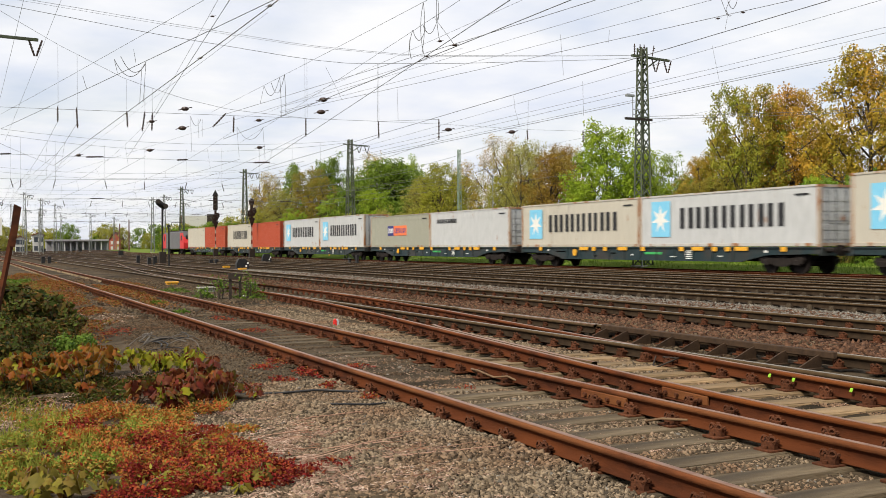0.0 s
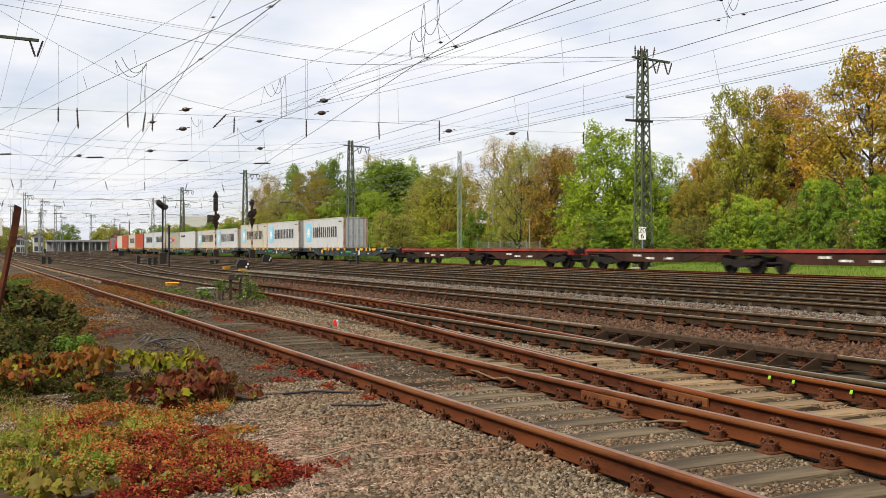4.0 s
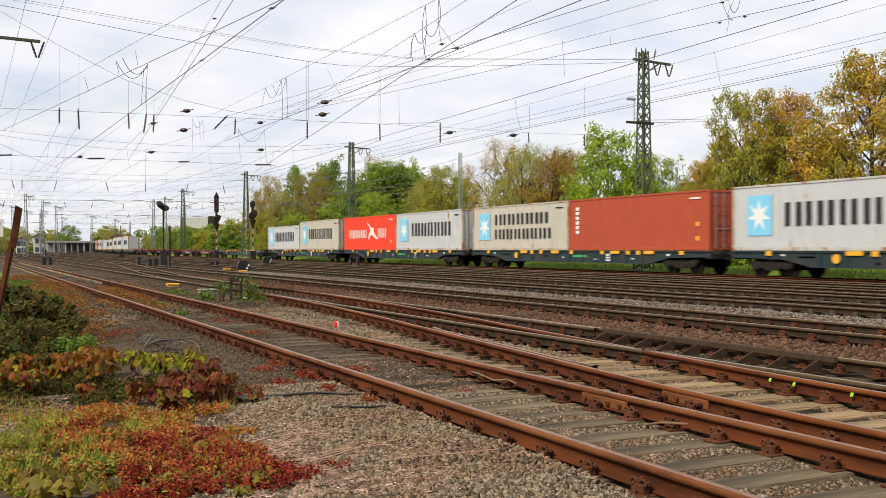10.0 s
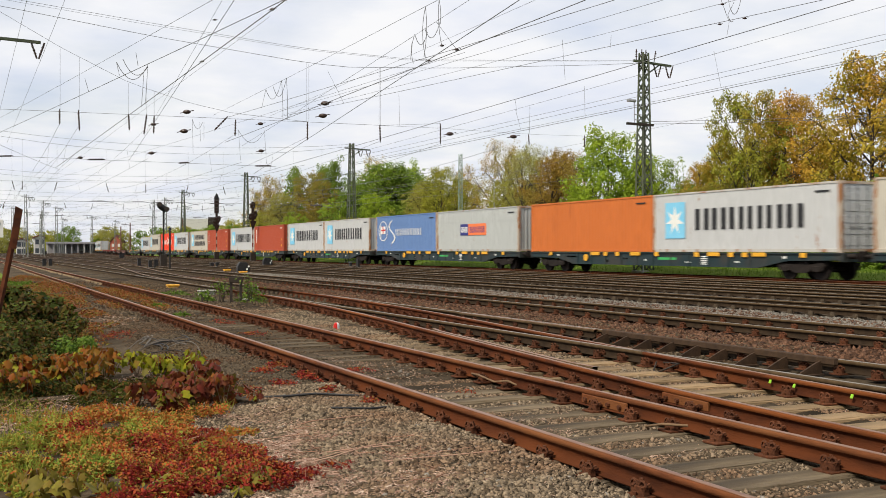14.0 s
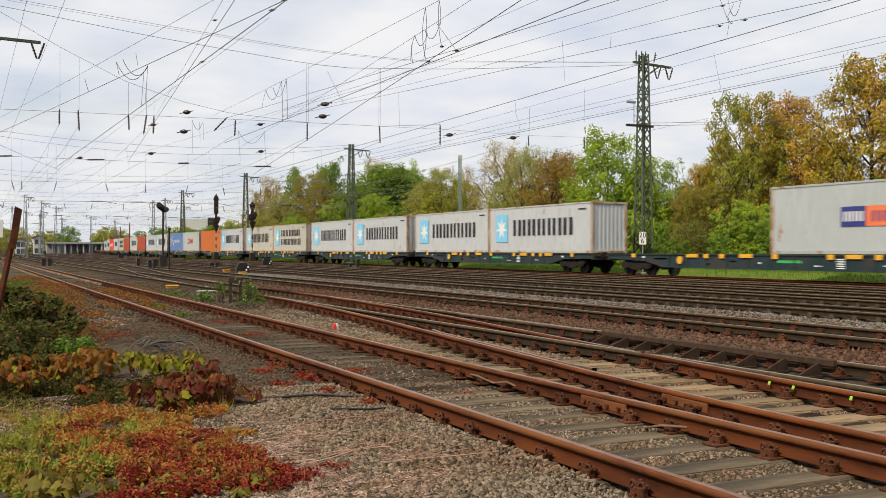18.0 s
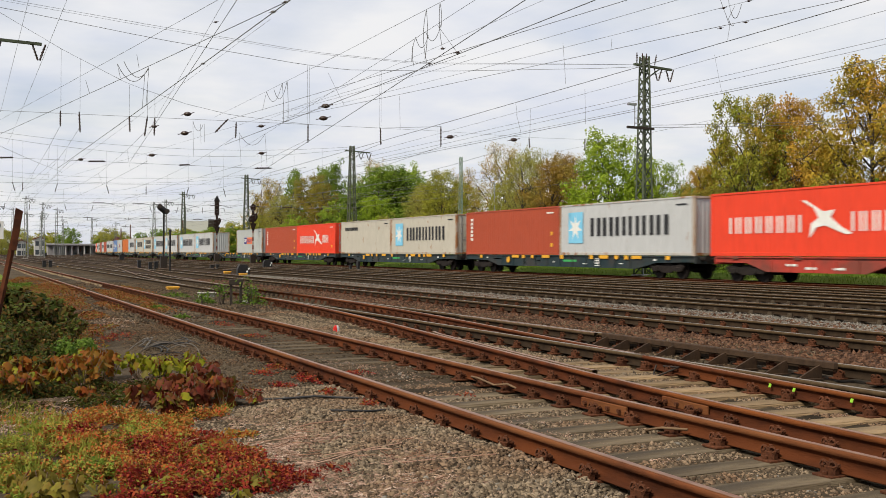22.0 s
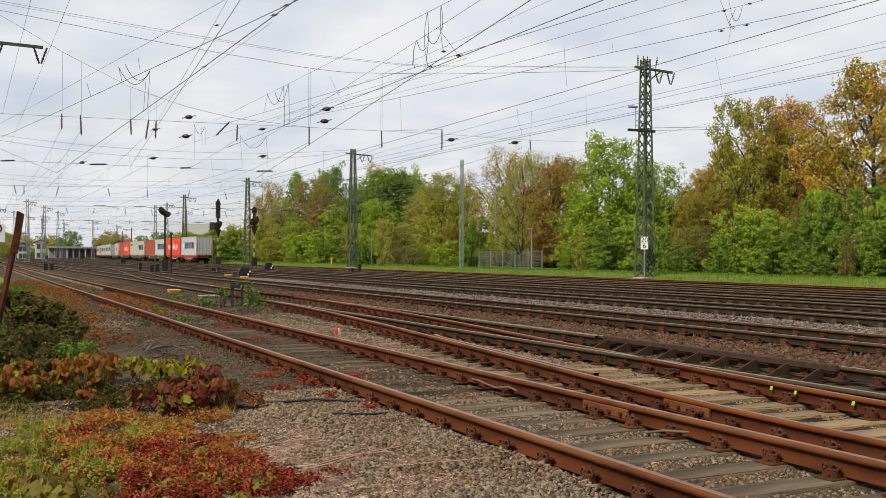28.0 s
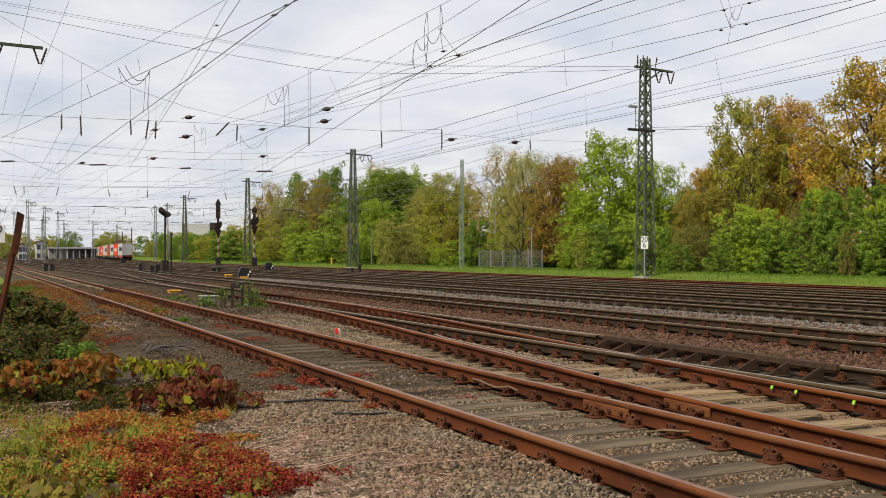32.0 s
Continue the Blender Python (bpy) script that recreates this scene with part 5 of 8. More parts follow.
def house(x, y, w, d, h, roof, turn, wall_mat, label, cols=2, rows=2):
    t = thing("house", pose(x, y, -0.3, 0, 0, turn), label, "house")
    bm = bmesh.new()
    prism(bm, [(-w / 2, 0), (w / 2, 0), (w / 2, h), (0, h + roof), (-w / 2, h)], "y", -d / 2, d / 2)
    part("wall", bm, wall_mat, t)
    for s in (-1, 1):
        bm = bmesh.new()
        prism(bm, [(0, h + roof + 0.25), (s * (w / 2 + 0.4), h - 0.2), (s * (w / 2 + 0.4), h + 0.1), (0, h + roof + 0.5)], "y", -d / 2 - 0.35, d / 2 + 0.35)
        part("roof_slope", bm, M_ROOF, t)
    for i in range(cols):
        for j in range(rows):
            bm = bmesh.new()
            cx = (i + 0.5) / cols * w - w / 2
            cz = (j + 0.5) / rows * h
            box(bm, cx - 0.5, cx + 0.5, -d / 2 - 0.05, -d / 2 + 0.1, cz - 0.7, cz + 0.7)
            part("window", bm, M_GLASS if wall_mat is not M_BRICK else M_PLASTER, t)
    return t


house(60.5, 452.0, 5.0, 7.0, 4.6, 3.0, -20, M_BRICK, "red brick gabled house beyond the bend of the tracks")
house(15.5, 326.0, 2.4, 5.0, 4.2, 0.5, 0, M_PLASTER, "pale signal cabin at the far end of the yard", 2, 2)
house(20.5, 323.8, 2.8, 5.0, 5.2, 0.4, 0, M_PLASTER, "pale two-storey signal cabin by the far tracks", 2, 2)
t = thing("station_hall", pose(35, 388, -0.3, 0, 0, -6), "long pale grey platform hall with columns far away", "hall")
bm = bmesh.new()
box(bm, -8, 14, -5, 5, 3.7, 4.4, 0.1)
part("roof", bm, M_HALL, t)
for k in range(11):
    bm = bmesh.new()
    box(bm, -7.8 + k * 2.1, -7.4 + k * 2.1, -4.5, -4.0, 0, 3.7)
    part("column", bm, M_HALL if k % 3 else M_PLASTER, t)
bm = bmesh.new()
box(bm, -8, 14, 2, 2.4, 0, 3.7)
part("rear_wall", bm, M_HALL, t)
t = thing("warehouse", pose(70.0, 332.0, 0, 0, 0, -15), "white flat-roofed building behind the trees", "building")
bm = bmesh.new()
box(bm, -5, 3.5, -6, 6, -0.5, 11.4)
part("wall", bm, M_PLASTER, t)
bm = bmesh.new()
box(bm, 3.5, 6.5, -6.3, 6.3, -0.5, 11.9)
part("roof_edge", bm, M_DARKSTEEL, t)


# ---- foreground: stones, litter, plants ----
rng = np.random.default_rng(7)


def scatter(name, tv, tf, pos, size, material, label, category, tilt=1.0, up=False, stretch=None, kind="stuff"):
    """Copies of a small template, each turned and sized by chance, in one mesh."""
    n = len(pos)
    tv = np.asarray(tv, float)
    tf = np.asarray(tf, int)
    a = rng.uniform(0, 2 * math.pi, n)
    ca, sa = np.cos(a), np.sin(a)
    tx = rng.normal(0, tilt * 0.5, n)
    ty = rng.normal(0, tilt * 0.5, n)
    v = np.repeat(tv[None], n, 0) * np.asarray(size)[:, None, None]
    if stretch is not None:
        v = v * stretch(n)[:, None, :]
    x, y, z = v[..., 0], v[..., 1], v[..., 2]
    cy, sy = np.cos(ty)[:, None], np.sin(ty)[:, None]
    x, z = x * cy + z * sy, -x * sy + z * cy
    cx, sx = np.cos(tx)[:, None], np.sin(tx)[:, None]
    y, z = y * cx - z * sx, y * sx + z * cx
    X = x * ca[:, None] - y * sa[:, None]
    Y = x * sa[:, None] + y * ca[:, None]
    v = np.stack([X, Y, z], -1) + np.asarray(pos)[:, None, :]
    f = tf[None] + (np.arange(n) * len(tv))[:, None, None]
    ob = new(name, from_arrays(name, v.reshape(-1, 3), f.reshape(-1, tf.shape[1]), material))
    return tagged(ob, label, category, kind=kind)


def ico():
    bm = bmesh.new()
    bmesh.ops.create_icosphere(bm, subdivisions=1, radius=1.0)
    v = [tuple(p.co) for p in bm.verts]
    f = [[q.index for q in p.verts] for p in bm.faces]
    bm.free()
    r = np.random.default_rng(3)
    return np.array(v) * r.uniform(0.55, 1.25, (len(v), 1)), f


ICO_V, ICO_F = ico()
OCT_V = np.array([(1, 0, 0), (-1, 0, 0), (0, 1, 0), (0, -1, 0), (0, 0, 1), (0, 0, -1)], float) * np.array([[1.1], [0.9], [1.0], [1.2], [0.9], [1.0]])
OCT_F = [(0, 2, 4), (2, 1, 4), (1, 3, 4), (3, 0, 4), (2, 0, 5), (1, 2, 5), (3, 1, 5), (0, 3, 5)]


def spots(x0, x1, y0, y1, n, keep=None):
    x = rng.uniform(x0, x1, n)
    y = rng.uniform(y0, y1, n)
    ok = (x > 0.02 * y - 0.1) & (x < 1.28 * y + 0.5)
    if keep is not None:
        ok &= keep(x, y)
    x, y = x[ok], y[ok]
    z = np.array([ground_z(a, b) for a, b in zip(x, y)])
    return np.stack([x, y, z], 1)


def off_sleepers(x, y):
    ok = np.ones(len(x), bool)
    for c, y0 in ((4.39, 1.5), (8.42, 3.0)):
        ph = ((y - y0 + 0.265) % 0.53) - 0.265
        ok &= ~((x - c > -0.8) & (x - c < 1.28) & (np.abs(ph) < 0.15) & (c < 5))
        for s in (-0.7525, 0.7525):
            ok &= np.abs(x - c - s) > 0.09
    c = np.where(y > 29, 8.42, np.where(y > 16, 8.42 - 0.8 * ((29 - y) / 13) ** 2, np.where(y > 9, 7.62 - 0.12 * (16 - y), 6.78 - 0.12 * np.minimum(9 - y, 5) + 0.012 * np.minimum(9 - y, 5) ** 2)))
    ph = ((y - 1.5 + 0.265) % 0.53) - 0.265
    ok &= ~((np.abs(x - c) < 1.28) & (np.abs(ph) < 0.15) & (y < 11.5))
    ok &= ~((np.abs(np.abs(x - c) - 0.7525) < 0.1) & (y < 31))
    return ok


flat = lambda n: np.stack([rng.uniform(0.8, 1.3, n), rng.uniform(0.8, 1.3, n), rng.uniform(0.45, 0.85, n)], 1)


def stones(x0, x1, y0, y1, n, lo, hi, material, label, fine=True, keep=off_sleepers):
    p = spots(x0, x1, y0, y1, n, keep)
    s = lo + (hi - lo) * rng.uniform(0, 1, len(p)) ** 2.2
    p[:, 2] += s * 0.1
    scatter("ballast_stones", ICO_V if fine else OCT_V, ICO_F if fine else OCT_F, p, s, material, label, "stones", 1.2, stretch=flat)


stones(1.2, 7.5, 4.0, 10.0, 64000, 0.006, 0.023, M_STONE, "grey-brown ballast stones strewn round the siding", False)
stones(5.2, 7.9, 9.5, 24.0, 40000, 0.012, 0.038, M_STONE, "grey-brown gravel between the siding and the turnout", False)
stones(2.2, 5.4, 10.0, 20.0, 20000, 0.008, 0.024, M_STONE_OILY, "worn grey-brown gravel along the siding", False)
stones(7.6, 11.0, 10.0, 20.0, 15000, 0.014, 0.042, M_STONE_OILY, "dark oily ballast stones between the tracks", False)
stones(2.2, 3.5, 4.5, 10.0, 9000, 0.010, 0.028, M_STONE, "coarse grey gravel beside the rusty rail", False)
stones(2.2, 11.0, 20.0, 48.0, 20000, 0.025, 0.055, M_STONE_OILY, "coarse ballast stones between the further tracks", False)
brown_off = lambda x, y: (np.abs(np.abs(x - 12.78) - 0.7525) > 0.1)
stones(9.9, 16.0, 6.5, 22.0, 26000, 0.022, 0.062, M_STONE_BROWN, "red-brown ballast stones of the main track", False, brown_off)
stones(9.9, 16.0, 22.0, 50.0, 22000, 0.03, 0.065, M_STONE_BROWN, "red-brown ballast stones further along the main track", False, brown_off)
stones(14.9, 16.8, 9.0, 60.0, 34000, 0.028, 0.055, M_STONE_PALE, "pale grey ballast shoulder between two main tracks", False, None)
stones(19.2, 20.8, 14.0, 60.0, 7000, 0.03, 0.06, M_STONE_BROWN, "brown ballast strip between far tracks", False, None)


def many_colours(name, colours, rough=0.6, trans=0.25, single=False):
    m = bpy.data.materials.new(name)
    m.use_nodes = True
    nt = m.node_tree
    b = nt.nodes["Principled BSDF"]
    b.inputs["Roughness"].default_value = rough
    b.inputs["Specular IOR Level"].default_value = 0.08
    g = nt.nodes.new("ShaderNodeNewGeometry")
    r = nt.nodes.new("ShaderNodeValToRGB")
    while len(r.color_ramp.elements) < len(colours):
        r.color_ramp.elements.new(0.5)
    for k, c in enumerate(colours):
        r.color_ramp.elements[k].position = k / (len(colours) - 1)
        r.color_ramp.elements[k].color = (*c, 1)
    co = nt.nodes.new("ShaderNodeTexCoord")
    n = nt.nodes.new("ShaderNodeTexNoise")
    n.inputs["Scale"].default_value = 1.6
    nt.links.new(co.outputs["Object"], n.inputs["Vector"])
    mx = nt.nodes.new("ShaderNodeMath")
    mx.operation = "MULTIPLY_ADD"
    mx.inputs[1].default_value = 1.0
    nt.links.new(n.outputs["Fac"], mx.inputs[0])
    sub = nt.nodes.new("ShaderNodeMath")
    sub.operation = "SUBTRACT"
    sub.inputs[1].default_value = 0.5
    nt.links.new(nt.nodes.new("ShaderNodeObjectInfo").outputs["Random"] if single else g.outputs["Random Per Island"], sub.inputs[0])
    nt.links.new(sub.outputs[0], mx.inputs[2])
    nt.links.new(mx.outputs[0], r.inputs[0])
    nt.links.new(r.outputs[0], b.inputs["Base Color"])
    t = nt.nodes.new("ShaderNodeBsdfTranslucent")
    nt.links.new(r.outputs[0], t.inputs[0])
    ms = nt.nodes.new("ShaderNodeMixShader")
    ms.inputs[0].default_value = trans
    nt.links.new(b.outputs[0], ms.inputs[1])
    nt.links.new(t.outputs[0], ms.inputs[2])
    nt.links.new(ms.outputs[0], nt.nodes["Material Output"].inputs[0])
    return m


M_REDHERB = many_colours("red_herb_leaves", [(0.13, 0.012, 0.014), (0.22, 0.022, 0.018), (0.29, 0.055, 0.018), (0.19, 0.12, 0.025)])
M_ORANGEHERB = many_colours("orange_herb_leaves", [(0.341, 0.060, 0.020), (0.383, 0.129, 0.027), (0.312, 0.189, 0.041), (0.185, 0.189, 0.030)])
M_MAPLE_ORANGE = many_colours("orange_maple_leaves", [(0.168, 0.038, 0.008), (0.212, 0.072, 0.01), (0.161, 0.089, 0.013), (0.202, 0.063, 0.01), (0.111, 0.111, 0.013)], 0.5, 0.3, True)
M_MAPLE_RED = many_colours("red_brown_maple_leaves", [(0.125, 0.018, 0.011), (0.093, 0.024, 0.013), (0.133, 0.043, 0.013), (0.164, 0.039, 0.015), (0.093, 0.071, 0.013)], 0.5, 0.3, True)
M_MAPLE_OLIVE = many_colours("olive_brown_maple_leaves", [(0.115, 0.098, 0.019), (0.173, 0.138, 0.023), (0.15, 0.086, 0.02), (0.196, 0.173, 0.023)], 0.5, 0.3, True)
M_MAPLE_LIME = many_colours("yellow_green_maple_leaves", [(0.134, 0.158, 0.011), (0.198, 0.206, 0.013), (0.238, 0.213, 0.014), (0.151, 0.183, 0.013), (0.166, 0.103, 0.013)], 0.5, 0.3, True)
M_DARKBUSH = many_colours("bramble_leaves", [(0.023, 0.036, 0.008), (0.055, 0.073, 0.012), (0.121, 0.061, 0.014), (0.035, 0.027, 0.008), (0.076, 0.101, 0.015)])
M_YGRASS = many_colours("yellow_green_grass", [(0.185, 0.214, 0.022), (0.271, 0.256, 0.049), (0.129, 0.185, 0.017)])
M_GGRASS = many_colours("green_weed", [(0.067, 0.140, 0.011), (0.112, 0.191, 0.020), (0.146, 0.191, 0.028)])
M_STRAW = many_colours("dry_straw_and_chips", [(0.17, 0.10, 0.07), (0.42, 0.29, 0.21), (0.28, 0.155, 0.105), (0.58, 0.46, 0.36)], 0.85, 0.05)
M_TWIG = mat("dry_twig", (0.20, 0.13, 0.08), (0.13, 0.09, 0.06), 0.9, 8)

LEAF_V = [(-0.0, 0, 0), (0.45, 0.24, 0.07), (1.0, 0, -0.08), (0.45, -0.24, 0.07)]
LEAF_F = [(0, 3, 2, 1)]
# five-lobed leaf: a fan
LOBES = [(0.0, 0.0), (0.16, -0.42), (0.37, -0.33), (0.61, -0.52), (0.69, -0.25), (1.0, 0.0), (0.69, 0.25), (0.61, 0.52), (0.37, 0.33), (0.16, 0.42)]
MAPLE_V = [(x, y, -0.18 * (x * x + 2 * y * y) + 0.05) for x, y in LOBES] + [(0.42, 0.0, 0.08)]
MAPLE_F = [(k, (k + 1) % 10, 10) for k in range(10)]
BLADE_V = [(-0.03, 0, 0), (0.03, 0, 0), (0.02, 0.12, 0.55), (-0.02, 0.12, 0.55), (0, 0.38, 0.95)]
BLADE_F = [(0, 1, 2), (0, 2, 3), (3, 2, 4)]
CHIP_V = [(-0.5, -0.07, 0), (0.5, -0.05, 0.03), (0.5, 0.06, 0.05), (-0.5, 0.07, 0.02)]
CHIP_F = [(0, 1, 2, 3)]


def patch(cx, cy, rx, ry, n, hi=0.0, dome=True):
    r = np.sqrt(rng.uniform(0, 1, n))
    a = rng.uniform(0, 2 * math.pi, n)
    wob = 0.75 + 0.35 * np.sin(a * 3 + cx * 9) * np.cos(a * 2 + cy * 5)
    x = cx + rx * r * np.cos(a) * wob
    y = cy + ry * r * np.sin(a) * wob
    z = np.array([ground_z(p, q) for p, q in zip(x, y)])
    if hi:
        lump = np.array([0.55 + 0.9 * noise.noise((p * 5.5, q * 5.5, 2.0)) + 0.5 * noise.noise((p * 14, q * 14, 4.0)) for p, q in zip(x, y)])
        z = z + hi * np.clip(lump, 0.1, 2.0) * (np.sqrt(np.maximum(0, 1 - r ** 2)) if dome else 1) * rng.uniform(0.15, 1, n)
    p = np.stack([x, y, z], 1)
    if hi and dome and cy < 10:
        p = p[[noise.noise((a * 3.1, b * 3.1, 5.0)) + 0.5 * noise.noise((a * 9, b * 9, 1.0)) > -0.16 for a, b in zip(x, y)]]
    return p


def carpet(name, patches, tv, tf, lo, hi, material, label, tilt=1.0, category="plants"):
    p = np.concatenate([patch(*q) for q in patches])
    scatter(name, tv, tf, p, rng.uniform(lo, hi, len(p)), material, label, category, tilt)


def sprig():
    """A small upright herb: leaves in a rising spiral round its stem."""
    v, f = [], []
    for k in range(8):
        a, z, l = k * 2.4, 0.16 + 0.105 * k, 0.46 - 0.035 * k
        c, d = math.cos(a), math.sin(a)
        q = len(v)
        v += [(0.02 * c, 0.02 * d, z), (0.5 * l * c - 0.17 * d * l * 2, 0.5 * l * d + 0.17 * c * l * 2, z + 0.13), (l * c, l * d, z + 0.06), (0.5 * l * c + 0.17 * d * l * 2, 0.5 * l * d - 0.17 * c * l * 2, z + 0.13)]
        f.append((q, q + 1, q + 2, q + 3))
    return v, f


SPRIG_V, SPRIG_F = sprig()
# low red herbs, with orange and green between them
M_YHERB = many_colours("yellow_green_herbs", [(0.322, 0.153, 0.029), (0.301, 0.253, 0.044), (0.207, 0.253, 0.034), (0.133, 0.208, 0.029)])
carpet("red_herbs", [(0.6, 7.6, 0.4, 0.7, 1100, 0.12), (0.9, 8.6, 0.5, 0.5, 900, 0.12), (0.5, 6.9, 0.4, 0.4, 700, 0.11), (1.6, 6.77, 0.42, 0.55, 3800, 0.13), (1.4, 7.26, 0.4, 0.5, 3200, 0.13), (1.14, 6.85, 0.4, 0.5, 4000, 0.12), (1.8, 6.3, 0.3, 0.35, 1500, 0.10), (1.66, 7.9, 0.26, 0.4, 2000, 0.10), (1.18, 7.6, 0.35, 0.5, 3000, 0.12), (1.98, 6.15, 0.2, 0.2, 300, 0.08), (1.86, 7.3, 0.16, 0.3, 300, 0.08), (2.25, 6.3, 0.14, 0.18, 260, 0.05), (1.4, 6.2, 0.5, 0.35, 3500, 0.10), (0.95, 6.2, 0.4, 0.3, 2000, 0.10), (0.8, 7.0, 0.3, 0.3, 900, 0.10)],
       LEAF_V, LEAF_F, 0.016, 0.042, M_REDHERB, "dense carpet of low dark red herbs", 2.2)
carpet("orange_herbs", [(1.6, 7.2, 0.4, 0.8, 2200, 0.14), (1.5, 6.5, 0.6, 0.4, 1600, 0.13), (1.17, 9.0, 0.4, 0.6, 4000, 0.13), (1.46, 8.7, 0.35, 0.5, 3500, 0.12), (0.9, 8.1, 0.4, 0.5, 4000, 0.12), (0.62, 8.4, 0.3, 0.5, 1800, 0.10), (1.5, 8.2, 0.25, 0.4, 2200, 0.12), (1.0, 7.5, 0.35, 0.5, 3500, 0.13), (0.45, 7.2, 0.3, 0.4, 1800, 0.10), (0.65, 7.1, 0.3, 0.4, 2200, 0.11), (1.3, 7.0, 0.5, 0.5, 2500, 0.12), (0.5, 9.6, 0.4, 0.8, 700, 0.07), (2.0, 7.9, 0.2, 0.2, 500, 0.09), (1.1, 9.6, 0.5, 0.4, 1500, 0.12)],
       LEAF_V, LEAF_F, 0.018, 0.045, M_ORANGEHERB, "orange and rust-red low herbs", 2.2)
carpet("yellow_green_herbs", [(1.5, 7.3, 0.4, 0.7, 700, 0.14), (1.4, 6.4, 0.6, 0.5, 700, 0.13), (0.42, 8.3, 0.35, 0.5, 2600, 0.10), (0.72, 8.9, 0.35, 0.5, 2600, 0.10), (0.35, 7.3, 0.35, 0.45, 3200, 0.11), (0.84, 7.1, 0.25, 0.35, 1800, 0.12), (1.25, 8.4, 0.35, 0.5, 2600, 0.12), (0.7, 7.6, 0.35, 0.45, 2600, 0.12), (0.45, 6.8, 0.35, 0.3, 2200, 0.10), (1.0, 8.1, 0.3, 0.4, 1600, 0.12), (1.8, 9.1, 0.25, 0.25, 500, 0.08)],
       LEAF_V, LEAF_F, 0.018, 0.048, M_YHERB, "yellow-green low herbs among grass", 2.2)
carpet("red_herb_sprigs", [(1.62, 6.77, 0.45, 0.55, 200, 0.02), (1.45, 7.26, 0.4, 0.5, 160, 0.02), (1.14, 6.85, 0.4, 0.5, 140, 0.02), (1.75, 6.25, 0.3, 0.35, 110, 0.02), (1.4, 6.2, 0.5, 0.35, 130, 0.02), (0.9, 8.6, 0.5, 0.5, 90, 0.02), (1.2, 7.7, 0.4, 0.5, 160, 0.02)],
       SPRIG_V, SPRIG_F, 0.05, 0.125, M_REDHERB, "upright dark red herbs with whorled leaves", 0.7)
carpet("orange_herb_sprigs", [(1.17, 9.0, 0.45, 0.6, 150, 0.02), (1.46, 8.6, 0.35, 0.5, 120, 0.02), (0.9, 8.1, 0.4, 0.5, 130, 0.02), (1.0, 7.5, 0.35, 0.5, 200, 0.02), (1.5, 8.1, 0.3, 0.4, 160, 0.02), (0.6, 7.1, 0.3, 0.4, 130, 0.02), (1.3, 7.0, 0.5, 0.5, 150, 0.02), (1.9, 8.9, 0.4, 0.3, 90, 0.02)],
       SPRIG_V, SPRIG_F, 0.05, 0.12, M_ORANGEHERB, "upright orange-brown herbs with whorled leaves", 0.7)
carpet("green_herb_sprigs", [(0.42, 8.3, 0.35, 0.5, 130, 0.02), (0.72, 8.9, 0.35, 0.5, 130, 0.02), (0.35, 7.3, 0.35, 0.45, 150, 0.02), (0.84, 7.1, 0.25, 0.35, 70, 0.02), (1.25, 8.4, 0.35, 0.5, 90, 0.02)],
       SPRIG_V, SPRIG_F, 0.05, 0.12, M_YHERB, "upright yellow-green herbs among grass", 0.7)
carpet("dark_leaf_mat", [(0.6, 11.2, 0.7, 0.6, 3500, 0.16), (1.2, 11.2, 0.5, 0.6, 2500, 0.14), (0.4, 12.3, 0.6, 0.7, 2500, 0.18), (1.8, 11.0, 0.5, 0.6, 2000, 0.12), (0.4, 10.3, 0.5, 0.5, 900, 0.08), (1.2, 10.3, 0.4, 0.4, 900, 0.10), (1.2, 12.6, 0.6, 0.6, 1800, 0.2)],
       LEAF_V, LEAF_F, 0.025, 0.06, M_DARKBUSH, "dark green and brown leaves under the seedlings", 1.6)
M_DEADSTALK = many_colours("dead_stalk_brown", [(0.10, 0.05, 0.03), (0.24, 0.13, 0.08), (0.15, 0.07, 0.045), (0.38, 0.26, 0.18)], 0.85, 0.05)
STALK_V = [(-0.5, -0.012, 0), (0.5, -0.008, 0.10), (0.5, 0.010, 0.115), (-0.5, 0.012, 0.02)]
carpet("dead_stalks", [(0.8, 9.4, 0.8, 0.8, 420, 0.06), (0.5, 8.2, 0.5, 1.0, 200, 0.06), (1.3, 7.4, 0.8, 1.2, 260, 0.08), (2.1, 7.0, 0.6, 1.4, 160, 0.04), (0.4, 10.2, 0.5, 0.6, 200, 0.06), (1.6, 10.9, 0.7, 0.6, 120, 0.05), (2.6, 6.2, 0.6, 1.0, 110, 0.03)],
       STALK_V, CHIP_F, 0.07, 0.22, M_DEADSTALK, "dead brown stalks lying among the herbs", 0.5, "stalks")
# red tufts along the siding
carpet("red_tufts", [(3.42, 10.6, 0.16, 0.5, 600, 0.09), (3.3, 9.4, 0.14, 0.25, 350, 0.08), (3.45, 11.8, 0.16, 0.35, 400, 0.08), (3.0, 10.1, 0.18, 0.3, 350, 0.06), (3.15, 11.3, 0.2, 0.3, 350, 0.05), (2.6, 12.8, 0.25, 0.4, 450, 0.09), (2.55, 9.7, 0.2, 0.3, 300, 0.07), (3.4, 8.6, 0.1, 0.2, 200, 0.06), (3.9, 13.5, 0.3, 0.6, 350, 0.05), (4.4, 16.5, 0.3, 0.5, 300, 0.06), (4.6, 19.5, 0.3, 0.8, 350, 0.06), (4.2, 11.0, 0.2, 0.3, 200, 0.04), (2.3, 17.5, 0.35, 0.8, 500, 0.12), (4.6, 9.0, 0.15, 0.2, 120, 0.04)],
       LEAF_V, LEAF_F, 0.018, 0.045, M_REDHERB, "small dark red tufts growing between the stones")
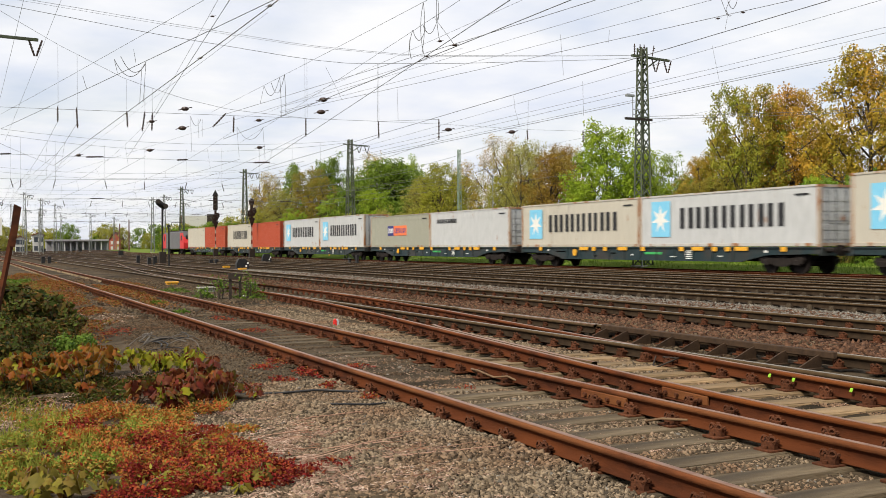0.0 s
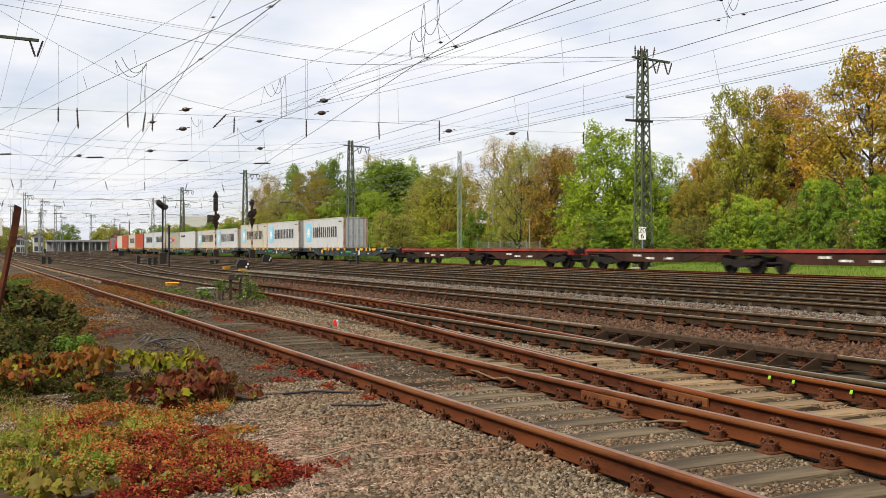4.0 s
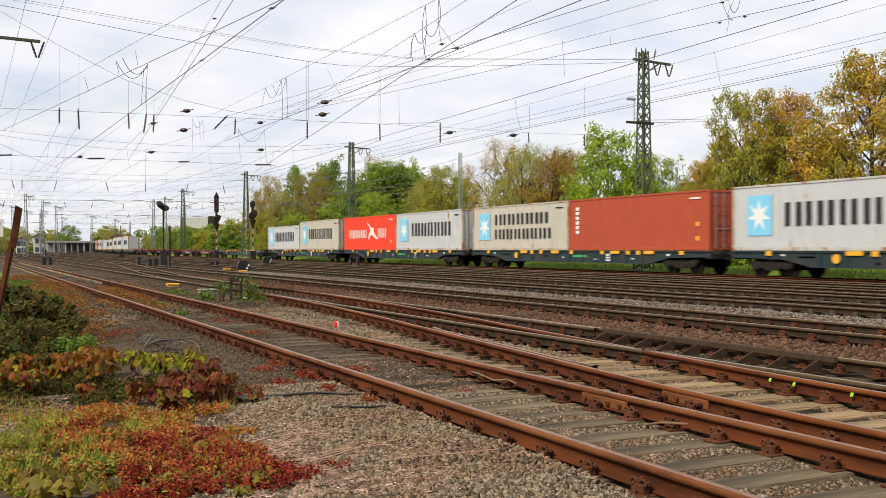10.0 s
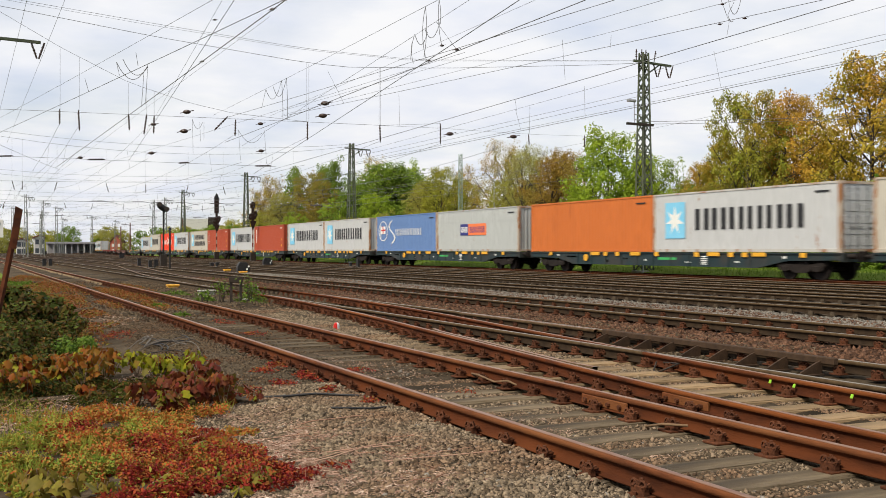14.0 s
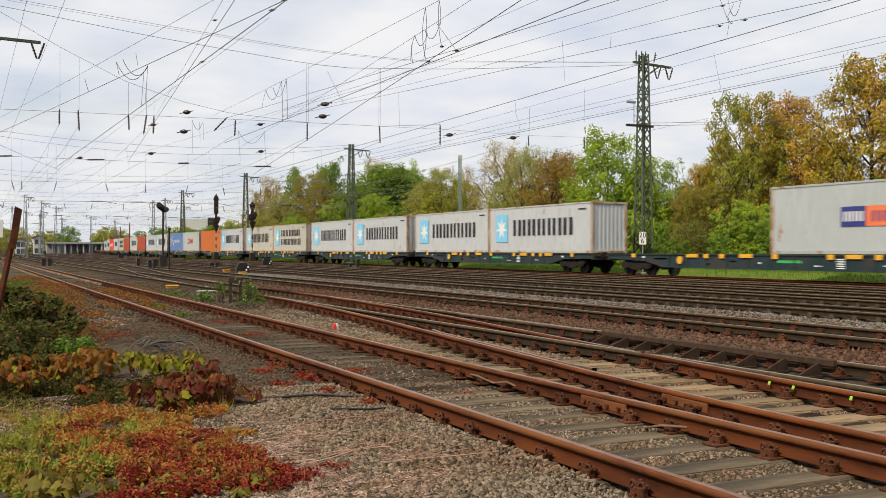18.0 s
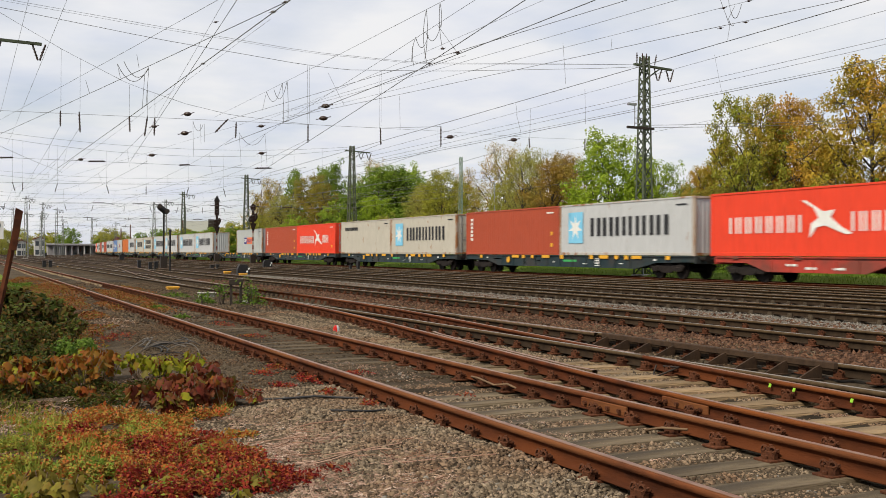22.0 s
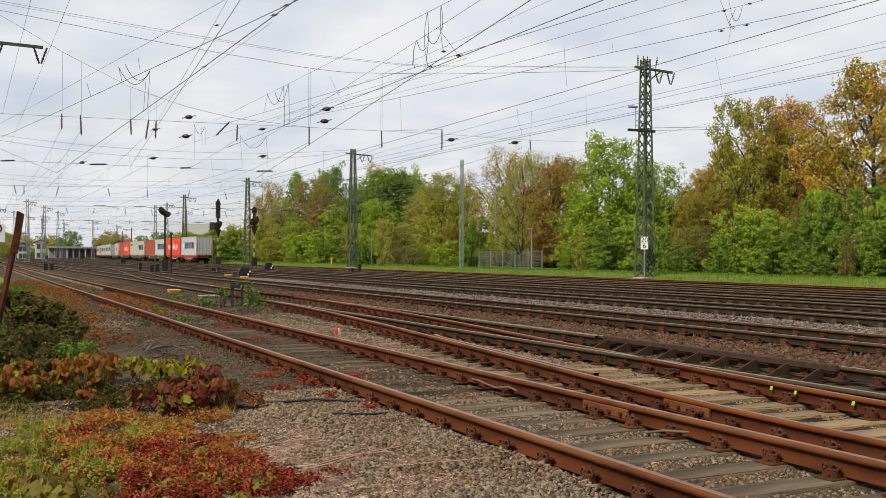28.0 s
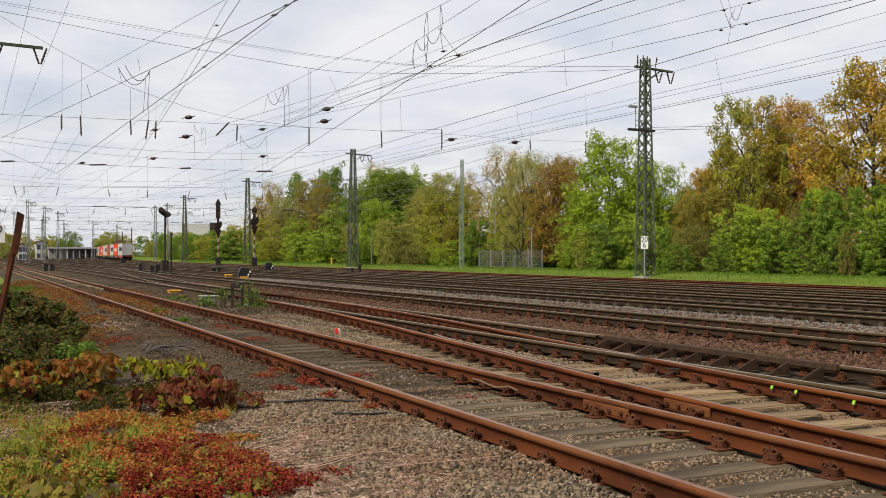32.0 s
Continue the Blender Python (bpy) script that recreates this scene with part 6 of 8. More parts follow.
M_DRYWEED = many_colours("dry_brown_weed_leaves", [(0.16, 0.036, 0.012), (0.23, 0.075, 0.022), (0.20, 0.105, 0.03), (0.13, 0.13, 0.02)])
carpet("dry_brown_weeds", [(1.3, 17.2, 0.8, 2.2, 1800, 0.22), (1.9, 19.5, 0.7, 1.8, 1600, 0.14), (0.8, 15.0, 0.6, 1.0, 700, 0.35), (2.2, 30.0, 1.0, 5.0, 9000, 0.16), (3.0, 40.0, 1.3, 8.0, 9500, 0.18), (2.6, 52.0, 1.6, 7.0, 5500, 0.16), (4.6, 34.0, 0.7, 8.0, 7500, 0.10), (1.5, 24.5, 0.7, 3.5, 4500, 0.18), (5.8, 40.0, 0.6, 5.0, 1600, 0.12), (3.5, 26.5, 0.45, 3.0, 1800, 0.10), (4.4, 26.0, 0.5, 2.5, 1200, 0.07), (2.5, 23.0, 0.4, 1.5, 1200, 0.10)],
       LEAF_V, LEAF_F, 0.03, 0.08, M_DRYWEED, "rust-brown dry weeds along the siding")
M_WEED = many_colours("weed_leaves", [(0.05, 0.10, 0.012), (0.09, 0.15, 0.018), (0.135, 0.18, 0.03)])
carpet("green_weeds", [(7.2, 27.5, 0.55, 1.4, 650, 0.35), (6.4, 29.2, 0.35, 0.8, 600, 0.30), (6.2, 33.0, 0.6, 1.6, 500, 0.18), (4.3, 22.0, 0.2, 0.4, 300, 0.08), (5.4, 7.9, 0.06, 0.12, 60, 0.05), (4.4, 25.5, 0.25, 0.4, 300, 0.10), (1.9, 44.0, 1.3, 7.0, 3500, 0.18), (1.3, 36.0, 0.6, 4.0, 1600, 0.16)],
       LEAF_V, LEAF_F, 0.035, 0.09, M_WEED, "fresh green weeds growing between the tracks", 1.4)
carpet("grass_tufts", [(1.5, 18.0, 0.6, 2.0, 700, 0.0), (1.2, 15.5, 0.5, 0.8, 260, 0.0), (1.5, 33.0, 0.9, 5.0, 2600, 0.0), (1.2, 40.0, 0.9, 5.0, 2200, 0.0), (2.4, 36.0, 0.5, 4.0, 500, 0.0), (0.9, 26.0, 0.6, 2.5, 900, 0.0), (0.85, 8.0, 0.12, 0.3, 260, 0.0), (0.35, 7.2, 0.3, 0.5, 420, 0.0), (0.45, 8.3, 0.4, 0.7, 420, 0.0), (0.6, 9.4, 0.5, 0.7, 350, 0.0), (0.8, 7.6, 0.15, 0.3, 200, 0.0), (1.85, 9.15, 0.12, 0.12, 120, 0.0), (2.15, 9.1, 0.1, 0.12, 80, 0.0), (0.35, 10.2, 0.3, 0.6, 200, 0.0)],
       BLADE_V, BLADE_F, 0.05, 0.14, M_YGRASS, "thin yellow-green grass tufts", 0.8)
carpet("straw_litter", [(2.2, 7.3, 0.35, 0.9, 4200, 0.02), (2.05, 6.45, 0.42, 0.6, 4500, 0.03), (0.9, 9.5, 0.7, 0.4, 1500, 0.03), (2.3, 6.1, 0.75, 0.85, 10500, 0.02), (2.35, 7.1, 0.5, 0.6, 3600, 0.02), (1.3, 5.7, 0.7, 0.5, 2500, 0.02), (2.7, 5.3, 0.4, 0.6, 2500, 0.015), (2.15, 7.6, 0.45, 1.2, 4200, 0.02), (1.6, 7.6, 0.6, 1.2, 3500, 0.015), (2.2, 8.6, 0.6, 0.7, 1800, 0.02), (0.8, 10.2, 0.8, 0.7, 1800, 0.03), (0.35, 9.4, 0.5, 0.9, 1500, 0.03), (2.8, 6.6, 0.5, 1.2, 1300, 0.012), (2.5, 21.0, 0.9, 3.0, 3500, 0.04), (2.0, 11.5, 0.8, 1.2, 2000, 0.02)],
       CHIP_V, CHIP_F, 0.015, 0.055, M_STRAW, "pale dry straw and wood chips strewn on the ground", 0.35, "litter")


def hanging_leaf(k, material):
    """A lobed leaf hanging from its stalk, tip down, its halves folded."""
    bm = bmesh.new()
    droop = (0.9, 0.65, 1.15)[k]
    vs = [bm.verts.new((x * math.cos(droop) - 0.10 * y * y, y * 0.95, -x * math.sin(droop) - 0.35 * abs(y) * (0.6 + 0.3 * k) + 0.06 * math.sin(9 * x + k))) for x, y in LOBES]
    mid = bm.verts.new((0.42 * math.cos(droop) + 0.05, 0, -0.42 * math.sin(droop) + 0.05))
    for q in range(10):
        bm.faces.new((vs[q], vs[(q + 1) % 10], mid))
    for f in bm.faces:
        f.smooth = True
    return mesh_of(bm, material, "leaf")


LEAVES = {m.name: [hanging_leaf(k, m) for k in range(3)] for m in (M_MAPLE_ORANGE, M_MAPLE_RED, M_MAPLE_LIME, M_MAPLE_OLIVE)}


def seedling(x, y, h, n, size, material, label):
    t = thing("maple_seedling", pose(x, y, ground_z(x, y)), label, "seedling", "maple seedlings")
    rnd = random.Random(int(x * 991 + y * 37))
    h *= rnd.uniform(0.65, 1.3)
    shoots = max(3, n // 8)
    for k in range(shoots):
        a, l = 6.28 * (k + rnd.random() * 0.6) / shoots, rnd.uniform(0.25, 1.0)
        tip = Vector((math.cos(a) * h * 0.6 * l, math.sin(a) * h * 0.6 * l, h * (1.0 - 0.35 * l * rnd.random())))
        bm = bmesh.new()
        rod(bm, (0, 0, -0.02), tip, 0.006, 0.003, n=5)
        part("stem", bm, M_TWIG, t)
        for q in range(n // shoots):
            u = 1.0 - 0.85 * (q / (n / shoots)) * rnd.random()
            b = a + q * 2.4 + rnd.uniform(-0.5, 0.5)
            s = size * rnd.uniform(0.4, 1.25) * (0.55 if q == 0 else 1.0)
            off = Vector((math.cos(b), math.sin(b), 0.1)) * size * 0.30
            share("leaf", rnd.choice(LEAVES[material.name if rnd.random() < 0.78 else rnd.choice(list(LEAVES))]), t,
                  pose(*(tip * u + off), rnd.uniform(-32, 32), rnd.uniform(-20, 40), math.degrees(b)) @ Matrix.Scale(s, 4))


def seedlings(spots_, material, label):
    rnd = random.Random(len(spots_))
    for x, y, h, n, s in spots_:
        seedling(x + rnd.uniform(-0.1, 0.1), y + rnd.uniform(-0.3, 0.3), h, n, s, material, label)


seedlings(((0.33, 11.3, 0.414, 59, 0.118), (0.58, 11.2, 0.381, 50, 0.118), (0.9, 11.6, 0.381, 59, 0.112), (1.12, 11.5, 0.381, 52, 0.112), (1.32, 11.7, 0.381, 52, 0.112), (1.52, 11.8, 0.365, 50, 0.106), (0.5, 12.4, 0.414, 59, 0.118), (1, 12.6, 0.414, 50, 0.112), (1.15, 10.7, 0.215, 35, 0.0932), (1.25, 12.4, 0.414, 44, 0.112)),
          M_MAPLE_ORANGE, "maple seedling with large drooping orange-brown leaves")
seedlings(((1.78, 11.9, 0.331, 44, 0.106), (1.97, 11.6, 0.331, 50, 0.106), (2.14, 11.5, 0.315, 50, 0.106), (2.32, 11.4, 0.315, 50, 0.106), (2.45, 11.6, 0.265, 35, 0.0991), (1.65, 12.2, 0.347, 37, 0.106)),
          M_MAPLE_LIME, "maple seedling with fresh yellow-green leaves")
seedlings(((0.4, 6.62, 0.135, 24, 0.111), (0.52, 6.55, 0.153, 27, 0.118), (0.66, 6.5, 0.144, 24, 0.118), (0.3, 6.6, 0.117, 18, 0.104), (0.76, 6.55, 0.108, 15, 0.0962), (1.68, 6.12, 0.117, 21, 0.0888), (1.78, 6.05, 0.108, 18, 0.0888), (1.6, 6.1, 0.09, 12, 0.074)),
          M_MAPLE_OLIVE, "low maple seedling with broad olive-brown leaves")
seedlings(((1.50, 9.70, 0.285, 60, 0.106), (1.64, 9.30, 0.267, 60, 0.106), (1.79, 9.15, 0.285, 70, 0.112), (1.96, 9.10, 0.305, 70, 0.112), (2.14, 9.15, 0.305, 62, 0.112), (1.81, 9.80, 0.324, 70, 0.112), (2.19, 9.80, 0.343, 70, 0.112), (2.00, 9.60, 0.343, 62, 0.112), (2.30, 9.35, 0.285, 52, 0.106), (2.16, 9.50, 0.132, 26, 0.0746), (2.28, 9.40, 0.140, 29, 0.0746), (2.40, 9.40, 0.124, 23, 0.0684)),
          M_MAPLE_RED, "maple seedling with drooping red-brown leaves")


def bush(x, y, rx, ry, h, n, size, material, label):
    t = thing("bramble_bush", pose(x, y, ground_z(x, y)), label, "bush", "bushes at the edge of the yard")
    rnd = random.Random(int(x * 71 + y * 13))
    bm = bmesh.new()
    cs, rs = [], []
    for k in range(12):
        a, q = rnd.uniform(0, 6.28), rnd.random() ** 0.5
        c = Vector((math.cos(a) * rx * q, math.sin(a) * ry * q, h * rnd.uniform(0.25, 0.8)))
        cs.append(c)
        rs.append(0.32 * h * rnd.uniform(0.7, 1.2))
        limb(bm, (c.x * 0.4, c.y * 0.4, -0.05), c, 0.012, 0.004, 0.1, rnd, 3)
    part("stem", bm, M_BARK, t)
    ob = new("foliage", leaf_mesh("foliage", cs, rs, n, size, material, int(x * 100) + 3))
    ob.parent = t


for x, y, rx, ry, h, n, s in ((0.5, 15.6, 0.55, 1.2, 0.62, 6000, 0.028), (1.0, 17.5, 0.6, 1.5, 0.40, 5000, 0.03), (0.3, 18.5, 0.6, 1.5, 0.62, 3600, 0.04), (1.2, 15.2, 0.35, 0.7, 0.38, 3000, 0.026), (0.25, 13.9, 0.4, 0.8, 0.55, 3600, 0.027), (0.8, 13.6, 0.5, 0.6, 0.38, 3600, 0.027), (0.5, 12.9, 0.5, 0.5, 0.30, 2200, 0.032), (1.5, 18.2, 0.4, 1.2, 0.35, 1600, 0.038), (0.7, 21.0, 0.6, 2.0, 0.9, 1800, 0.07), (1.3, 20.5, 0.5, 1.5, 0.55, 1100, 0.07)):
    bush(x, y, rx, ry, h, n, s, M_DARKBUSH, "low dark green bramble bush with brown leaves")
bush(1.5, 14.5, 0.15, 0.3, 0.32, 500, 0.028, M_WEED, "small fresh green bush")
for wx, wy, wh in ((7.15, 27.1, 0.85), (6.55, 28.0, 0.75), (7.45, 27.9, 0.6), (6.2, 28.6, 0.4)):
    bush(wx, wy, 0.2, 0.35, wh, 110, 0.042, M_WEED, "tall fresh green weed beside the lever frame")
bush(0.55, 13.6, 0.4, 0.6, 0.5, 1800, 0.03, M_DARKBUSH, "dark green shrub among the seedlings")
bush(1.3, 13.8, 0.16, 0.25, 0.38, 700, 0.028, M_WEED, "fresh green shrub beside the bramble")
bush(0.3, 16.8, 0.35, 0.5, 0.55, 1400, 0.03, M_WEED, "small fresh green bush at the bramble's edge")

# verge grass under the trees
p = spots(35.3, 41.5, 5, 75, 26000)
scatter("verge_grass", BLADE_V, BLADE_F, p, rng.uniform(0.06, 0.17, len(p)), M_GGRASS, "bright green grass verge beside the far track", "grass", 0.5, stretch=lambda n: np.stack([np.full(n, 3.0), np.ones(n), np.ones(n)], 1))
p = spots(35.3, 41.5, 75, 190, 14000)
scatter("verge_grass", BLADE_V, BLADE_F, p, rng.uniform(0.08, 0.2, len(p)), M_GGRASS, "bright green grass verge further along", "grass", 0.5, stretch=lambda n: np.stack([np.full(n, 4.0), np.ones(n), np.ones(n)], 1))


carpet("leaf_litter", [(4.4, 6.5, 0.65, 2.6, 2600, 0.006), (4.4, 11.0, 0.65, 3.0, 1800, 0.006), (3.2, 6.5, 0.4, 2.0, 1500, 0.006), (6.9, 8.0, 0.7, 3.0, 1500, 0.006)],
       CHIP_V, CHIP_F, 0.012, 0.05, M_STRAW, "dry leaf and wood scraps between the sleepers", 0.6, "litter")
stones(1.8, 7.5, 4.2, 12.0, 900, 0.012, 0.03, M_STONE_PALE, "scattered pale stones in the ballast")


# ---- twigs, cables, boards on the ground ----
def lying(name, pts, r, material, label, category):
    pts = [(x, y, ground_z(x, y) + r * 0.8 + dz) for x, y, dz in pts]
    tagged(new(name, tube(name, pts, r, material, 6)), label, category)


lying("black_cable", [(2.15, 9.55, 0.01), (2.4, 9.45, 0.02), (2.75, 9.2, 0.01), (3.05, 9.15, 0.02), (3.4, 8.9, 0.01)], 0.012, M_BLACK, "black cable lying on the ballast", "cable")
lying("black_cable", [(2.9, 8.3, 0.01), (3.2, 8.1, 0.015), (3.4, 8.15, 0.01)], 0.010, M_BLACK, "short black cable end on the ballast", "cable")
lying("signal_cable", [(3.55, 8.6, -0.01), (3.53, 8.0, 0.01), (3.545, 7.4, 0.015), (3.525, 6.8, 0.0), (3.545, 6.1, 0.015), (3.53, 5.2, 0.0), (3.545, 4.2, 0.01)], 0.009, M_BLACK, "black cable beside the rail of the siding", "cable")
M_GREYTWIG = mat("grey_twig", (0.15, 0.13, 0.11), (0.08, 0.068, 0.056), 0.9, 8)
curl_rnd = random.Random(4)
for k in range(13):
    cx, cy, a0, bend = 2.05 + 1.05 * curl_rnd.random(), 14.0 + 1.5 * curl_rnd.random(), curl_rnd.uniform(-0.4, 0.9), curl_rnd.uniform(-2.2, 2.2)
    pts, a = [], a0
    for q in range(8):
        pts.append((cx, cy, 0.02 + 0.05 * math.sin(q * 0.45) * (k % 3)))
        a += bend / 8
        cx, cy = cx + 0.085 * math.cos(a), cy + 0.16 * math.sin(a)
    lying("curved_twig", pts, curl_rnd.uniform(0.006, 0.012), M_GREYTWIG if k % 3 else M_BLACK, "dry curved twig lying on the ballast", "twig")
twig_rnd = random.Random(9)
for k in range(26):
    x, y = twig_rnd.uniform(1.3, 3.3), twig_rnd.uniform(5.8, 10.2)
    a, l = twig_rnd.uniform(-0.5, 0.7), twig_rnd.uniform(0.12, 0.45)
    lying("dry_stalk", [(x + l * q * math.cos(a), y + l * q * math.sin(a), 0.006 + 0.012 * twig_rnd.random()) for q in (-1, -0.4, 0.2, 0.8, 1)], twig_rnd.uniform(0.002, 0.0055), M_TWIG if k % 2 else M_STRAW, "thin dry plant stalk on the ground", "stalk")
bm = bmesh.new()
box(bm, -0.75, 0.75, -0.05, 0.05, 0, 0.03, 0.006)
ob = part("weathered_board", bm, M_SLEEPER)
ob.matrix_basis = pose(2.42, 9.3, ground_z(2.4, 9.3) + 0.005, 0, 0, -63)
tagged(ob, "grey weathered board half sunk in the gravel", "board")


# ---- guard rail, joints and paint on the turnout ----
M_GUARD = mat("brown_black_guard_steel", (0.034, 0.021, 0.013), (0.058, 0.034, 0.019), 0.75, 9, bump=0.3, spec=0.15)
t = thing("guard_rail", Matrix(), "black raised check rail on triangular steel brackets", "rail", kind="structure")
bm = bmesh.new()
box(bm, 8.975, 9.055, 8.3, 12.9, -0.055, 0.032, 0.012)
part("check_bar", bm, M_GUARD, t)
for k in range(9):
    y = 8.5 + k * 0.53
    bm = bmesh.new()
    prism(bm, [(9.0, -0.01), (9.0, -0.17), (8.64, -0.17), (8.66, -0.145), (8.9, -0.04)], "y", y - 0.012, y + 0.012)
    box(bm, 8.64, 8.99, y - 0.06, y + 0.06, -0.178, -0.165)
    part("bracket", bm, M_GUARD, t)


def check_rail(pts, label):
    tt = thing("check_rail", Matrix(), label, "rail", kind="structure")
    rail_on(tt, pts, M_RAIL_DARK, M_RAIL_TOP)


check_rail([(turnout_x(y) - 0.66 + (0.06 if y in (9.0, 14.5) else 0.0), y, 0.0) for y in (9.0, 9.5, 11.0, 12.5, 14.0, 14.5)], "dark check rail inside the branch track")
check_rail([(9.17 - 0.09, y, 0.0) for y in (13.2, 15.0, 18.0)], "dark check rail beside the straight track")


def joint(x, y, slope, material, label):
    tt = thing("rail_joint", pose(x, y, 0, 0, 0, -math.degrees(math.atan(slope))), label, "fishplate")
    for s in (-1, 1):
        bm = bmesh.new()
        box(bm, s * 0.034 - 0.014, s * 0.034 + 0.014, -0.34, 0.34, -0.125, -0.042, 0.006)
        part("fishplate", bm, material, tt)
        for q in (-0.26, -0.09, 0.09, 0.26):
            bm = bmesh.new()
            rod(bm, (s * 0.045, q, -0.085), (s * 0.075, q, -0.085), 0.02, n=6)
            part("bolt", bm, M_CLIP, tt)


joint(5.1425, 7.3, 0.0, M_RUST, "rusty bolted fishplate joint in the siding's rail")
joint(turnout_x(7.05) - 0.75, 7.05, 0.07, M_RUST, "rusty bolted fishplate joint in the branch rail")

M_LIME = mat("lime_paint", (0.26, 0.52, 0.03), (0.20, 0.42, 0.03), 0.6, 8)
for y in (7.68, 7.33, 6.58):
    bm = bmesh.new()
    box(bm, -0.006, 0.006, -0.017, 0.017, -0.022, 0.018, 0.004)
    ob = part("paint_mark", bm, M_LIME)
    ob.matrix_basis = pose(turnout_x(y) + 0.748 - 0.05, y - 0.08, -0.055, 0, 20, -6)
    tagged(ob, "lime green paint mark on the rail's side", "mark", "lime marks on the rail")


def bond_cable(pts, material, label):
    tagged(new("bond_cable", tube("bond_cable", pts, 0.011, material, 6)), label, "cable")


M_ROPE = mat("tan_cable", (0.17, 0.105, 0.055), (0.10, 0.062, 0.034), 0.8, 20)
bond_cable([(5.03, 9.55, -0.12), (4.93, 9.5, -0.06), (4.9, 9.3, -0.05), (4.93, 9.0, -0.09), (4.98, 8.8, -0.06), (5.05, 8.75, -0.10)], M_ROPE, "bent tan bond cable at the rail's foot")
bond_cable([(5.0, 6.5, -0.19), (4.88, 6.4, -0.13), (4.92, 6.25, -0.09), (5.05, 6.1, -0.09)], M_ROPE, "short tan cable sticking up beside the rail")
bond_cable([(turnout_x(9.6) + 0.70, 9.7, -0.08), (turnout_x(9.6) + 0.58, 9.6, -0.17), (turnout_x(9.4) + 0.5, 9.4, -0.17), (turnout_x(9.3) + 0.55, 9.25, -0.10), (turnout_x(9.2) + 0.68, 9.2, -0.05), (turnout_x(9.5) + 0.62, 9.45, -0.06)], M_DARKSTEEL, "coiled dark bond cable on the branch rail")

# distant woods closing the view
for k in range(44):
    plant("S", -40 + k * 5.2 + 3 * math.sin(k * 2.1), 500 + 30 * math.sin(k * 1.3), 9.5 + 3 * math.sin(k * 2.7), 0.9)


# ---- the freight train ----
HEAD = 158.9               # where the front container's front edge stands at the start
PITCH, PITCH_JOINT = 26.03, 26.4      # length of a wagon over its buffers
C_LEN, C_WID, C_STD, C_HIGH = 12.19, 2.438, 2.62, 2.95
DECK = 1.16


def paint(name, c, rust=0.62, rough=0.55):
    dark = tuple(v * 0.86 for v in c)
    return mat(name, c, dark, rough, 3.0, third=tuple(v * 0.92 for v in c), tscale=0.7, spots=(0.26, 0.12, 0.05), spot_scale=1.7, spot_at=rust - 0.02, bump=0.06, bscale=12, stretch=(1, 1, 0.4), vary=True)


C_PAINT = {
    "white": paint("white_container_paint", (0.455, 0.465, 0.465), 0.64),
    "beige": paint("beige_container_paint", (0.455, 0.425, 0.355), 0.63),
    "grey": paint("grey_container_paint", (0.40, 0.42, 0.41), 0.66),
    "olive": paint("olive_grey_container_paint", (0.30, 0.30, 0.24), 0.65),
    "brick": paint("brick_red_container_paint", (0.36, 0.066, 0.030), 0.75),
    "red": paint("bright_red_container_paint", (0.70, 0.055, 0.022), 0.78),
    "orange": paint("orange_container_paint", (0.50, 0.135, 0.03), 0.70),
    "blue": paint("blue_container_paint", (0.115, 0.20, 0.40), 0.66),
}
C_EDGE = {k: paint(k + "_worn_edge_paint", tuple(v * 0.92 for v in c), 0.56) for k, c in (("white", (0.47, 0.455, 0.42)), ("beige", (0.44, 0.40, 0.33)), ("grey", (0.38, 0.39, 0.37)), ("olive", (0.29, 0.28, 0.22)))}
M_CFRAME = paint("rust_stained_frame", (0.40, 0.33, 0.26), 0.5)
M_LOGO_DARK = mat("dark_lettering", (0.016, 0.017, 0.019), (0.028, 0.028, 0.031), 0.6, 3)
M_LOGO_BLUE = mat("light_blue_decal", (0.16, 0.46, 0.66), (0.20, 0.50, 0.68), 0.55, 3)
M_LOGO_WHITE = mat("white_decal", (0.72, 0.72, 0.68), (0.62, 0.62, 0.58), 0.6, 3)
M_LOGO_NAVY = mat("navy_decal", (0.03, 0.035, 0.16), (0.04, 0.045, 0.18), 0.6, 3)
M_LOGO_ORANGE = mat("orange_decal", (0.72, 0.16, 0.05), (0.66, 0.18, 0.07), 0.6, 3)
M_TEAL = mat("dark_teal_paint", (0.013, 0.027, 0.031), (0.021, 0.036, 0.039), 0.5, 3, third=(0.036, 0.036, 0.033), tscale=0.8, bump=0.06)
M_WAGRED = mat("red_wagon_paint", (0.42, 0.048, 0.03), (0.33, 0.042, 0.028), 0.6, 3, third=(0.19, 0.05, 0.035), tscale=0.7)
M_FADED = mat("faded_red_flange_paint", (0.34, 0.045, 0.032), (0.24, 0.04, 0.03), 0.65, 3, third=(0.05, 0.024, 0.018), tscale=0.45, spec=0.12)
M_GRIME = mat("grimy_brown_frame", (0.040, 0.020, 0.014), (0.065, 0.030, 0.020), 0.8, 3, third=(0.030, 0.018, 0.014), tscale=0.7, spec=0.08)
M_WHEEL = mat("wheel_steel", (0.014, 0.012, 0.011), (0.026, 0.020, 0.017), 0.75, 8, spec=0.12)

meshes = {}


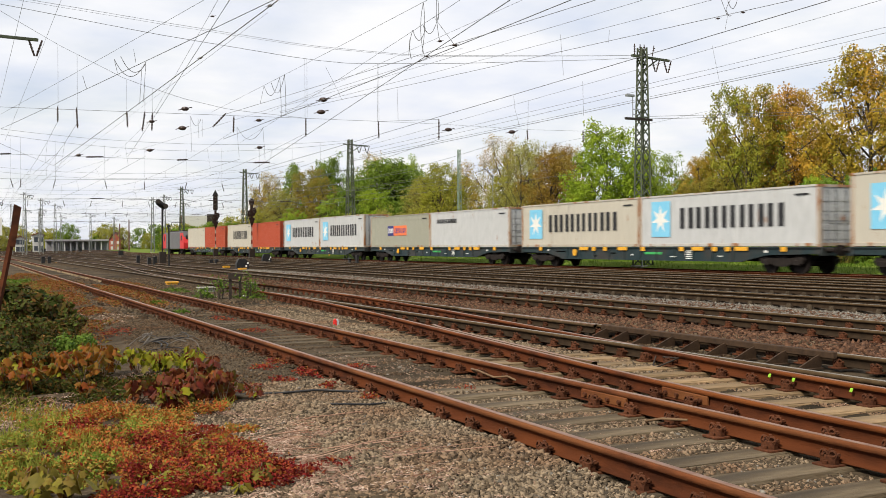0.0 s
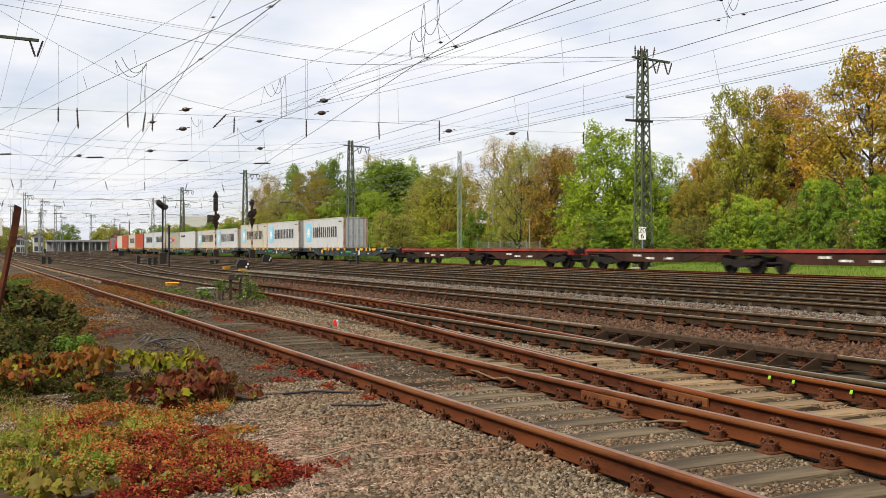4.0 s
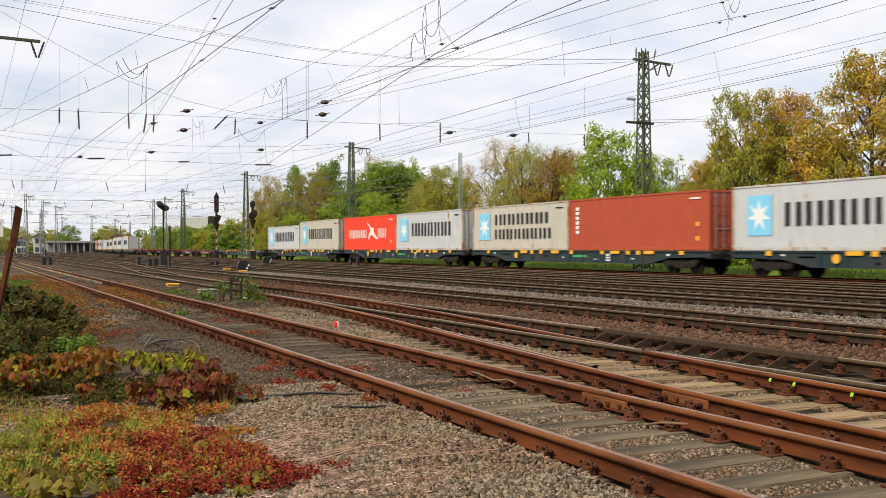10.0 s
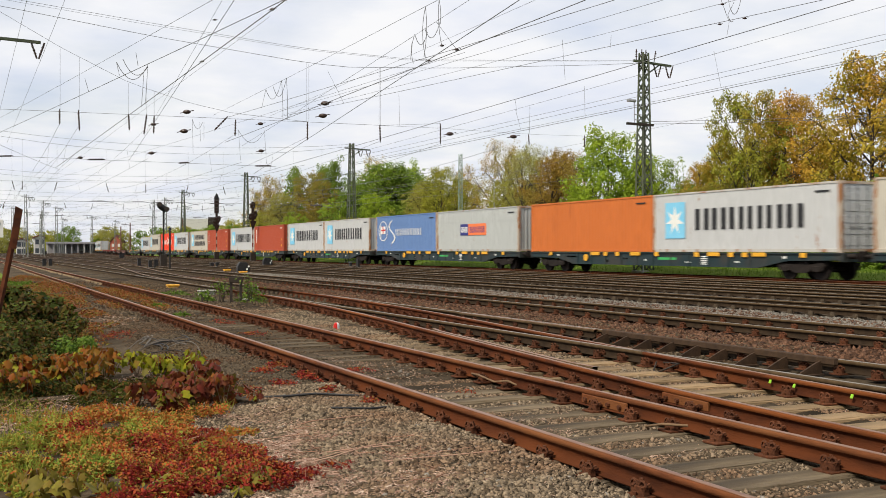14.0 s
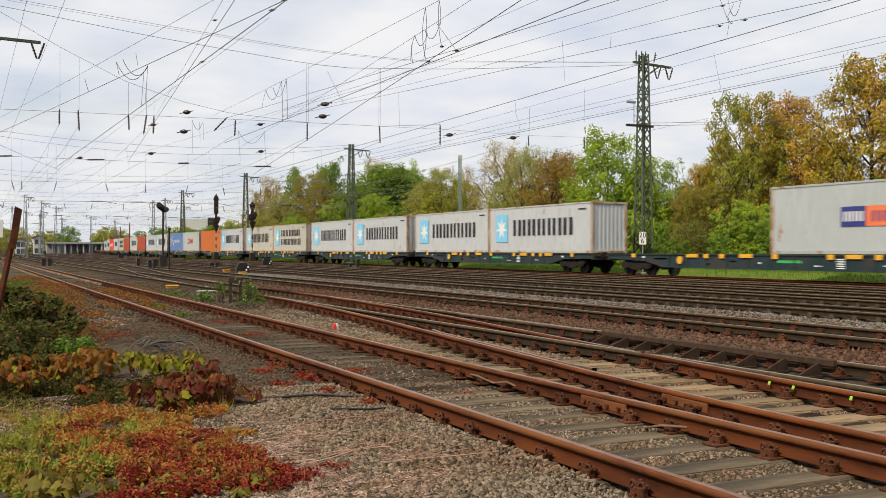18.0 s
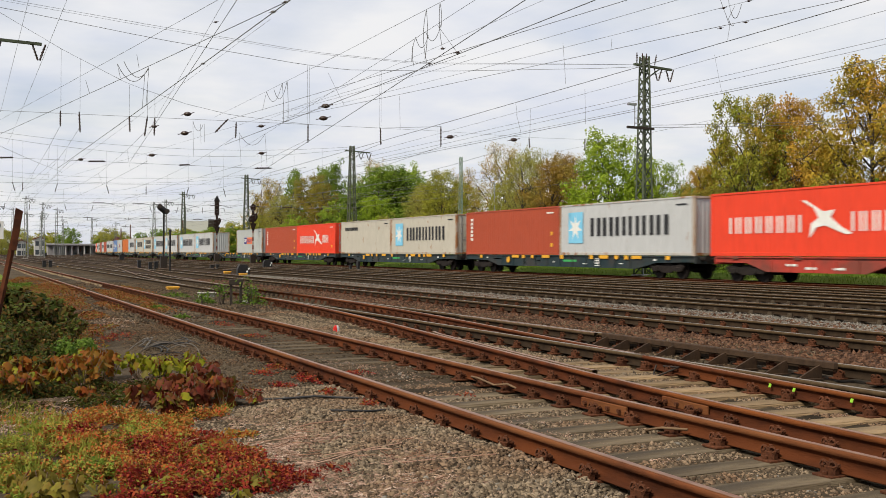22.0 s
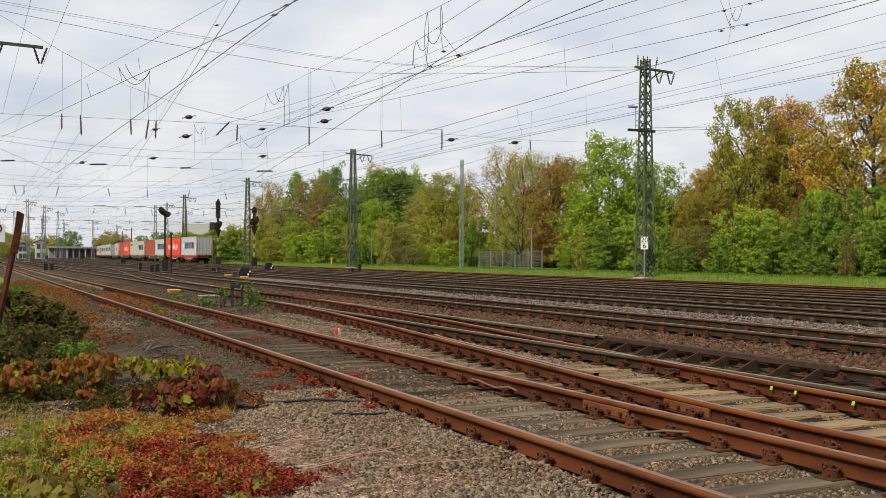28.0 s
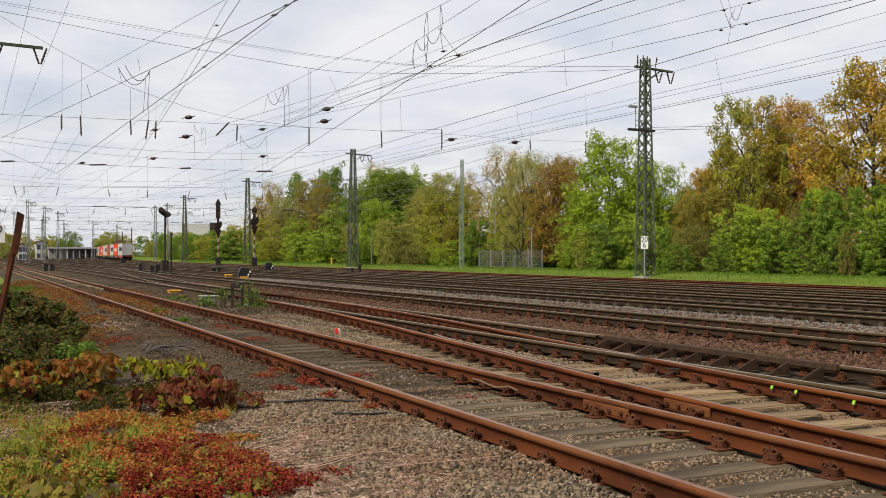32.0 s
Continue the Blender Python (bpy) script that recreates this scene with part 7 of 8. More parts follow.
def corrugated(y0, y1, z0, z1, x, out, depth=0.036, pitch=0.2785):
    """A pressed steel sheet in the plane x, ribs along z."""
    n = int((y1 - y0) / pitch)
    p = (y1 - y0) / n
    v = []
    for k in range(n):
        for u, d in ((0.0, 0), (0.26, 0), (0.5, 1), (0.76, 1)):
            v.append((y0 + (k + u) * p, x - out * d * depth))
    v.append((y1, x))
    vs = [(a, b, z) for b, a in [(q[0], q[1]) for q in v] for z in (z0, z1)]
    fs = []
    for k in range(len(v) - 1):
        a = 2 * k
        fs.append((a, a + 2, a + 3, a + 1) if out < 0 else (a + 1, a + 3, a + 2, a))
    return vs, fs


def cached(key, build):
    if key not in meshes:
        meshes[key] = build()
    return meshes[key]


def container_meshes(colour, high):
    h = C_HIGH if high else C_STD
    m = C_PAINT[colour]
    L, W = C_LEN / 2, C_WID / 2
    out = {}

    def sheet(out_sign):
        vs, fs = corrugated(-L + 0.14, L - 0.14, 0.15, h - 0.06, out_sign * (W - 0.012), out_sign)
        return from_arrays("side_panel", vs, fs, m)
    out["near"] = cached((colour, high, "near"), lambda: sheet(-1))
    out["far"] = cached((colour, high, "far"), lambda: sheet(1))

    def end():
        vs, fs = corrugated(-W + 0.12, W - 0.12, 0.15, h - 0.08, 0.0, 1, 0.045, 0.25)
        vs = [(b, a, c) for a, b, c in vs]
        return from_arrays("end_panel", vs, fs, m)
    out["end"] = cached((colour, high, "end"), end)

    def roof():
        bm = bmesh.new()
        box(bm, -W + 0.04, W - 0.04, -L + 0.1, L - 0.1, h - 0.05, h - 0.012)
        for k in range(40):
            y = -L + 0.35 + k * 0.29
            box(bm, -W + 0.16, W - 0.16, y, y + 0.14, h - 0.012, h)
        return mesh_of(bm, m, "roof")
    out["roof"] = cached((colour, high, "roof"), roof)

    def floor():
        bm = bmesh.new()
        box(bm, -W + 0.05, W - 0.05, -L + 0.12, L - 0.12, 0.06, 0.15)
        return mesh_of(bm, M_DARKSTEEL, "underside")
    out["floor"] = cached(("x", high, "floor"), floor)

    def side_rail(zlo, zhi):
        bm = bmesh.new()
        box(bm, -0.05, 0.05, -L + 0.16, L - 0.16, zlo, zhi, 0.008)
        return mesh_of(bm, C_EDGE.get(colour, m), "rail")
    out["bottom_rail"] = cached((colour, "brail"), lambda: side_rail(0.02, 0.17))
    out["top_rail"] = cached((colour, high, "trail"), lambda: side_rail(h - 0.09, h))

    def post(mm):
        bm = bmesh.new()
        box(bm, -0.085, 0.085, -0.085, 0.085, 0.11, h - 0.11, 0.012)
        return mesh_of(bm, mm, "corner_post")
    worn = m if colour in ("red", "brick", "orange") else M_CFRAME
    out["post"] = cached((colour, high, "post"), lambda: post(worn))

    def casting():
        bm = bmesh.new()
        box(bm, -0.085, 0.085, -0.09, 0.09, 0, 0.118, 0.006)
        box(bm, -0.09, -0.0855, -0.045, 0.045, 0.03, 0.085)
        return mesh_of(bm, worn, "corner_casting")
    out["casting"] = cached((colour, "cast"), casting)

    def header():
        bm = bmesh.new()
        box(bm, -W + 0.17, W - 0.17, -0.06, 0.06, 0.03, 0.16, 0.008)
        box(bm, -W + 0.17, W - 0.17, -0.06, 0.06, h - 0.12, h - 0.004, 0.008)
        return mesh_of(bm, worn, "end_frame")
    out["header"] = cached((colour, high, "header"), header)

    def door():
        bm = bmesh.new()
        box(bm, -0.53, 0.53, -0.02, 0.02, 0.17, h - 0.13, 0.006)
        for k in range(5):
            z = 0.30 + k * (h - 0.62) / 5
            box(bm, -0.48, 0.48, -0.034, -0.02, z, z + (h - 0.62) / 5 - 0.16, 0.01)
        return mesh_of(bm, m, "door")
    out["door"] = cached((colour, high, "door"), door)

    def lockrod():
        bm = bmesh.new()
        rod(bm, (0, -0.055, 0.12), (0, -0.055, h - 0.1), 0.022, n=6)
        for z in (0.25, h * 0.5, h - 0.3):
            box(bm, -0.06, 0.06, -0.06, -0.03, z, z + 0.07)
        box(bm, -0.02, 0.36, -0.07, -0.05, 1.05, 1.09)
        return mesh_of(bm, M_GREYSTEEL, "lock_rod")
    out["rod"] = cached((high, "rod"), lockrod)
    return out, h


def plate(material, rects, name):
    """Thin flat marks on the near side: rectangles (y0, y1, z0, z1); y runs backwards along the train."""
    bm = bmesh.new()
    for y0, y1, z0, z1 in rects:
        box(bm, -C_WID / 2 - 0.004, -C_WID / 2 + 0.006, min(y0, y1), max(y0, y1), z0, z1)
    return mesh_of(bm, material, name)


def word_block(put, key, material, y_start, y_end, z0, z1, count, gap=0.2, stroke=0.34, lift=0.0):
    """Plain upright bars in place of a brand word, two for each of its signs; y falls along the word."""
    w = (y_start - y_end) / count
    bw = w * (1 - gap)

    def build():
        bm = bmesh.new()
        box(bm, -C_WID / 2 - 0.004, -C_WID / 2 + 0.006, -bw * stroke / 2, bw * stroke / 2, 0, z1 - z0)
        return mesh_of(bm, material, "word_bar")
    for k in range(count):
        for s in (-1, 1):
            put((key, "bar"), build, "word_bar", pose(-lift, y_start - (k + 0.5) * w + s * bw * (1 - stroke) / 2, z0))


def star_mesh():
    bm = bmesh.new()
    pts = []
    for k in range(14):
        a = math.pi / 2 + k * math.pi / 7
        r = 0.72 if k % 2 == 0 else 0.28
        pts.append((r * math.cos(a), r * math.sin(a)))
    prism(bm, pts, "x", -C_WID / 2 - 0.009, -C_WID / 2 - 0.002)
    return mesh_of(bm, M_LOGO_WHITE, "white_star")


def bird_mesh():
    bm = bmesh.new()
    prism(bm, [(1.3, 0.8), (1.05, 0.8), (0.1, 0.3), (-0.5, 0.36), (-0.3, 0.05), (-0.85, -0.35), (-1.43, -0.63), (-1.1, -0.67), (0.0, -0.28), (0.45, -0.35), (0.84, -0.8), (0.75, -0.2), (0.35, 0.05), (0.6, 0.45)], "x", -C_WID / 2 - 0.009, -C_WID / 2 - 0.002)
    return mesh_of(bm, M_LOGO_WHITE, "white_emblem")


def ring_mesh():
    bm = bmesh.new()
    loop = [[bm.verts.new((x, r * math.cos(q * math.pi / 16), 0.86 * r * math.sin(q * math.pi / 16))) for q in range(32)] for x, r in ((-C_WID / 2 - 0.007, 0.98), (-C_WID / 2 - 0.007, 0.90), (-C_WID / 2, 0.90), (-C_WID / 2, 0.98))]
    for j in range(4):
        for q in range(32):
            bm.faces.new((loop[j][q], loop[j][(q + 1) % 32], loop[(j + 1) % 4][(q + 1) % 32], loop[(j + 1) % 4][q]))
    return mesh_of(bm, M_LOGO_WHITE, "white_ring")


def wave_mesh():
    """One broad waved stroke."""
    bm = bmesh.new()
    pts = [(0.62 * math.sin(q * math.pi / 6), 0.95 - 1.9 * q / 12) for q in range(13)]
    prism(bm, [(y - 0.11, z) for y, z in pts] + [(y + 0.11, z) for y, z in pts[::-1]], "x", -C_WID / 2 - 0.007, -C_WID / 2)
    return mesh_of(bm, M_LOGO_WHITE, "white_stroke")


def markings(box_ob, logo, h):
    zc = h * 0.54
    def put(key, build, name, m=None):
        share(name, cached(key, build), box_ob, m)
    if logo in ("star_word", "star_two", "word"):
        if logo != "word":
            put((h, "blue"), lambda: plate(M_LOGO_BLUE, [(5.1, 3.6, zc - 0.9, zc + 0.9)], "blue_panel"), "blue_panel")
            put("star", star_mesh, "white_star", pose(0, 4.37, zc))
        if logo == "star_two":
            word_block(put, (h, "two"), M_LOGO_DARK, 3.0, -3.9, zc + 0.08, zc + 0.78, 6)
            word_block(put, (h, "two2"), M_LOGO_DARK, 3.0, -4.2, zc - 0.85, zc - 0.2, 7)
        else:
            word_block(put, (h, "word"), M_LOGO_DARK, 2.95, -4.2, zc - 0.5, zc + 0.52, 6)
    elif logo == "bird":
        word_block(put, (h, "hs"), M_LOGO_WHITE, 4.85, 0.35, zc - 0.55, zc + 0.2, 7, stroke=0.24)
        word_block(put, (h, "hs2"), M_LOGO_WHITE, -2.2, -4.1, zc - 0.55, zc + 0.25, 3, stroke=0.24)
        put("bird", bird_mesh, "white_emblem", pose(0, -0.9, zc))
        put((h, "tags"), lambda: plate(M_YELLOW, [(-4.95, -5.3, zc - 1.0, zc - 0.75)], "yellow_tag"), "yellow_tag")
    elif logo == "panel":
        put((h, "nav"), lambda: plate(M_LOGO_NAVY, [(2.2, 0.95, zc - 0.45, zc + 0.35)], "navy_panel"), "navy_panel")
        put((h, "ora"), lambda: plate(M_LOGO_ORANGE, [(0.95, -1.7, zc - 0.45, zc + 0.35)], "orange_panel"), "orange_panel")
        word_block(put, (h, "nb"), M_LOGO_WHITE, 2.1, 1.05, zc - 0.25, zc + 0.15, 3, lift=0.006)
        word_block(put, (h, "ob"), M_LOGO_NAVY, 0.75, -1.5, zc - 0.28, zc + 0.15, 8, 0.35, lift=0.006)
    elif logo == "script":
        put("wave", wave_mesh, "white_stroke", pose(0, 2.6, zc))
        put("ring", ring_mesh, "white_ring", pose(0, 4.5, zc + 0.1))
        word_block(put, (h, "scw"), M_LOGO_WHITE, 1.9, -3.3, zc - 0.3, zc + 0.25, 8, 0.3, 0.22)
        put((h, "flag"), lambda: plate(M_LOGO_WHITE, [(5.1, 4.98, zc - 0.55, zc + 0.6), (4.98, 4.0, zc - 0.15, zc + 0.5)], "white_flag"), "white_flag")
        put((h, "flagred"), lambda: plate(M_SIGRED, [(4.98, 4.0, zc + 0.12, zc + 0.24), (4.6, 4.42, zc - 0.15, zc + 0.5)], "red_mark"), "red_mark", pose(-0.005, 0, 0))
    elif logo == "small":
        word_block(put, (h, "sm"), M_LOGO_DARK, 4.9, 1.6, h - 0.85, h - 0.55, 10)
    elif logo == "upright":
        for k in range(6):
            put((h, "up"), lambda: plate(M_LOGO_WHITE, [(5.35, 5.05, -0.09, 0.09)], "upright_mark"), "upright_mark", pose(0, 0, h - 0.54 - k * 0.27))
        for z, q in ((0.5, 0), (1.2, 0)):
            put("tags2", lambda: plate(M_YELLOW, [(-5.15, -5.4, 0, 0.22)], "yellow_tag"), "yellow_tag", pose(0, 0, z))
    # number codes, not readable
    put((h, "code", logo in ("bird", "upright")), lambda: plate(M_LOGO_WHITE if logo in ("bird", "upright") else M_LOGO_DARK, [(-4.7, -5.5, h - 0.42, h - 0.34)], "code_bar"), "code_bar")


LOGO_WORDS = {"star_word": "with a blue star panel and dark bars", "star_two": "with a star panel, two dark bar rows", "word": "with dark word bars",
              "bird": "with white bars and a white emblem", "panel": "with a navy and orange panel", "script": "with large white script marks", "small": "with a small dark word high up",
              "upright": "with upright white marks", "": "with plain ribbed sides"}
COLOUR_WORDS = {"white": "off-white", "beige": "rust-stained beige", "grey": "grey", "olive": "weathered olive-grey", "brick": "brick-red", "red": "bright red", "orange": "orange", "blue": "blue"}


def make_container(colour, logo, high, doors):
    me, h = container_meshes(colour, high)
    L, W = C_LEN / 2, C_WID / 2
    c = thing("shipping_container", Matrix(), f"{COLOUR_WORDS[colour]} steel container {LOGO_WORDS[logo]}", "container", "containers on the train")
    near = share("side_panel", me["near"], c)
    share("side_panel", me["far"], c)
    share("end_panel", me["end"], c, pose(0, L - 0.05, 0))
    share("roof", me["roof"], c)
    share("underside", me["floor"], c)
    for s in (-1, 1):
        share("bottom_rail", me["bottom_rail"], c, pose(s * (W - 0.05), 0, 0))
        share("top_rail", me["top_rail"], c, pose(s * (W - 0.05), 0, 0))
        share("end_frame", me["header"], c, pose(0, s * (L - 0.07), 0))
        for q in (-1, 1):
            share("corner_post", me["post"], c, pose(s * (W - 0.085), q * (L - 0.085), 0))
            for z in (0, h - 0.118):
                share("corner_casting", me["casting"], c, pose(s * (W - 0.085), q * (L - 0.09), z, 0, 0, 0 if s < 0 else 180))
    if doors:
        for s in (-1, 1):
            d = share("door", me["door"], c, pose(s * 0.535, -L + 0.06, 0))
            for q in (-1, 1):
                share("lock_rod", me["rod"], d, pose(q * 0.24, 0, 0))
    else:
        share("end_panel", me["end"], c, pose(0, -L + 0.05, 0, 0, 0, 180))
    markings(c, logo, h)
    return c


# wagons ---------------------------------------------------------------
def make_bogie(parent, y):
    b = thing("bogie", pose(0, y, 0), "", "")
    for k in ("category",):
        if k in b:
            del b[k]
    b.parent = parent

    def frame_mesh():
        bm = bmesh.new()
        for s in (-1, 1):
            x = s * 1.0
            prism(bm, [(-1.35, 0.62), (-1.2, 0.46), (-0.55, 0.40), (-0.3, 0.30), (0.3, 0.30), (0.55, 0.40), (1.2, 0.46), (1.35, 0.62), (1.2, 0.74), (0.5, 0.66), (-0.5, 0.66), (-1.2, 0.74)], "x", x - 0.07, x + 0.07)
            for q in (-0.9, 0.9):
                box(bm, x - 0.13, x + 0.13, q - 0.17, q + 0.17, 0.34, 0.60, 0.03)
                rod(bm, (x + s * 0.05, q - 0.27, 0.42), (x + s * 0.05, q - 0.27, 0.66), 0.07, n=8)
                rod(bm, (x + s * 0.05, q + 0.27, 0.42), (x + s * 0.05, q + 0.27, 0.66), 0.07, n=8)
        box(bm, -1.0, 1.0, -0.3, 0.3, 0.5, 0.78, 0.03)
        return mesh_of(bm, M_WHEEL, "bogie_frame")
    share("bogie_frame", cached("bogieframe", frame_mesh), b)

    def wheel_mesh():
        bm = bmesh.new()
        for s in (-1, 1):
            rod(bm, (s * 0.68, 0, 0.46), (s * 0.82, 0, 0.46), 0.46, n=24)
            rod(bm, (s * 0.66, 0, 0.46), (s * 0.69, 0, 0.46), 0.485, n=24)
        rod(bm, (-1.0, 0, 0.46), (1.0, 0, 0.46), 0.08, n=8)
        return mesh_of(bm, M_WHEEL, "wheelset")
    for q in (-0.9, 0.9):
        share("wheelset", cached("wheelset", wheel_mesh), b, pose(0, q, 0))
    return b


def buffers(w, half):
    def bm_buffer():
        bm = bmesh.new()
        rod(bm, (0, 0, 0), (0, 0.38, 0), 0.10, n=10)
        rod(bm, (0, 0.36, 0), (0, 0.60, 0), 0.065, n=10)
        rod(bm, (0, 0.58, 0), (0, 0.62, 0), 0.22, n=14)
        return mesh_of(bm, M_WHEEL, "buffer")
    for s in (-1, 1):
        for e in (-1, 1):
            share("buffer", cached("buffer", bm_buffer), w, pose(s * 0.875, e * half, 1.02, 0, 0, 0 if e > 0 else 180))


def make_wagon_long(label):
    """One long frame with a deep middle on two bogies."""
    w = thing("container_wagon", Matrix(), label, "wagon", "wagons of the train")
    H = 12.25
    for s in (-1, 1):
        bm = bmesh.new()
        prism(bm, [(-H, 0.86), (-9.2, 0.80), (-7.6, 0.50), (7.6, 0.50), (9.2, 0.80), (H, 0.86), (H, 1.13), (-H, 1.13)], "x", s * 1.12 - 0.05, s * 1.12 + 0.05)
        box(bm, s * 1.12 - 0.11, s * 1.12 + 0.11, -H, H, 1.10, 1.155)
        box(bm, s * 1.12 - 0.11, s * 1.12 + 0.11, -7.6, 7.6, 0.47, 0.505)
        for k in range(11):
            y = -7.0 + k * 1.4
            box(bm, s * 1.12 - 0.09, s * 1.12 + 0.09, y - 0.03, y + 0.03, 0.50, 1.1)
        part("side_sill", bm, M_TEAL, w)
    for y in (-H + 0.2, -9.0, -6, -3, 0, 3, 6, 9.0, H - 0.2):
        bm = bmesh.new()
        box(bm, -1.07, 1.07, y - 0.12, y + 0.12, 0.82, 1.1)
        part("cross_beam", bm, M_TEAL, w)
    for y in (-H + 0.02, H - 0.02):
        bm = bmesh.new()
        box(bm, -1.2, 1.2, y - 0.06, y + 0.06, 0.78, 1.14, 0.01)
        part("end_beam", bm, M_TEAL, w)

    def flap():
        bm = bmesh.new()
        box(bm, -1.245, -1.225, -0.42, 0.42, 0.98, 1.16, 0.01)
        return mesh_of(bm, M_YELLOW, "yellow_flap")

    def small_flap():
        bm = bmesh.new()
        box(bm, -1.245, -1.225, -0.17, 0.17, 0.95, 1.16, 0.01)
        return mesh_of(bm, M_YELLOW, "yellow_flap")
    for y, big in ((5.2, 1), (4.2, 0), (3.1, 0), (1.5, 1), (-3.4, 0), (-4.6, 1), (-5.8, 0), (-6.7, 0), (-7.6, 1), (-0.3, 0), (9.9, 0), (-10.2, 0)):
        share("yellow_flap", cached(("flap", big), flap if big else small_flap), w, pose(0, y, 0))

    def wheel():
        bm = bmesh.new()
        rod(bm, (-1.27, 0, 0.85), (-1.235, 0, 0.85), 0.2, n=16)
        return mesh_of(bm, M_YELLOW, "brake_wheel")
    share("brake_wheel", cached("brakewheel", wheel), w, pose(0, 6.1, 0))

    def sign(rects, m, nm):
        bm = bmesh.new()
        for y0, y1, z0, z1 in rects:
            box(bm, -1.19, -1.172, y0, y1, z0, z1)
        return mesh_of(bm, m, nm)
    for y0, y1, z0, z1 in ((7.2, 8.2, 0.88, 0.94), (7.2, 8.0, 0.76, 0.82), (2.2, 2.6, 0.80, 0.86), (2.2, 2.5, 0.68, 0.74), (4.0, 4.2, 0.64, 0.72), (4.0, 4.25, 0.80, 0.88), (9.0, 9.2, 0.94, 1.02), (-9.2, -9.0, 0.90, 1.0), (0.6, 0.75, 0.72, 0.8), (-6.3, -6.0, 0.7, 0.75), (-2.9, -2.5, 0.66, 0.7)):
        share("data_bar", cached(("datab", y0), lambda: sign([(y0, y1, z0, z1)], M_LOGO_WHITE, "data_bar")), w)
    for k in range(5):
        share("white_rung_mark", cached("ladder", lambda: sign([(-4.1, -3.7, 0.0, 0.045)], M_LOGO_WHITE, "white_rung_mark")), w, pose(0, 0, 0.58 + k * 0.09))
    share("green_mark", cached("greenm", lambda: sign([(-1.8, -0.4, 0.78, 0.9)], M_GREENMARK, "green_mark")), w)
    make_bogie(w, 9.9)
    make_bogie(w, -9.9)
    buffers(w, H + 0.05)
    return w


M_GREENMARK = mat("green_mark_paint", (0.05, 0.36, 0.10), (0.05, 0.30, 0.09), 0.6, 3)


def make_wagon_joint(label, material, low=None):
    """Two short frames that share a bogie in the middle; low is the colour under the flange."""
    low = low or material
    w = thing("articulated_wagon", Matrix(), label, "wagon", "wagons of the train")
    for half in (-1, 1):
        for s in (-1, 1):
            bm = bmesh.new()
            c = half * 6.35
            prism(bm, [(c - 5.9, 0.88), (c - 3.9, 0.86), (c - 2.7, 0.48), (c + 2.7, 0.48), (c + 3.9, 0.86), (c + 5.9, 0.88), (c + 5.9, 1.13), (c - 5.9, 1.13)], "x", s * 1.12 - 0.05, s * 1.12 + 0.05)
            for k in range(5):
                y = c - 2.4 + k * 1.2
                box(bm, s * 1.12 - 0.09, s * 1.12 + 0.09, y - 0.03, y + 0.03, 0.5, 1.0)
            part("side_sill", bm, low, w)
            bm = bmesh.new()
            box(bm, s * 1.12 - 0.12, s * 1.12 + 0.12, c - 5.9, c + 5.9, 1.0 if low is not material else 1.10, 1.155)
            part("top_flange", bm, material, w)
        for q in (-5.8, -3, 0, 3, 5.8):
            bm = bmesh.new()
            y = half * 6.35 + q
            box(bm, -1.07, 1.07, y - 0.12, y + 0.12, 0.82, 1.1)
            part("cross_beam", bm, low, w)
        for q in (-4.6, 0.8, 4.6):
            bm = bmesh.new()
            box(bm, -1.24, -1.19, half * 6.35 + q - 0.2, half * 6.35 + q + 0.2, 1.02, 1.18, 0.01)
            part("spigot_flap", bm, M_WAGBROWN, w)
        bm = bmesh.new()
        box(bm, -1.2, 1.2, half * 12.3 - 0.06, half * 12.3 + 0.06, 0.78, 1.14, 0.01)
        part("end_beam", bm, material, w)
        for y0, z0 in ((1.2, 0.75), (-1.4, 0.62), (0.1, 0.62)):
            bm = bmesh.new()
            box(bm, -1.19, -1.172, half * 6.35 + y0 - 0.3, half * 6.35 + y0 + 0.3, z0, z0 + 0.1)
            part("data_bar", bm, M_LOGO_WHITE, w)
    for y in (-10.4, 0, 10.4):
        make_bogie(w, y)
    buffers(w, 12.3)
    return w


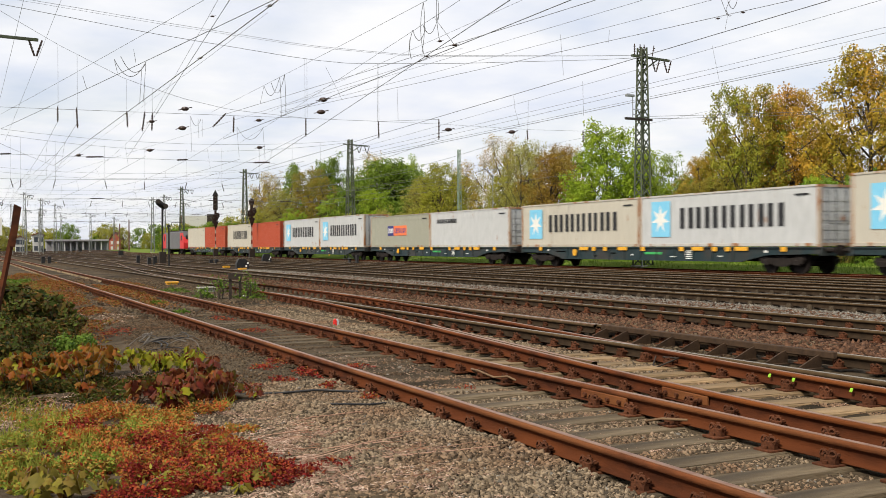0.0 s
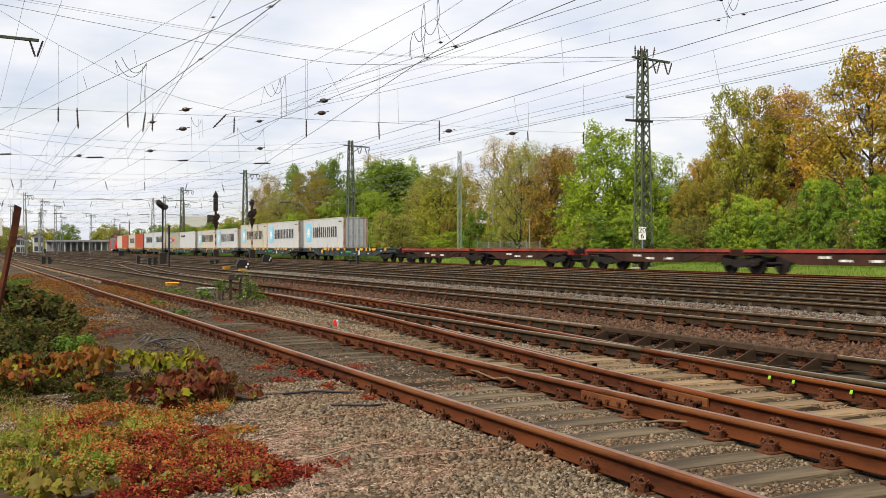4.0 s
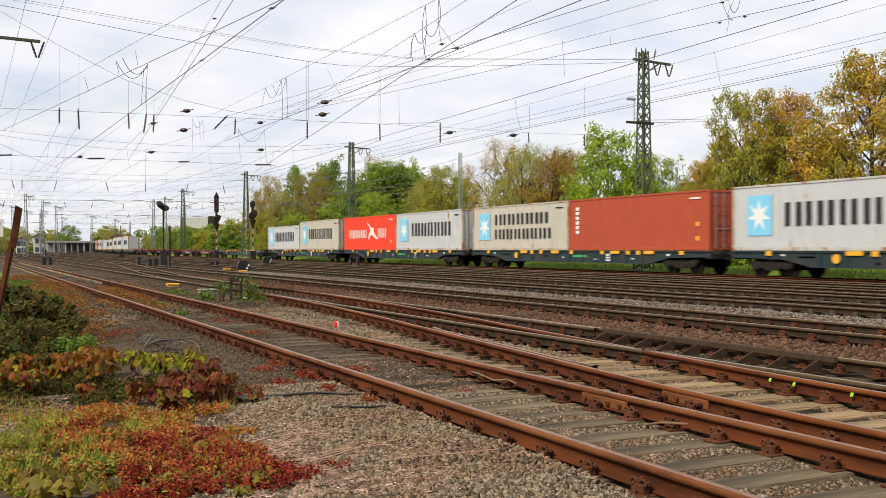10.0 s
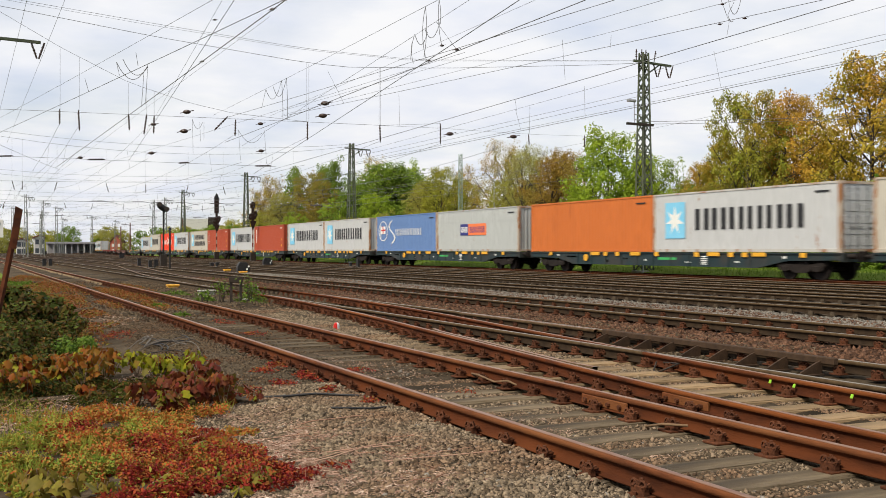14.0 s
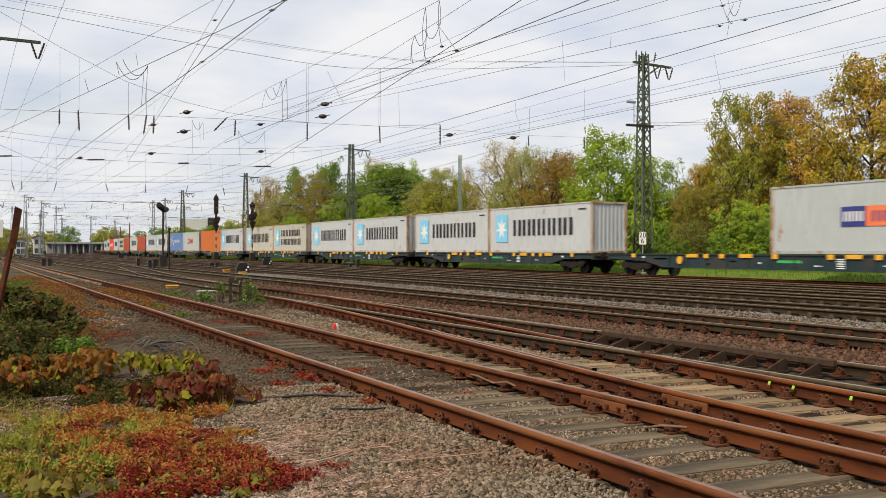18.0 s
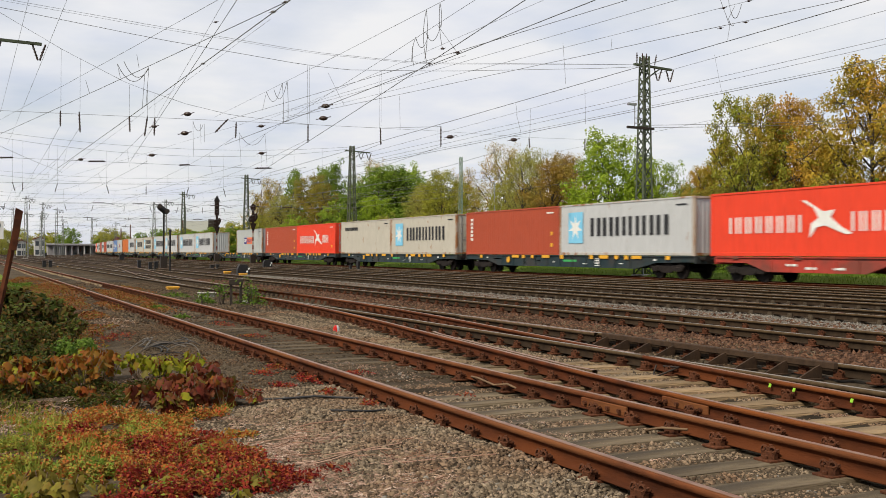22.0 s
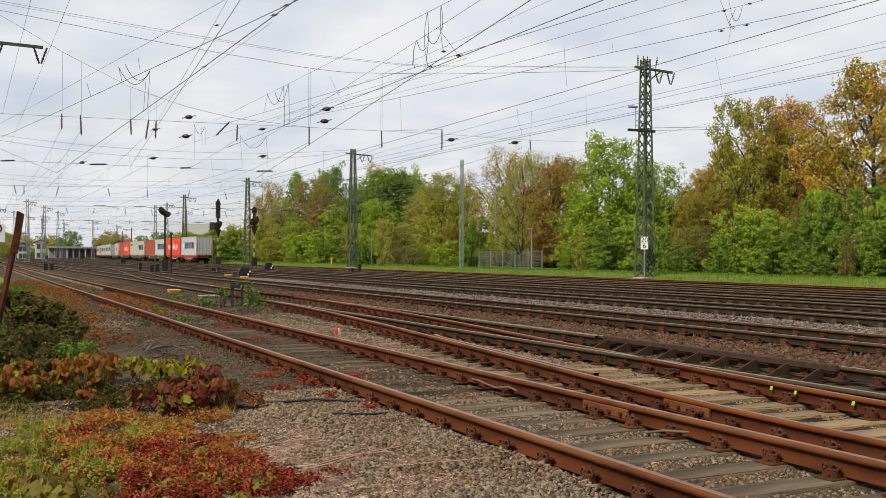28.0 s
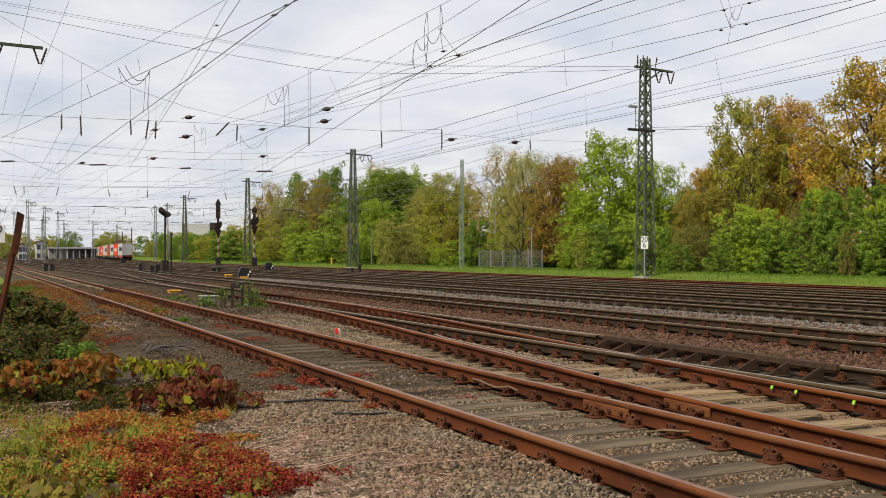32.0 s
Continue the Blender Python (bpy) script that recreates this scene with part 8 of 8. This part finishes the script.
def make_loco():
    l = thing("locomotive", Matrix(), "grey and red electric locomotive at the head of the train", "locomotive")
    bm = bmesh.new()
    prism(bm, [(-9.3, 0.9), (9.3, 0.9), (9.3, 1.9), (8.5, 3.75), (-8.5, 3.75), (-9.3, 1.9)], "x", -1.48, 1.48)
    bmesh.ops.bevel(bm, geom=bm.edges[:], offset=0.08, segments=1, affect="EDGES")
    part("body", bm, M_LOCO_GREY, l)
    for e in (-1, 1):
        bm = bmesh.new()
        prism(bm, [(e * 6.3, 1.0), (e * 9.36, 1.0), (e * 9.36, 1.92), (e * 8.56, 3.5), (e * 6.3, 3.5)], "x", -1.51, 1.51)
        part("cab", bm, M_LOCO_RED, l, "red cab end")
        bm = bmesh.new()
        box(bm, -1.53, -1.505, e * 7.5 - 0.45, e * 7.5 + 0.45, 2.3, 3.1)
        part("cab_window", bm, M_BLACK, l)
        bm = bmesh.new()
        box(bm, -1.1, 1.1, e * 8.98 - 0.1, e * 8.98 + 0.1, 2.3, 3.1)
        part("windscreen", bm, M_BLACK, l)
    bm = bmesh.new()
    box(bm, -1.1, 1.1, -6.5, 6.5, 3.75, 3.95)
    part("roof_gear", bm, M_DARKSTEEL, l)
    bm = bmesh.new()
    bar(bm, (-0.7, 5.2, 3.95), (-0.7, 6.4, 4.7), 0.07)
    bar(bm, (0.7, 5.2, 3.95), (0.7, 6.4, 4.7), 0.07)
    bar(bm, (-0.7, 6.4, 4.7), (-0.7, 5.0, 5.45), 0.06)
    bar(bm, (0.7, 6.4, 4.7), (0.7, 5.0, 5.45), 0.06)
    bar(bm, (-0.9, 5.0, 5.45), (0.9, 5.0, 5.45), 0.1)
    part("pantograph", bm, M_DARKSTEEL, l)
    for y in (-5.2, 5.2):
        make_bogie(l, y)
    return l


M_LOCO_GREY = mat("locomotive_grey", (0.10, 0.10, 0.105), (0.13, 0.13, 0.13), 0.5, 3)
M_LOCO_RED = mat("locomotive_red", (0.55, 0.03, 0.03), (0.48, 0.03, 0.03), 0.45, 3)

# the train from its head: wagon kind, then (colour, marks, high, doors at the rear) for the two places on it
H9, S8 = True, False
TRAIN = [
    ("long", ("beige", "", H9, True), ("brick", "", H9, True)),
    ("long", ("beige", "word", H9, True), ("brick", "", H9, True)),
    ("long", ("white", "star_word", H9, True), ("white", "star_word", H9, True)),
    ("long", ("olive", "panel", S8, True), ("white", "small", S8, True)),
    ("long", ("beige", "star_word", S8, True), ("white", "star_word", S8, True)),
    ("long", ("beige", "star_word", H9, True), ("white", "star_word", H9, True)),
    ("long", ("white", "star_word", H9, True), None),
    ("red", None, None),
    ("red", None, None),
    ("brown", None, None),
    ("long", None, None),
    ("long", ("white", "star_word", S8, True), ("beige", "star_word", H9, True)),
    ("long", ("red", "bird", H9, True), ("white", "star_word", H9, True)),
    ("long", ("beige", "star_two", H9, True), ("brick", "upright", H9, True)),
    ("long", ("white", "star_word", H9, True), ("brick", "upright", H9, True)),
    ("long", ("white", "star_word", H9, True), ("white", "star_word", H9, False)),
    ("long", ("blue", "script", H9, True), ("grey", "panel", H9, False)),
    ("long", ("orange", "", H9, True), ("white", "star_word", H9, True)),
    ("long", ("beige", "star_word", H9, True), ("beige", "star_two", H9, True)),
    ("long", ("white", "star_word", H9, True), ("white", "star_word", H9, True)),
    ("long", ("white", "star_word", H9, True), ("white", "star_word", H9, False)),
    ("long", None, ("grey", "panel", H9, False)),
    ("long", ("brick", "upright", H9, True), ("red", "bird", H9, True)),
    ("long", ("beige", "small", H9, True), ("beige", "star_word", H9, True)),
    ("long", ("brick", "upright", H9, True), ("white", "star_word", H9, False)),
    ("redlast", ("red", "bird", H9, True), ("white", "star_word", H9, True)),
]

moving = []          # (thing, metres behind the head of the first wagon, pose on its wagon)
PROTO = {}


def wagon(kind):
    make = {"long": lambda: make_wagon_long("dark teal container wagon with yellow flaps on its deck"),
            "red": lambda: make_wagon_joint("empty articulated wagon, faded red flanges over grimy frames", M_FADED, M_GRIME),
            "redlast": lambda: make_wagon_joint("red articulated container wagon at the end of the train", M_WAGRED),
            "brown": lambda: make_wagon_joint("empty brown-rusted articulated container wagon", M_WAGBROWN)}[kind]
    if kind not in PROTO:
        PROTO[kind] = make()
        return PROTO[kind]
    return copy_thing(PROTO[kind], Matrix())


CONT = {}


def container(spec):
    if spec not in CONT:
        CONT[spec] = make_container(*spec)
        return CONT[spec]
    return copy_thing(CONT[spec], Matrix())


back = 0.0
for kind, front, rear in TRAIN:
    mid = back + C_LEN + 0.03
    back += PITCH if kind == "long" else PITCH_JOINT
    moving.append((wagon(kind), mid, Matrix()))
    gap = 0.46 if kind == "redlast" else 0.03
    for spec, side in ((front, 1), (rear, -1)):
        if spec:
            moving.append((container(spec), mid, pose(0, side * (C_LEN / 2 + gap), DECK)))
moving.append((make_loco(), -11.2, Matrix()))


def on_track(y):
    """Where the train's track lies and how it heads at y."""
    e = 4.0
    slope = (yard_bend(y + e) - yard_bend(y - e)) / (2 * e)
    return pose(TRAIN_X + yard_bend(y), y, 0.0, 0, 0, -math.degrees(math.atan(slope)))


def motions():
    for ob, behind, on_wagon in moving:
        rows = []
        for t in range(0, 33, 2):
            rows.append((t, on_track(HEAD - behind + 24.35 * t - 0.0125 * t * t) @ on_wagon))
        walk(ob, rows)


motions()
